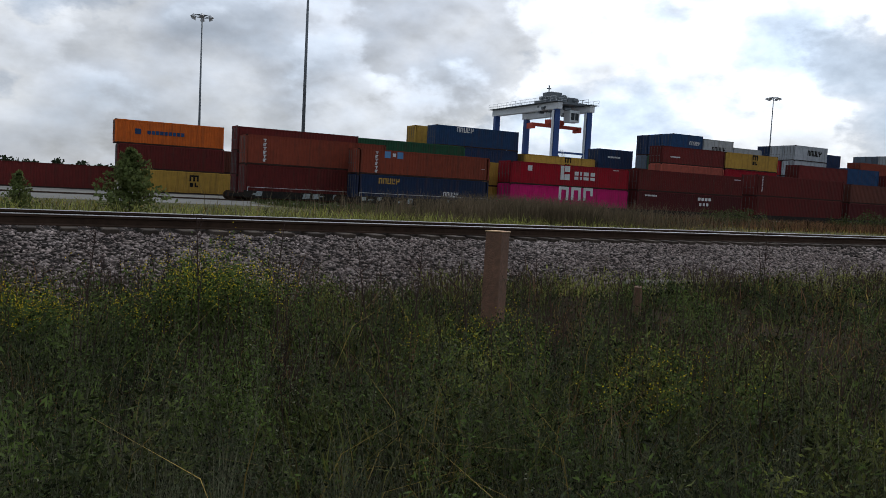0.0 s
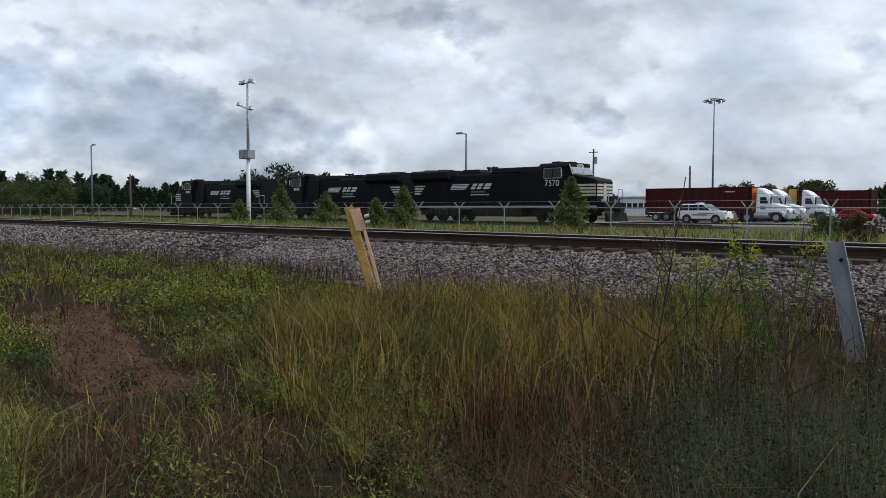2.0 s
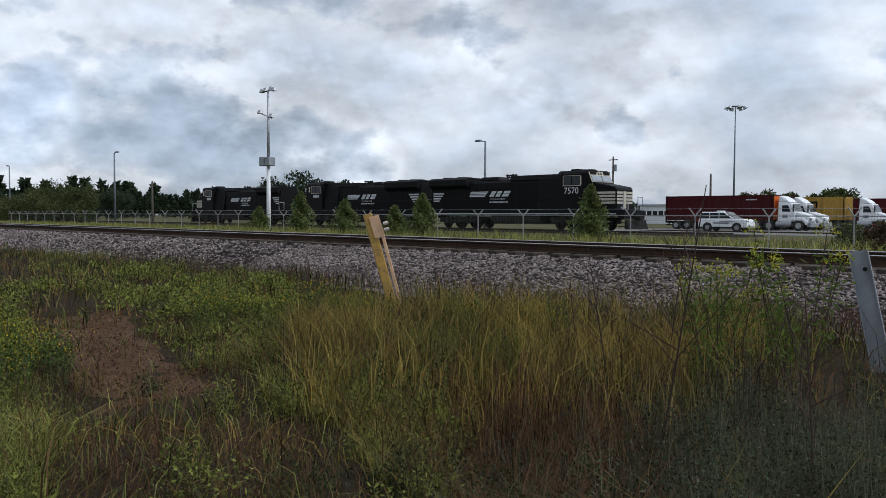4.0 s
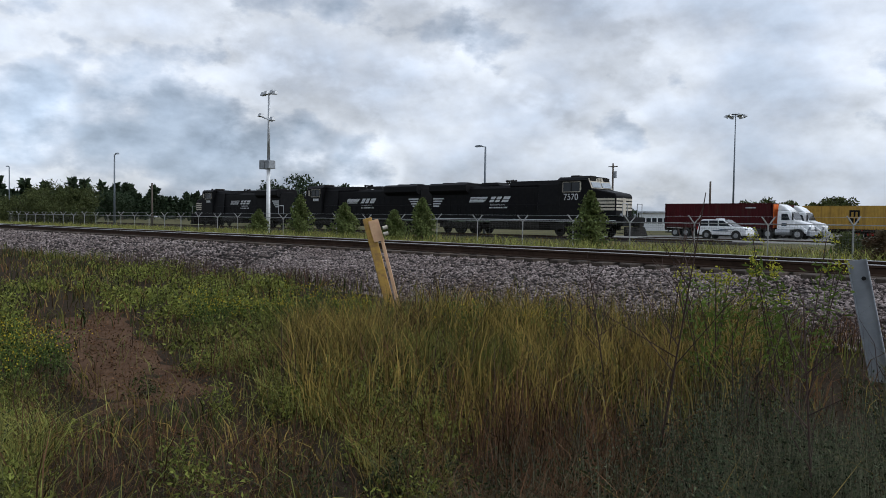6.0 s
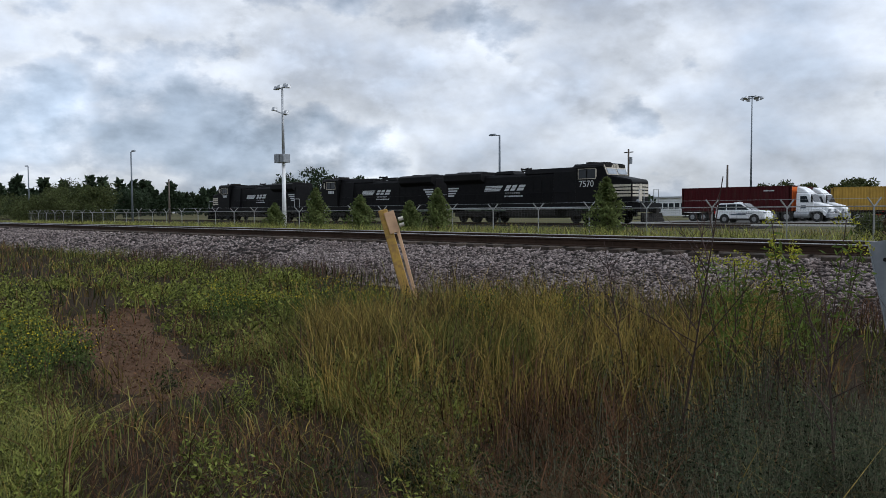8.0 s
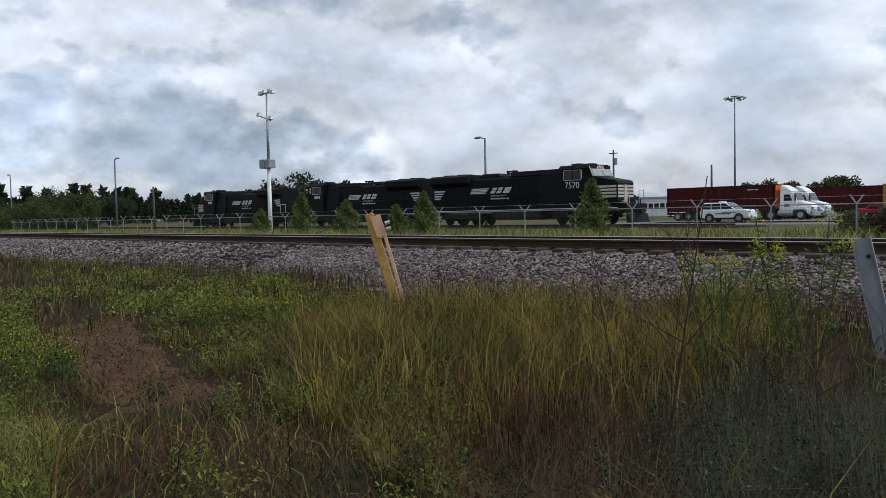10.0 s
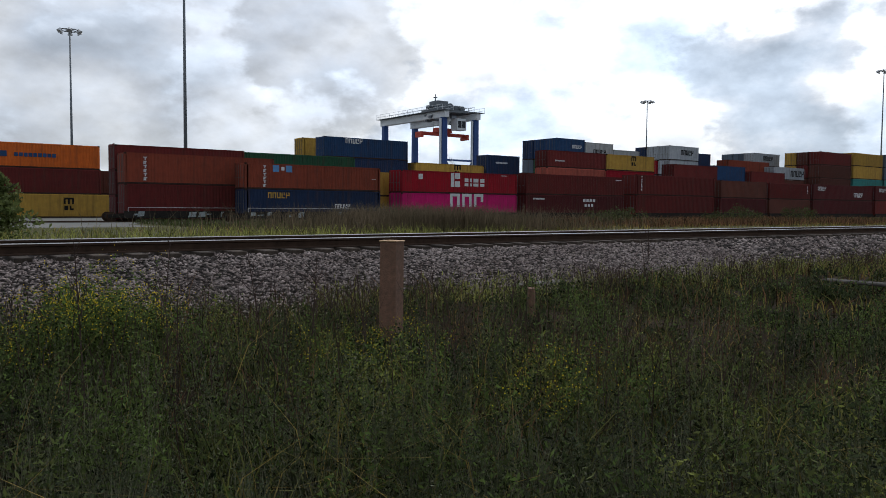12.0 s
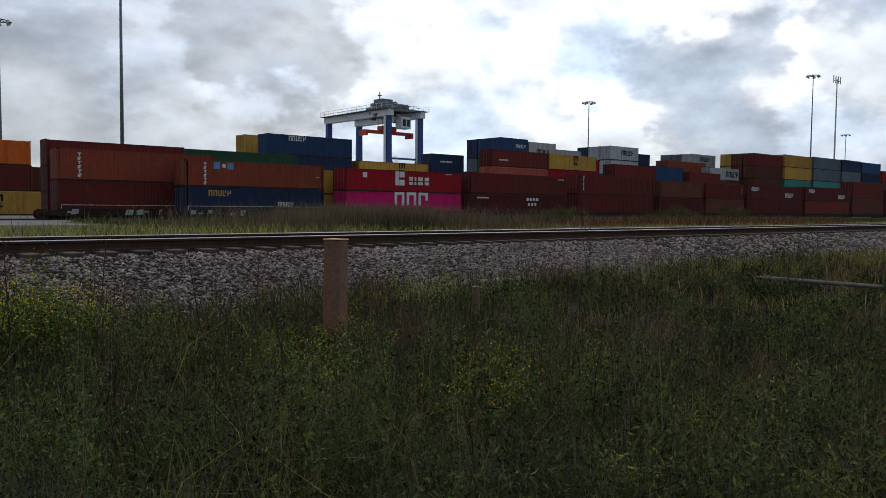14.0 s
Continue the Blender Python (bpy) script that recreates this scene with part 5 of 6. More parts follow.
# ---------------------------------------------------------------- posts of the near verge
def near_posts():
    z = lie(4.05, 6.35)
    p = thing("wooden_post", pose(4.05, 6.35, z - 0.05, 0, 1, 32), "square weathered wooden post in the weeds", "post")
    part("timber", Shape().box(-0.1, 0.1, -0.09, 0.09, 0, 1.27, (0.004, 0.004, 0.004, 0.004)), M["post_wood"], p, bevel=0.008)
    part("cap", Shape().box(-0.103, 0.103, -0.093, 0.093, 1.272, 1.285), M["tan_board"], p, bevel=0.004)
    # dark strip set beside the timber to stand for the post's shaded side
    part("shade_strip", Shape().box(0.105, 0.15, -0.03, 0.02, 0, 0.95), M["grime"], p, "dark strip added for the shaded side of the post")

    z = lie(-9.5, 8.4)
    y = thing("marker_post", pose(-9.5, 8.4, z - 0.08, 0, -15.5, 49), "leaning yellow-painted wooden post with a small board", "post")
    part("timber", Shape().box(-0.085, 0.065, -0.08, 0.08, 0, 1.68), M["yellow_post"], y, bevel=0.01)
    part("batten", Shape().box(0.095, 0.15, -0.07, -0.01, 0, 1.38), M["tan_board"], y, bevel=0.006, m=pose(0.0, 0, 0, 0, 0.8, 0))
    part("board", Shape().box(0.05, 0.22, -0.11, -0.082, 1.26, 1.62), M["tan_board"], y, bevel=0.004, m=pose(0.0, 0, 0, 0, -2, 0))
    part("bolt", Shape().rod((0.20, -0.12, 1.46), (0.28, -0.12, 1.46), 0.03, n=8).rod((0.19, -0.12, 1.36), (0.27, -0.12, 1.36), 0.03, n=8), M["cream"], y)

    for x, yy, h, lean, turn, label in ((-2.12, 8.0, 1.17, -11.5, 14, "leaning galvanised steel channel post in the weeds"), (-1.95, 11.0, 0.98, 3.5, 8, "upright grey steel post on the ballast bank")):
        z = lie(x, yy)
        g = thing("steel_post", pose(x, yy, z - 0.06, 0, lean, turn), label, "post", "grey steel posts")
        part("web", Shape().box(-0.075, 0.075, -0.006, 0.006, 0, h + 0.06), M["grey_paint"], g)
        part("flange", Shape().box(-0.085, -0.0755, -0.05, 0.05, 0, h + 0.06), M["grey_paint"], g)
        part("flange", Shape().box(0.0755, 0.085, -0.05, 0.05, 0, h + 0.06), M["grey_paint"], g)
        part("bolt", Shape().rod((0.03, -0.03, h - 0.12), (0.03, 0.03, h - 0.12), 0.02, n=8), M["grime"], g)

    # concrete culvert edge and walk slab beside the bank
    z = lie(20, 8.6)
    lone("concrete_slab", Shape().box(14.4, 14.75, 5.2, 7.45, -0.29, -0.235), M["old_concrete"], "worn concrete headwall edge in the grass", "slab", bevel=0.02)
    lone("concrete_slab", Shape().box(8.4, 10.0, 9.5, 9.85, -0.5, -0.20, (0.2, 0.1, 0.08, 0.05)).box(10.02, 12.0, 9.48, 9.8, -0.5, -0.21, (0.05, 0.25, 0.05, 0.05)), M["pale_concrete"], "pale worn concrete strip at the foot of the ballast", "slab", bevel=0.03)
    lone("stump", Shape().rod((7.05, 7.55, lie(7, 7.5) - 0.05), (7.0, 7.5, 0.0), 0.06, 0.05, n=8), M["post_wood"], "short broken grey post stub", "post")


near_posts()


# ---------------------------------------------------------------- plants
M["grass_green"] = leafy("green_grass", (0.085, 0.098, 0.022), (0.125, 0.115, 0.034))
M["grass_tan"] = leafy("dry_grass", (0.26, 0.185, 0.05), (0.15, 0.115, 0.034))
M["grass_rust"] = leafy("reddish_grass", (0.12, 0.062, 0.032), (0.085, 0.05, 0.028))
M["weed_dark"] = leafy("dark_weed_leaves", (0.020, 0.031, 0.012), (0.042, 0.050, 0.020))
M["weed_grey"] = leafy("greyish_weed_leaves", (0.07, 0.085, 0.045), (0.03, 0.04, 0.021))
M["weed_light"] = leafy("fresh_weed_leaves", (0.085, 0.118, 0.028), (0.05, 0.074, 0.022))
M["grass_pale"] = leafy("pale_green_grass", (0.23, 0.225, 0.065), (0.15, 0.165, 0.045))
M["grass_deep"] = leafy("deep_green_grass", (0.052, 0.07, 0.02), (0.08, 0.088, 0.03))
M["weed_olive"] = leafy("olive_weed_leaves", (0.17, 0.185, 0.04), (0.11, 0.125, 0.03))
M["weed_stem"] = leafy("pale_weed_stems", (0.15, 0.15, 0.095), (0.068, 0.068, 0.043), 0.75, 0.2)
M["petal"] = leafy("yellow_petals", (0.66, 0.53, 0.02), (0.5, 0.36, 0.02), 0.2, 0.2)
M["goldenrod_bloom"] = leafy("goldenrod_bloom", (0.34, 0.32, 0.03), (0.24, 0.25, 0.03), 0.4, 0.3)
M["goldenrod_leaf"] = leafy("goldenrod_leaf", (0.11, 0.155, 0.03), (0.07, 0.10, 0.022), 0.4, 0.35)
M["stalk"] = material("dry_stalk", (0.065, 0.038, 0.03), (0.032, 0.02, 0.017), 0.9, grain=20, island=0.3)
M["pine"] = leafy("young_pine_needles", (0.095, 0.125, 0.042), (0.13, 0.145, 0.052), 0.4, 0.3)
M["shrub"] = leafy("olive_shrub_leaves", (0.042, 0.055, 0.02), (0.075, 0.082, 0.03), 0.5, 0.2)
M["russet"] = leafy("russet_shrub_leaves", (0.085, 0.05, 0.03), (0.06, 0.055, 0.03), 0.3, 0.2)
M["scrub"] = leafy("grey_brown_scrub", (0.14, 0.105, 0.07), (0.09, 0.075, 0.045), 0.5, 0.2)
M["far_tree"] = leafy("distant_foliage", (0.022, 0.036, 0.018), (0.034, 0.046, 0.026), 0.3, 0.1)
M["bark"] = material("bark", (0.07, 0.052, 0.04), (0.045, 0.035, 0.03), 0.95, grain=12, bump=0.5)


def ground_z(x, y):
    return np.array([lie(a, b) for a, b in zip(x, y)])


PATH_LINE = [(-13.6, 4.9), (-10.3, 3.9), (-7.5, 3.25), (-5.2, 2.7), (-3.4, 2.2)]   # trodden way through the weeds


def path_zone(x, y):
    """Where the bare way runs, and the strip of low growth on both sides of it."""
    d = np.full(len(x), 9e9)
    for (ax, ay), (bx, by) in zip(PATH_LINE, PATH_LINE[1:]):
        u = np.clip(((x - ax) * (bx - ax) + (y - ay) * (by - ay)) / ((bx - ax) ** 2 + (by - ay) ** 2), 0, 1)
        d = np.minimum(d, np.hypot(x - ax - u * (bx - ax), y - ay - u * (by - ay)))
    d = d + 0.16 * np.sin(x * 3.1) + 0.12 * np.sin(y * 5.3 + x)
    return (d < 0.52) & (x < -6.2), d < 0.95


def fan(n, turn0, turn1, r0, r1, edge=9.45, tall=0.0):
    """n places between two turns (degrees left of +y) and two distances from the standpoint, denser near it."""
    k = n * 3
    a = np.radians(RNG.uniform(turn0, turn1, k))
    r = np.exp(RNG.uniform(np.log(r0), np.log(r1), k)) * 0.6 + RNG.uniform(r0, r1, k) * 0.4
    x, y = -np.sin(a) * r, np.cos(a) * r
    path, low = path_zone(x, y)
    clear = (np.abs(np.degrees(a) - 15.5) < 2.6) & (r > 5.2) & (r < 9.0)
    ok = ~(clear & (RNG.uniform(0, 1, k) < 0.6)) & (y < edge + RNG.normal(0, 0.25, k)) & (y > 0.3) & (RNG.uniform(0, 1, k) > np.where(path, 0.95, np.where(low & (tall > 0.3), 0.94, 0.0)))
    return x[ok][:n], y[ok][:n]


def blades(x, y, h0, h1, w, bend):
    """Curved blades of three triangles."""
    n = len(x)
    z = ground_z(x, y) - 0.02
    h = RNG.uniform(h0, h1, n)
    a, b = RNG.uniform(0, 6.28, n), RNG.uniform(0, 6.28, n)
    side = np.stack([np.cos(a), np.sin(a), 0 * a], -1) * (w * RNG.uniform(0.6, 1.4, n))[:, None]
    way = np.stack([np.cos(b), np.sin(b), 0 * b], -1) * (h * bend * RNG.uniform(0.1, 1.2, n))[:, None]
    p0 = np.stack([x, y, z], -1)
    p1 = p0 + way * 0.25 + np.stack([0 * h, 0 * h, h * 0.55], -1)
    p2 = p0 + way + np.stack([0 * h, 0 * h, h * RNG.uniform(0.8, 1.0, n)], -1)
    v = np.stack([p0 - side, p0 + side, p1 - side * 0.8, p1 + side * 0.8, p2], 1)
    t = np.array([(0, 1, 3), (0, 3, 2), (2, 3, 4)])
    return v.reshape(-1, 3), (t[None] + 5 * np.arange(n)[:, None, None]).reshape(-1, 3)


def flakes(c, size, long=1.8, flat=0.0):
    """Small pointed leaves at the centres c, turned at random."""
    n = len(c)
    d = RNG.normal(size=(n, 3))
    d[:, 2] = d[:, 2] * (1 - flat) + 0.25
    d /= np.linalg.norm(d, axis=1)[:, None]
    e = np.cross(d, RNG.normal(size=(n, 3)))
    e /= np.linalg.norm(e, axis=1)[:, None] + 1e-9
    s = (size * RNG.uniform(0.6, 1.4, n))[:, None]
    v = np.stack([c, c + d * s * long * 0.5 + e * s * 0.5, c + d * s * long, c + d * s * long * 0.5 - e * s * 0.5], 1)
    t = np.array([(0, 1, 2), (0, 2, 3)])
    return v.reshape(-1, 3), (t[None] + 4 * np.arange(n)[:, None, None]).reshape(-1, 3)


def join(*sets):
    vs, ts, k = [], [], 0
    for v, t in sets:
        vs.append(v)
        ts.append(t + k)
        k += len(v)
    return np.concatenate(vs), np.concatenate(ts)


def stuff(name, vt, mat, label, category):
    tagged(new(name, fast_mesh(name, vt[0], vt[1], M[mat])), label, category, kind="stuff")


def patchy(x, y, s=1.0, shift=0.0):
    """A smooth uneven field between 0 and 1."""
    x, y = x * s + shift, y * s - shift
    f = np.sin(x * 1.7 + 1.3 * np.sin(y * 1.1)) + np.sin(y * 2.3 + 1.7 * np.sin(x * 0.9 + 2)) + 0.7 * np.sin(x * 4.1 - y * 3.3) + 0.5 * np.sin(x * 7.3 + y * 6.1)
    return np.clip(0.5 + f * 0.22, 0, 1)


def thinned(x, y, s=1.0, shift=0.0, least=0.05):
    ok = RNG.uniform(0, 1, len(x)) < least + patchy(x, y, s, shift) ** 2
    return x[ok], y[ok]


def weeds(x, y, h0, h1, spread, leaves, size, stems=6, long=2.2):
    """Bushy weeds: thin stems that fan out from a base, with small leaves along each. Returns the leaves, the stems and the tips."""
    n = len(x)
    z = ground_z(x, y) - 0.02
    h = RNG.uniform(h0, h1, n) * (0.6 + 0.6 * patchy(x, y, 0.8, 3.0))
    base = np.repeat(np.stack([x, y, z], -1), stems, 0)
    hh = np.repeat(h, stems) * RNG.uniform(0.6, 1.1, n * stems)
    off = RNG.normal(0, 1, (n * stems, 2)) * (np.repeat(h, stems) * spread)[:, None]
    tip = base + np.concatenate([off, hh[:, None]], 1)
    mid = base + np.concatenate([off * 0.35, hh[:, None] * 0.6], 1)
    s = RNG.normal(0, 1, (len(base), 3)) * np.array([1, 1, 0.1])
    s *= 0.0016 / np.linalg.norm(s, axis=1)[:, None]
    v = np.stack([base - s, base + s, mid - s * 0.8, mid + s * 0.8, tip], 1)
    t = np.array([(0, 1, 3), (0, 3, 2), (2, 3, 4)])
    stem = v.reshape(-1, 3), (t[None] + 5 * np.arange(len(base))[:, None, None]).reshape(-1, 3)
    k = RNG.uniform(0.15, 1.0, (len(base), leaves, 1)) ** 0.7
    c = base[:, None] * (1 - k) ** 2 + 2 * mid[:, None] * k * (1 - k) + tip[:, None] * k ** 2
    c = c + RNG.normal(0, 0.012, c.shape)
    return flakes(c.reshape(-1, 3), size, long), stem, tip


def weed_bed(n, turn0, turn1, r0, r1, h0, h1, spread, leaves, size, mat, label, stems=6, shift=0.0, stem_mat="grass_rust", name="weeds"):
    x, y = thinned(*fan(n, turn0, turn1, r0, r1, tall=h1), 0.9, shift)
    lv, st, tips = weeds(x, y, h0, h1, spread, leaves, size, stems)
    stuff(name, lv, mat, label, "weeds")
    stuff(name.replace("weeds", "weed") + "_stems", st, stem_mat, "thin stems of " + label, "weeds")
    return tips


def grass_bed(n, turn0, turn1, r0, r1, h0, h1, w, bend, mat, label, name, shift=0.0, least=0.08):
    x, y = thinned(*fan(n, turn0, turn1, r0, r1, tall=h1), 1.1, shift, least)
    stuff(name, blades(x, y, h0, h1, w, bend), mat, label, "grass")


def mounds(n, turn0, turn1, r0, r1, rad0, rad1, h0, h1, leaves, size, mat, label, long=2.2, twigs=16, edge=9.2):
    """Leafy mounds: each a heap of small leaves, thickest near its skin, with twigs that stick out."""
    x, y = fan(n, turn0, turn1, r0, r1, edge, h1)
    n = len(x)
    z = ground_z(x, y)
    rad, h = RNG.uniform(rad0, rad1, n), RNG.uniform(h0, h1, n)
    dirs = RNG.normal(size=(n, leaves, 3))
    dirs[..., 2] = np.abs(dirs[..., 2]) * 1.1
    dirs /= np.linalg.norm(dirs, axis=2)[..., None]
    lump = 0.78 + 0.3 * np.sin(dirs[..., 0] * 5 + x[:, None] * 9) * np.sin(dirs[..., 1] * 5 + y[:, None] * 7)
    k = (RNG.uniform(0.15, 1, (n, leaves)) ** 0.45 * lump)[..., None]
    c = np.stack([x, y, z], -1)[:, None] + dirs * k * np.stack([rad, rad, h], -1)[:, None]
    stuff("leafy_weeds", flakes(c.reshape(-1, 3), size, long), mat, label, "weeds")
    t = RNG.normal(size=(n, twigs, 3))
    t[..., 2] = np.abs(t[..., 2]) + 0.5
    t /= np.linalg.norm(t, axis=2)[..., None]
    p = np.repeat(np.stack([x, y, z], -1), twigs, 0)
    q = p + (t * RNG.uniform(0.8, 1.35, (n, twigs, 1)) * np.stack([rad, rad, h * 1.05], -1)[:, None]).reshape(-1, 3)
    s = RNG.normal(0, 1, p.shape) * np.array([1, 1, 0.1])
    s *= 0.0018 / np.linalg.norm(s, axis=1)[:, None]
    v = np.stack([p - s, p + s, q], 1).reshape(-1, 3)
    stuff("weed_twigs", (v, np.arange(len(v)).reshape(-1, 3)), "weed_stem", "pale thin twigs of weeds", "weeds")


def verge():
    # a low mat everywhere
    grass_bed(24000, -97, 80, 2.2, 17, 0.06, 0.24, 0.006, 1.0, "grass_deep", "low green grass covering the verge", "verge_grass", 0, 0.2)
    grass_bed(16000, -97, 80, 2.2, 18, 0.05, 0.28, 0.005, 1.5, "grass_tan", "dry tan grass blades lying among the weeds", "dry_litter", 2, 0.1)
    # tall grass in clumps before the locomotives
    grass_bed(18000, 22, 56, 5.4, 11.5, 0.3, 0.85, 0.0042, 0.6, "grass_tan", "tall dry tan grass leaning in clumps", "tall_dry_grass", 4.4, 0.03)
    grass_bed(15000, 20, 58, 5.6, 12, 0.25, 0.7, 0.0045, 0.6, "grass_green", "tall green grass among dry stems", "tall_green_grass", 7.7, 0.02)
    grass_bed(15000, 8, 74, 3.0, 13, 0.2, 0.66, 0.004, 0.8, "grass_rust", "reddish-brown seeding grass", "reddish_grass", 1.2, 0.03)
    grass_bed(17000, 20, 58, 2.3, 6.2, 0.1, 0.42, 0.0028, 1.3, "grass_rust", "low reddish dead grass before the tall grass", "reddish_grass", 2.6, 0.1)
    grass_bed(5000, 20, 66, 2.3, 6.5, 0.1, 0.4, 0.0018, 1.6, "weed_stem", "pale matted dead stems", "dry_stems", 5.0, 0.1)
    grass_bed(6500, -92, 12, 3.6, 15, 0.25, 0.7, 0.0042, 0.8, "grass_rust", "reddish-brown seeding grass among green weeds", "reddish_grass", 5.5, 0.02)
    grass_bed(15000, -95, 12, 2.3, 15, 0.2, 0.66, 0.005, 0.9, "grass_deep", "rank green grass among weeds", "rank_grass", 9.1, 0.02)
    grass_bed(9000, -95, -18, 2.3, 9, 0.2, 0.6, 0.0045, 0.9, "grass_green", "light green grass among weeds", "rank_grass", 3.9, 0.02)
    grass_bed(1500, -95, 30, 2.4, 9, 0.4, 0.9, 0.003, 1.4, "grass_tan", "pale arching dry stems among green weeds", "dry_stems", 6.1, 0.02)
    grass_bed(7000, -80, 30, 2.3, 6.5, 0.25, 0.72, 0.0016, 1.0, "weed_stem", "fine pale grey stems of seeding weeds", "seeding_stems", 8.8, 0.02)
    grass_bed(24000, 46, 82, 2.3, 12, 0.1, 0.4, 0.0034, 1.1, "grass_pale", "green grass beside the dirt path", "path_grass", 3.3, 0.03)
    grass_bed(16000, 44, 82, 2.3, 12, 0.1, 0.38, 0.0028, 1.3, "grass_tan", "dry grass beside the dirt path", "path_grass", 8.3, 0.04)
    grass_bed(14000, 54, 78, 2.4, 14, 0.04, 0.18, 0.003, 1.8, "grass_rust", "trodden brown grass on the dirt path", "path_grass", 1.3, 0.2)
    # heaps of leafy weeds
    mounds(275, -95, 12, 2.2, 13, 0.2, 0.5, 0.3, 0.66, 380, 0.015, "weed_dark", "heaps of dark small-leaved weeds")
    mounds(150, -92, 12, 2.4, 12, 0.16, 0.38, 0.35, 0.74, 360, 0.0145, "weed_light", "heaps of fresh green weeds", 2.6)
    mounds(110, -75, 30, 2.2, 6, 0.2, 0.42, 0.3, 0.64, 380, 0.0095, "weed_grey", "grey-green seeding weeds close to the standpoint", 2.0, 50)
    mounds(60, 3, 25, 3.0, 6.0, 0.25, 0.48, 0.5, 0.82, 650, 0.0095, "weed_grey", "grey-green bushy weeds with tiny leaves", 2.0, 60)
    mounds(130, 44, 82, 2.3, 12, 0.2, 0.45, 0.2, 0.45, 420, 0.0125, "weed_olive", "fresh green low weeds beside the dirt path", 2.6)
    mounds(46, 40, 82, 2.3, 12, 0.2, 0.45, 0.2, 0.4, 380, 0.012, "weed_dark", "low dark weeds beside the dirt path")
    mounds(90, 22, 58, 6, 12, 0.2, 0.42, 0.25, 0.5, 340, 0.014, "weed_dark", "green weeds at the foot of the tall grass")
    mounds(75, 20, 52, 2.6, 5.4, 0.2, 0.42, 0.2, 0.42, 380, 0.0115, "weed_dark", "low dark weeds under the dry grass", 2.2, 40)
    mounds(120, 55, 77, 8, 24, 0.3, 0.65, 0.2, 0.45, 220, 0.028, "weed_olive", "olive weeds far along the verge")
    mounds(110, -86, -42, 8, 22, 0.3, 0.6, 0.18, 0.4, 260, 0.028, "weed_dark", "dark weeds far along the verge")
    mounds(40, -86, -42, 7, 20, 0.25, 0.5, 0.25, 0.5, 300, 0.02, "weed_light", "fresh green weeds far along the verge")
    weed_bed(420, -92, 10, 2.4, 10, 0.45, 0.85, 0.24, 10, 0.011, "weed_light", "fresh green weeds rising among darker ones", 5, 2.9, "weed_stem")
    weed_bed(420, -72, 40, 2.3, 7, 0.4, 0.8, 0.3, 9, 0.008, "weed_grey", "grey-green seeding weeds", 7, 4.7, "weed_stem")
    x, y = thinned(*fan(30000, -92, 34, 2.3, 8.5), 1.0, 6.6, 0.02)
    z = ground_z(x, y) + RNG.uniform(0.25, 0.72, len(x)) * (0.5 + 0.6 * patchy(x, y, 0.8, 3.0))
    stuff("weed_tips", flakes(np.stack([x, y, z], -1), 0.0075, 2.4), "weed_stem", "pale seeding tips of the weeds", "weeds")
    mounds(46, 12, 30, 3.3, 6.5, 0.22, 0.42, 0.45, 0.85, 560, 0.0095, "weed_grey", "grey-green bushy weeds with tiny leaves beside the tall grass", 2.2, 40)
    mounds(34, -62, 6, 2.3, 4.6, 0.2, 0.36, 0.36, 0.62, 130, 0.008, "weed_grey", "pale grey seeding weeds near the standpoint", 2.0, 110)
    # feathery clumps that stand out of the dark weeds
    for mat, n, shift in (("weed_light", 34, 0), ("grass_deep", 30, 1), ("weed_dark", 30, 2)):
        mounds(n, -80, 8, 2.6, 8, 0.18, 0.34, 0.62, 0.92, 520, 0.0115, mat, "upright feathery weed clumps", 3.4, 26)
    mounds(26, -70, -20, 3.5, 9, 0.25, 0.45, 0.35, 0.6, 420, 0.015, "weed_olive", "yellow-green leafy clumps", 2.8, 24)
    mounds(22, -60, -30, 6.5, 9.5, 0.2, 0.4, 0.3, 0.55, 300, 0.014, "russet", "russet dying weeds near the wooden post", 2.6, 30)
    # brown stalks
    grass_bed(1400, -62, 24, 4.2, 8.6, 0.7, 1.25, 0.0034, 0.35, "stalk", "tall thin dark dead stalks", "dry_stalks", 3.0, 0.1)
    grass_bed(3500, -95, 75, 4.5, 15, 0.4, 1.0, 0.0035, 0.3, "stalk", "thin dark dead weed stalks", "dry_stalks", 2.2)
    x, y = thinned(RNG.uniform(-22, 22, 18000), RNG.normal(9.0, 0.45, 18000), 0.8, 4.0)
    stuff("bank_weeds", blades(x, y, 0.12, 0.6, 0.004, 0.6), "stalk", "purplish-brown dead weeds along the ballast edge", "weeds")
    x, y = thinned(RNG.uniform(-30, 30, 14000), RNG.normal(8.8, 0.5, 14000), 0.6, 2.0)
    stuff("bank_grass", blades(x, y, 0.1, 0.4, 0.006, 0.8), "grass_green", "grass along the foot of the ballast", "grass")
    # farther along both ways
    for x0, x1, n in ((-75, -11, 10000), (10, 75, 12000)):
        for mat, h in (("grass_green", 0.45), ("grass_tan", 0.4), ("grass_rust", 0.5), ("weed_dark", 0.55)):
            x, y = RNG.uniform(x0, x1, n), RNG.uniform(0.8, 9.3, n)
            x, y = thinned(x, y, 0.7, h * 9, 0.04 if mat == "grass_tan" else 0.15)
            stuff("verge_grass", blades(x, y, 0.12, h, 0.009, 0.8), mat, "rough mixed grass along the verge", "grass")
    x, y = thinned(RNG.uniform(5, 40, 30000), RNG.normal(9.35, 0.4, 30000), 0.5, 1.0, 0.2)
    stuff("bank_grass", blades(x, y, 0.05, 0.17, 0.009, 1.2), "grass_pale", "bright green grass creeping onto the ballast", "grass")


verge()


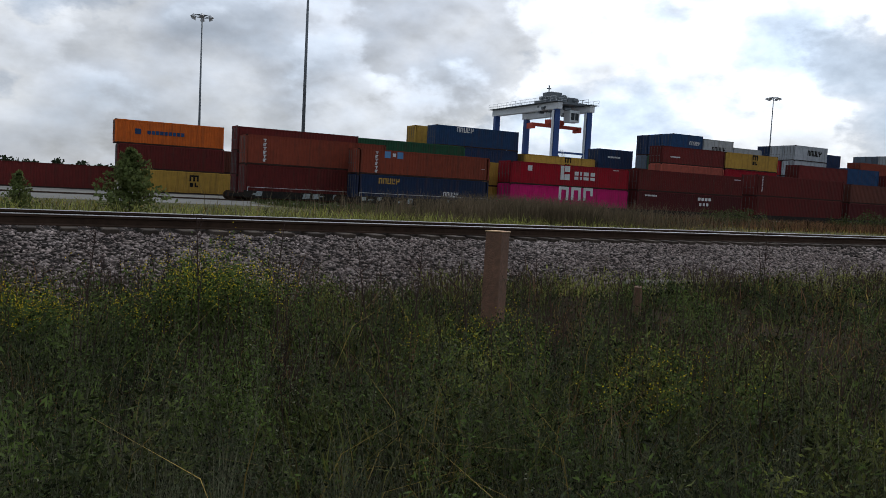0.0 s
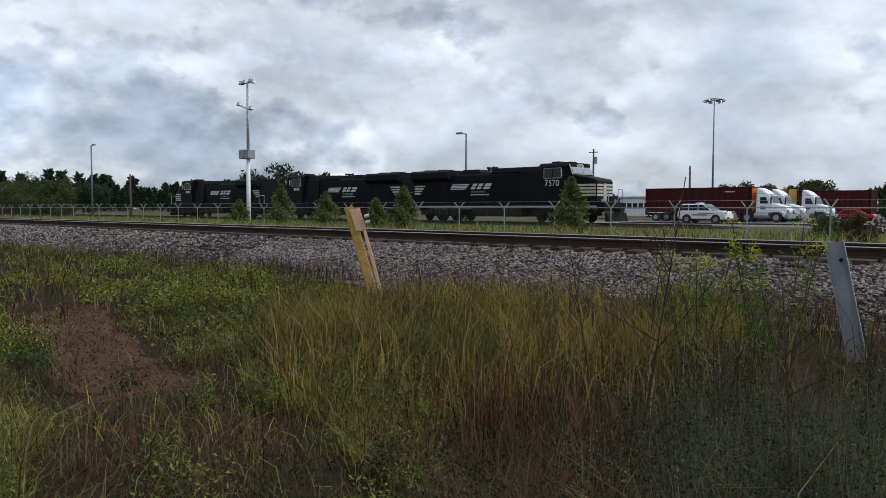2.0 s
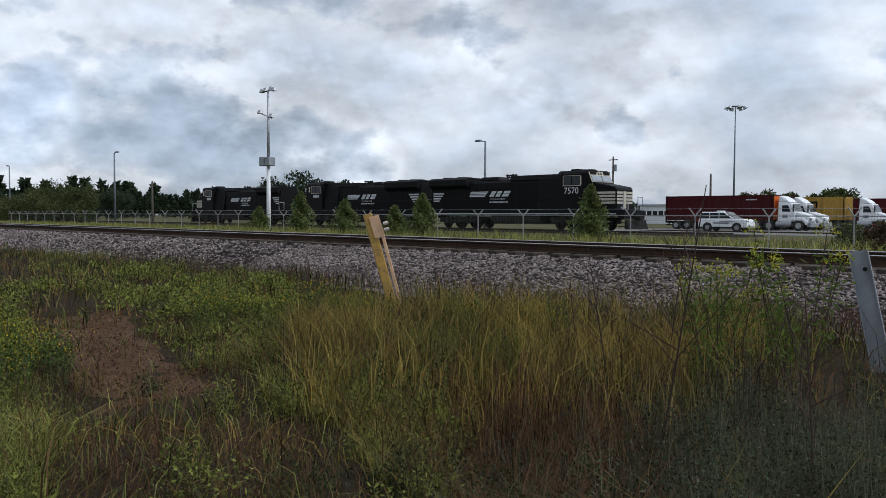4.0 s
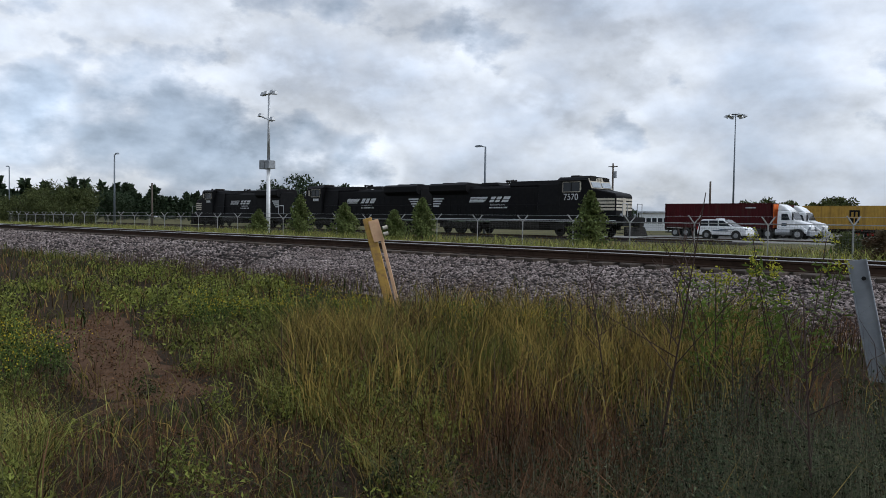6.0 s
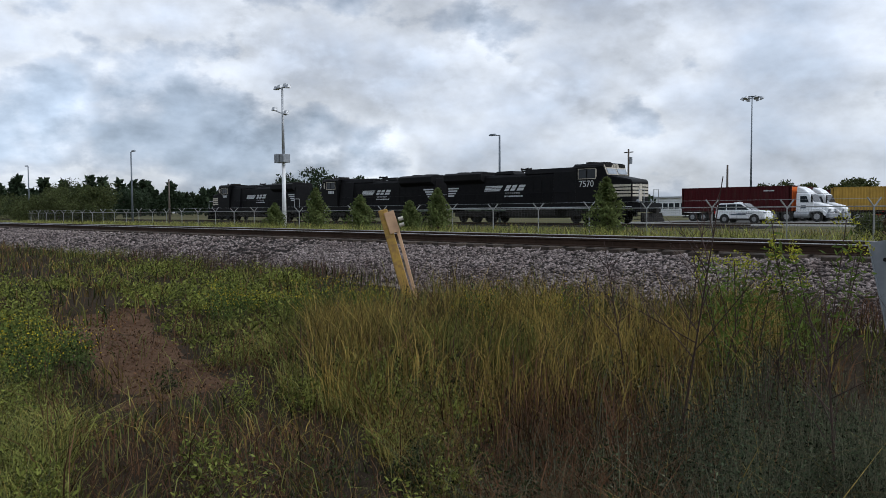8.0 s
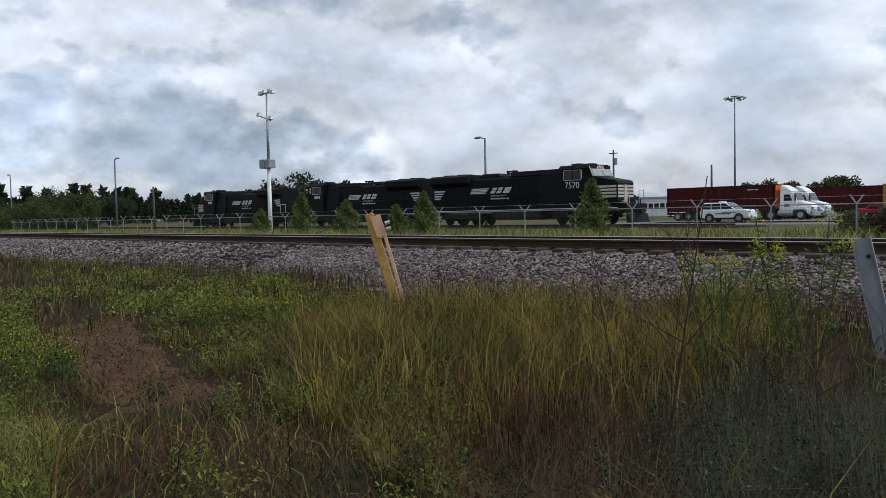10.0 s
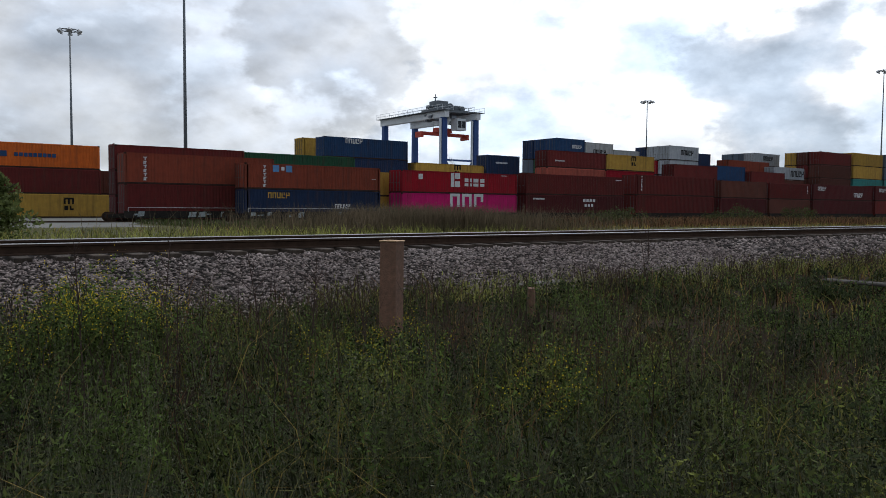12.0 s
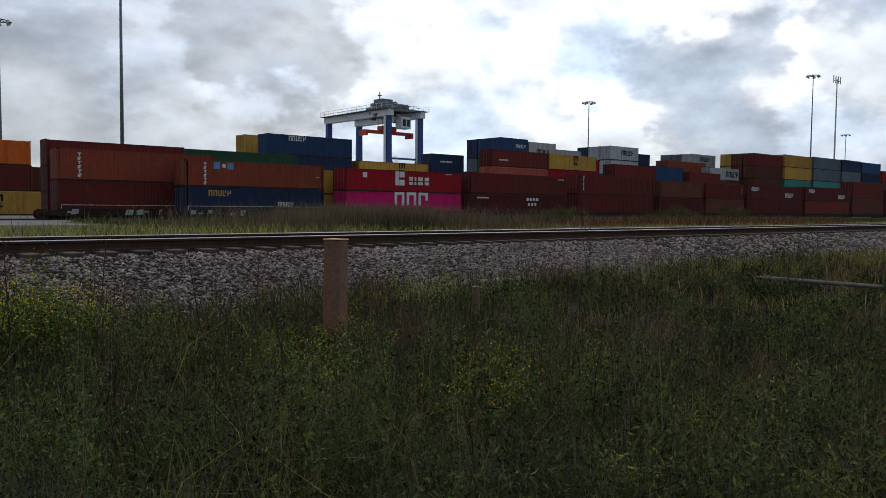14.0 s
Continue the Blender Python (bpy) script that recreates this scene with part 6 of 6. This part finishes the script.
def flower_patch(turn0, turn1, r0, r1, n, h0, h1, label):
    x, y = fan(max(2, n // 14), turn0, turn1, r0, r1, 9.9, h1)
    x, y = np.repeat(x, 14) + RNG.normal(0, 0.24, 14 * len(x)), np.repeat(y, 14) + RNG.normal(0, 0.2, 14 * len(y))
    lv, st, tips = weeds(x, y, h0, h1, 0.22, 16, 0.014, 6)
    stuff("flowering_weeds", join(lv, st), "weed_light", label, "weeds")
    m = 6
    tips = tips[RNG.uniform(0, 1, len(tips)) < 0.6]
    c = tips[:, None] + RNG.normal(0, 1, (len(tips), m, 3)) * np.array([0.045, 0.045, 0.03])
    stuff("yellow_flowers", flakes(c.reshape(-1, 3), 0.010, 1.2), "petal", "small yellow flower heads on green weeds", "flowers")


flower_patch(50, 62, 9.5, 12.5, 120, 0.35, 0.65, "yellow-flowering green weeds near the leaning post")
flower_patch(64, 75, 7, 11, 130, 0.35, 0.7, "yellow-flowering green weeds beside the dirt path")
flower_patch(-14, 10, 6.3, 8.6, 190, 0.45, 0.8, "yellow-flowering green weeds by the grey posts")
flower_patch(-1, 7, 6.7, 7.9, 112, 0.55, 0.88, "tall yellow-flowering green weeds by the grey posts")
flower_patch(-15, -11, 6.7, 7.9, 56, 0.55, 0.85, "tall yellow-flowering green weeds")
mounds(12, -2, 7, 6.5, 7.8, 0.28, 0.42, 0.5, 0.72, 420, 0.017, "weed_light", "bright green flowering weeds", 2.6)
mounds(7, -15, -11, 6.5, 7.8, 0.25, 0.4, 0.45, 0.68, 420, 0.017, "weed_light", "bright green flowering weeds", 2.6)
mounds(5, 13.5, 17, 6.9, 7.6, 0.2, 0.3, 0.25, 0.42, 380, 0.012, "weed_dark", "dark weeds at the foot of a steel post")
flower_patch(-34, -14, 6.5, 8.6, 60, 0.4, 0.7, "scattered yellow-flowering weeds")
flower_patch(-62, -36, 4.6, 8.0, 45, 0.3, 0.55, "scattered yellow-flowering weeds")
flower_patch(-40, -36, 2.7, 3.1, 6, 0.25, 0.4, "low yellow-flowering weeds near the standpoint")
flower_patch(36, 46, 8.5, 11, 25, 0.4, 0.7, "few yellow-flowering weeds in dry grass")


def goldenrod():
    rng = np.random.default_rng(5)
    for (x, y, h, n) in ((-2.75, 5.9, 1.16, 11), (-2.2, 6.1, 1.33, 8)):
        g = thing("goldenrod", pose(x, y, lie(x, y)), "tall goldenrod with yellow plumes and green leaves", "plant", "goldenrods")
        lf, pl = [], []
        for i in range(n):
            a, hh = rng.uniform(0, 6.28), h * rng.uniform(0.8, 1.02)
            bx, by = rng.normal(0, 0.1, 2)
            tx, ty = bx + 0.28 * math.cos(a), by + 0.28 * math.sin(a)
            part("stem", Shape().rod((bx, by, 0), (tx, ty, hh), 0.006, 0.003, n=5), M["stalk"], g)
            k = rng.uniform(0.25, 0.97, 80)
            lf.append(np.stack([bx + (tx - bx) * k + rng.normal(0, 0.045, 80), by + (ty - by) * k + rng.normal(0, 0.045, 80), hh * k], -1))
            q = rng.uniform(0, 1, 70)
            s = rng.uniform(-1, 1, 70) * 0.12
            pl.append(np.stack([tx + s * math.cos(a + 1.5) + rng.normal(0, 0.012, 70), ty + s * math.sin(a + 1.5) + rng.normal(0, 0.012, 70), hh - 0.03 + 0.12 * (1 - np.abs(s) / 0.12) * q], -1))
        v, t = flakes(np.concatenate(lf), 0.016, 4.2)
        part("leaves", fast_mesh("leaves", v, t, M["goldenrod_leaf"]), None, g)
        v, t = flakes(np.concatenate(pl), 0.013, 1.2)
        tagged(part("plume", fast_mesh("plume", v, t, M["goldenrod_bloom"]), None, g, "yellow-green flower plumes"), kind="stuff")


goldenrod()


def bare_stem(x, y, h, turn, label):
    g = thing("dead_weed", pose(x, y, lie(x, y), 0, 0, turn), label, "plant", "bare dead stems")
    s = Shape()
    rng = random.Random(int(x * 97 + y * 31))
    p, q = Vector((0, 0, 0)), None
    top = Vector((0.16 * h, 0, h))
    s.rod(p, top, 0.008, 0.003, n=6)
    for k in range(9):
        f = rng.uniform(0.35, 0.98)
        b = top * f
        d = Vector((rng.uniform(-1, 1), rng.uniform(-0.6, 0.6), rng.uniform(0.5, 1.1))) * (0.36 * h * (1.15 - f))
        s.rod(b, b + d, 0.004, 0.0018, n=5)
        e = b + d * 0.6
        s.rod(e, e + Vector((rng.uniform(-0.1, 0.1), rng.uniform(-0.1, 0.1), 0.09)) * h, 0.0025, 0.0012, n=4)
    part("branching_stem", s, M["stalk"], g)


for k, (x, y, h) in enumerate(((-2.45, 4.4, 1.85), (-3.3, 6.0, 1.5), (-1.3, 3.9, 1.25), (-3.5, 5.5, 1.3), (-4.6, 6.6, 0.95), (-1.1, 4.6, 1.2), (3.2, 6.4, 1.1), (3.6, 6.0, 1.0), (2.7, 6.2, 1.05), (1.3, 6.6, 1.2), (0.4, 7.2, 1.1), (4.9, 5.6, 0.9), (-0.4, 7.4, 1.2), (9.6, 7.6, 1.3), (9.9, 7.9, 1.25), (2.2, 7.6, 1.1))):
    bare_stem(x, y, h, k * 67 % 360, "bare branching dead weed stem")


# dirt path
def dirt_path():
    s = Shape()
    pts = []
    for (ax, ay), (bx, by) in zip(PATH_LINE, PATH_LINE[1:]):
        pts += [(ax + (bx - ax) * k / 6, ay + (by - ay) * k / 6) for k in range(6)]
    pts = pts[:16]
    vs, fs, n = [], [], 7
    for i, (x, y) in enumerate(pts):
        half = 0.66 + 0.14 * math.sin(i * 1.9) + 0.1 * math.sin(i * 4.3)
        if i in (0, len(pts) - 1):
            half *= 0.4
        for k in range(n):
            d = (k / (n - 1) * 2 - 1) * half
            px, py = x + 0.27 * d, y + 0.96 * d
            vs.append((px, py, lie(px, py) + (-0.02 if k in (0, n - 1) or i in (0, len(pts) - 1) else 0.012)))
    for i in range(len(pts) - 1):
        for k in range(n - 1):
            a = i * n + k
            fs.append((a, a + 1, a + n + 1, a + n))
    s.add(vs, fs)
    lone("dirt_path", s, M["red_soil"], "bare reddish dirt of a trodden path", "path", kind="structure", smooth=True)
    # clods and dead leaves on it
    k = RNG.uniform(0, 1, 2600)
    i = RNG.integers(0, len(pts) - 1, 2600)
    p, q = np.array(pts)[i], np.array(pts)[i + 1]
    c = p + (q - p) * k[:, None] + RNG.normal(0, 0.36, (2600, 1)) * np.array([0.27, 0.96])
    z = ground_z(c[:, 0], c[:, 1]) + 0.03
    stuff("dead_leaves", flakes(np.column_stack([c, z]), 0.016, 2.2), "grass_rust", "dead leaves and clods on the dirt path", "litter")


dirt_path()


# ---------------------------------------------------------------- strip beyond the track
def far_strip():
    n = 28000
    x, y = RNG.uniform(-110, 95, n), RNG.uniform(16.2, 45, n)
    stuff("strip_grass", blades(x, y, 0.12, 0.42, 0.012, 0.7), "grass_green", "rough grass beyond the track", "grass")
    x, y = thinned(RNG.uniform(-110, 95, n), RNG.uniform(16.2, 45, n), 0.25, 1.0, 0.15)
    stuff("strip_grass", blades(x, y, 0.15, 0.5, 0.012, 0.6), "grass_tan", "dry tan grass beyond the track", "grass")
    x, y = thinned(RNG.uniform(-100, 20, 30000), RNG.uniform(18, 29, 30000), 0.3, 5.0, 0.3)
    stuff("strip_grass", blades(x, y, 0.4, 0.85, 0.014, 0.6), "grass_pale", "tall pale grass before the fence", "grass")
    n = 20000
    x, y = np.concatenate([RNG.normal(25.6, 2.2, n // 2), RNG.normal(27, 6, n // 3)]), RNG.uniform(33, 42, n // 2 + n // 3)
    stuff("russet_scrub", blades(x, y, 0.4, 1.9, 0.014, 0.5), "scrub", "reddish-brown scrub before the container train", "scrub")
    x, y = thinned(RNG.uniform(16, 140, 40000), RNG.uniform(42, 63, 40000), 0.15, 2.0, 0.3)
    stuff("strip_grass", blades(x, y, 0.15, 0.62, 0.03, 0.9), "shrub", "rough grass before the container train", "grass")
    x, y = thinned(RNG.uniform(30, 95, 26000), RNG.uniform(36, 52, 26000), 0.25, 3.0)
    stuff("russet_scrub", blades(x, y, 0.4, 1.1, 0.02, 0.6), "grass_rust", "russet and olive scrub before the container train", "scrub")


far_strip()


# ---------------------------------------------------------------- trees and shrubs
def crown(n, shape, size, mat, rng):
    c = shape(n, rng)
    v, t = flakes(c, size, 1.7)
    return fast_mesh("crown", v, t, M[mat])


def conifer_points(h, w):
    def f(n, rng):
        k = rng.uniform(0.06, 1.0, n) ** 0.85
        whorl = np.round(k * 9) / 9 + rng.normal(0, 0.02, n)
        a = np.round(rng.uniform(0, 1, n) * 7) / 7 * 6.28 + whorl * 5 + rng.normal(0, 0.28, n)
        r = 1.15 * w * np.clip(1.03 - whorl, 0.02, 1) ** 0.8 * rng.uniform(0.1, 1, n) ** 0.6 * (0.8 + 0.35 * np.sin(a * 3 + whorl * 11))
        return np.stack([r * np.cos(a), r * np.sin(a), h * np.clip(whorl, 0.03, 1.0) + r * 0.35], -1)
    return f


def broad_points(h, w, clumps=14):
    def f(n, rng):
        cc = np.stack([rng.normal(0, w * 0.45, clumps), rng.normal(0, w * 0.45, clumps), rng.uniform(0.16, 0.86, clumps) * h], -1)
        rr = rng.uniform(0.22, 0.42, clumps) * w
        i = rng.integers(0, clumps, n)
        d = rng.normal(size=(n, 3))
        d /= np.linalg.norm(d, axis=1)[:, None]
        p = cc[i] + d * (rr[i] * rng.uniform(0.5, 1.05, n))[:, None]
        p[:, 2] = np.clip(p[:, 2], 0.05, None)
        return p
    return f


def tree(x, y, h, w, style, mat, leaves, size, label, group="", name="tree", z=None):
    rng = np.random.default_rng(int(abs(x) * 131 + y * 17) + 1)
    g = thing(name, pose(x, y, (lie(x, y) if z is None else z) - 0.03), label, name.replace("_", " "), group)
    tr = Shape().rod((0, 0, 0), (0.02 * h, 0, h * 0.85), 0.03 * h ** 0.8, 0.006 * h, n=7)
    for k in range(6):
        f, a = 0.25 + 0.1 * k, k * 2.4
        tr.rod((0.02 * h * f, 0, h * f), (0.5 * w * math.cos(a), 0.5 * w * math.sin(a), h * (f + 0.15)), 0.012 * h ** 0.8, 0.004 * h, n=5)
    part("trunk", tr, M["bark"], g)
    pts = conifer_points(h, w) if style == "conifer" else broad_points(h, w)
    part("crown", crown(leaves, pts, size, mat, rng), None, g)


P = "young pines along the fence"
for x, y, h, w in ((-41.4, 28.5, 2.8, 1.05), (-36.9, 28.6, 2.25, 1.05), (-46.2, 28.4, 1.85, 0.8), (-30.0, 28.5, 2.5, 0.9), (-32.5, 28.7, 1.8, 0.8), (-19.15, 28.3, 2.65, 0.95)
    ):
    tree(x, y, h, w, "conifer", "pine", 4200, 0.085, "young bushy pine by the track-side fence", P, "pine_tree")
tree(-7.0, 26.0, 1.25, 0.75, "broad", "russet", 1800, 0.07, "low russet shrub beyond the track", "", "shrub")
tree(2.85, 26.0, 2.25, 1.15, "conifer", "pine", 4200, 0.075, "bushy young pine with bare twigs beside the orange pile", P, "pine_tree")
tree(-0.22, 26.0, 1.35, 0.55, "conifer", "pine", 1200, 0.06, "small young pine beyond the track", P, "pine_tree")

for k, (x, y, h, w) in enumerate(((50, 45, 1.3, 1.6), (54, 46, 1.5, 1.8), (66, 45, 1.2, 1.6), (73, 46, 1.6, 2.0), (88, 48, 1.7, 2.2), (-12, 40, 0.9, 1.2))):
    tree(x, y, h, w, "broad", "shrub", 1500, 0.09, "low olive shrub in the rough grass", "low shrubs by the train", "shrub")
for k, (x, y, h, w) in enumerate(((-133, 48, 5.6, 4.2), (-143, 50, 6.4, 5.4), (-153, 49, 6.2, 5.6), (-166, 52, 6.6, 6.0), (-182, 52, 5.4, 6.5), (-205, 54, 5.2, 7.0), (-138, 43, 4.0, 4.0), (-150, 44, 4.2, 4.6), (-128, 44, 2.6, 2.6))):
    tree(x, y, h, w, "broad", "shrub", 9000, 0.15, "dense olive thicket shrub by the yard road", "thicket shrubs", "shrub")
for x, y, h, w in ((-262, 108, 8.8, 6.0), (-272, 108, 9.6, 6.5), (-281, 106, 8.6, 6.0), (-215, 84, 7.6, 5.0), (-224, 82, 8.2, 5.5)):
    tree(x, y, h, w, "broad", "far_tree", 4200, 0.3, "dark broad tree beside the pines", "trees behind the yard", "tree", YARD)
for x, y, h, w in ((-133, 92, 10.2, 6.0), (-143, 92, 9.0, 5.5), (-124, 94, 8.2, 4.5), (-128, 95, 8.8, 5.0), (-150, 94, 7.6, 4.5)):
    tree(x, y, h, w, "broad", "far_tree", 4200, 0.35, "dark broad tree behind the locomotives", "trees behind the yard", "tree", YARD)
for x, y, h, w in ((-58.5, 131.5, 5.2, 3.6), (-54.0, 133, 5.7, 3.8), (-50.5, 131, 5.0, 3.2), (-43.8, 132, 6.3, 3.4), (-31.5, 133, 5.4, 2.8), (-21.0, 150, 5.0, 3.0), (-90, 135, 5.0, 4.0)):
    tree(x, y, h, w, "broad", "shrub", 5200, 0.26, "green tree beyond the lorries", "trees behind the yard", "tree", YARD)


def far_woods(name, x0, x1, y0, y1, n, h0, h1, style, label):
    """A far wood: many crowns joined."""
    rng = np.random.default_rng(int(abs(x0)) + n)
    sets = []
    for i in range(n):
        x, y, h = rng.uniform(x0, x1), rng.uniform(y0, y1), rng.uniform(h0, h1)
        pts = (conifer_points(h, h * 0.28) if style == "conifer" else broad_points(h, h * 0.5, 9))(300, rng)
        sets.append(flakes(pts + np.array([x, y, YARD]), h * 0.1, 1.6))
    stuff(name, join(*sets), "far_tree", label, "woods")


far_woods("far_pines", -360, -236, 128, 160, 90, 6.6, 9.8, "conifer", "dark pines far behind the thicket")
far_woods("far_pines", -720, -380, 105, 200, 110, 12, 19, "conifer", "dark pines far along the line")
far_woods("far_wood", -330, 130, 395, 430, 100, 6.5, 10.5, "broad", "dark wooded horizon beyond the yard")
far_woods("far_wood", -900, -300, 420, 520, 80, 10, 17, "broad", "dark wooded horizon beyond the yard")


def ridge():
    s = Shape()
    xs = [-1900 + i * 60 for i in range(64)]
    vs, fs = [], []
    for i, x in enumerate(xs):
        h = 26 + 7 * math.sin(i * 0.37) + 4 * math.sin(i * 1.1)
        vs += [(x, 1500, -2), (x, 1560, h * 0.8), (x, 1700, h), (x, 1900, -2)]
    for i in range(len(xs) - 1):
        for k in range(3):
            a = i * 4 + k
            fs.append((a, a + 4, a + 5, a + 1))
    lone("backdrop", s.add(vs, fs), M["far_tree"], "low wooded ridge on the horizon", "backdrop", kind="structure", smooth=True)


ridge()


# ---------------------------------------------------------------- far side of the yard
def office():
    o = thing("yard_office", pose(-79.9, 141, YARD), "low white office building with a row of windows", "building")
    wall = part("wall", Shape().box(-3.5, 3.5, 0, 6, 0, 3.6), M["white"], o)
    part("roof", Shape().box(-3.8, 3.8, -0.3, 6.3, 3.604, 3.95), M["steel"], o)
    for k in range(5):
        part("window", Shape().box(-3.1 + k * 1.3, -2.1 + k * 1.3, -0.04, -0.003, 1.5, 2.6), M["glass"], wall)


office()
box_truck(pose(-37.0, 150, GROUND), "white box lorry parked far across the yard")
box_truck(pose(-29.2, 140, GROUND), "white box lorry parked far across the yard")
yard_tractor(pose(-31.5, 170, GROUND), M["white"], "white yard tractor far across the concrete")
yard_tractor(pose(-22.5, 150, GROUND), M["white"], "white yard tractor far across the concrete")
yard_tractor(pose(-9.6, 150, GROUND, 0, 0, -60), PAINT["navy"], "dark yard tractor by the low container")
yard_tractor(pose(-6.4, 150, GROUND, 0, 0, -60), PAINT["navy"], "dark yard tractor by the low container")
leaving = small_car(pose(-9.1, 110, GROUND), PAINT["slate"], "dark car parked far across the yard", 1.2)


# ---------------------------------------------------------------- what moves
def motions():
    # the yellow container lorry drives through the yard, away to the right, then turns off
    walk(moving, [(t, pose(x, y, GROUND, 0, 0, turn)) for t, x, y, turn in (
        (0, -39.4, 93, 0), (1.0, -38.9, 93, 0), (1.5, -38.5, 93, 0), (2.5, -37.8, 93, 0), (3.0, -36.6, 93, 0), (3.5, -35.7, 93, 0), (5.0, -32.4, 93, 0),
        (6.5, -29.4, 93, 0), (7.0, -28.7, 93.1, 4), (8.2, -26.2, 94.6, 26), (9.4, -24.0, 98.0, 50), (10.5, -21.0, 103, 66), (11.0, -20.3, 104.6, 66), (14.0, -16.6, 112.9, 66)
    )])
    # a dark car rolls off behind the low container
    walk(leaving, [(t, pose(x, 110, GROUND)) for t, x in ((0, -9.8), (1.2, -9.0), (3.5, -5.0), (6.0, 1.5), (8.0, 3.0), (14.0, 3.0))])


motions()
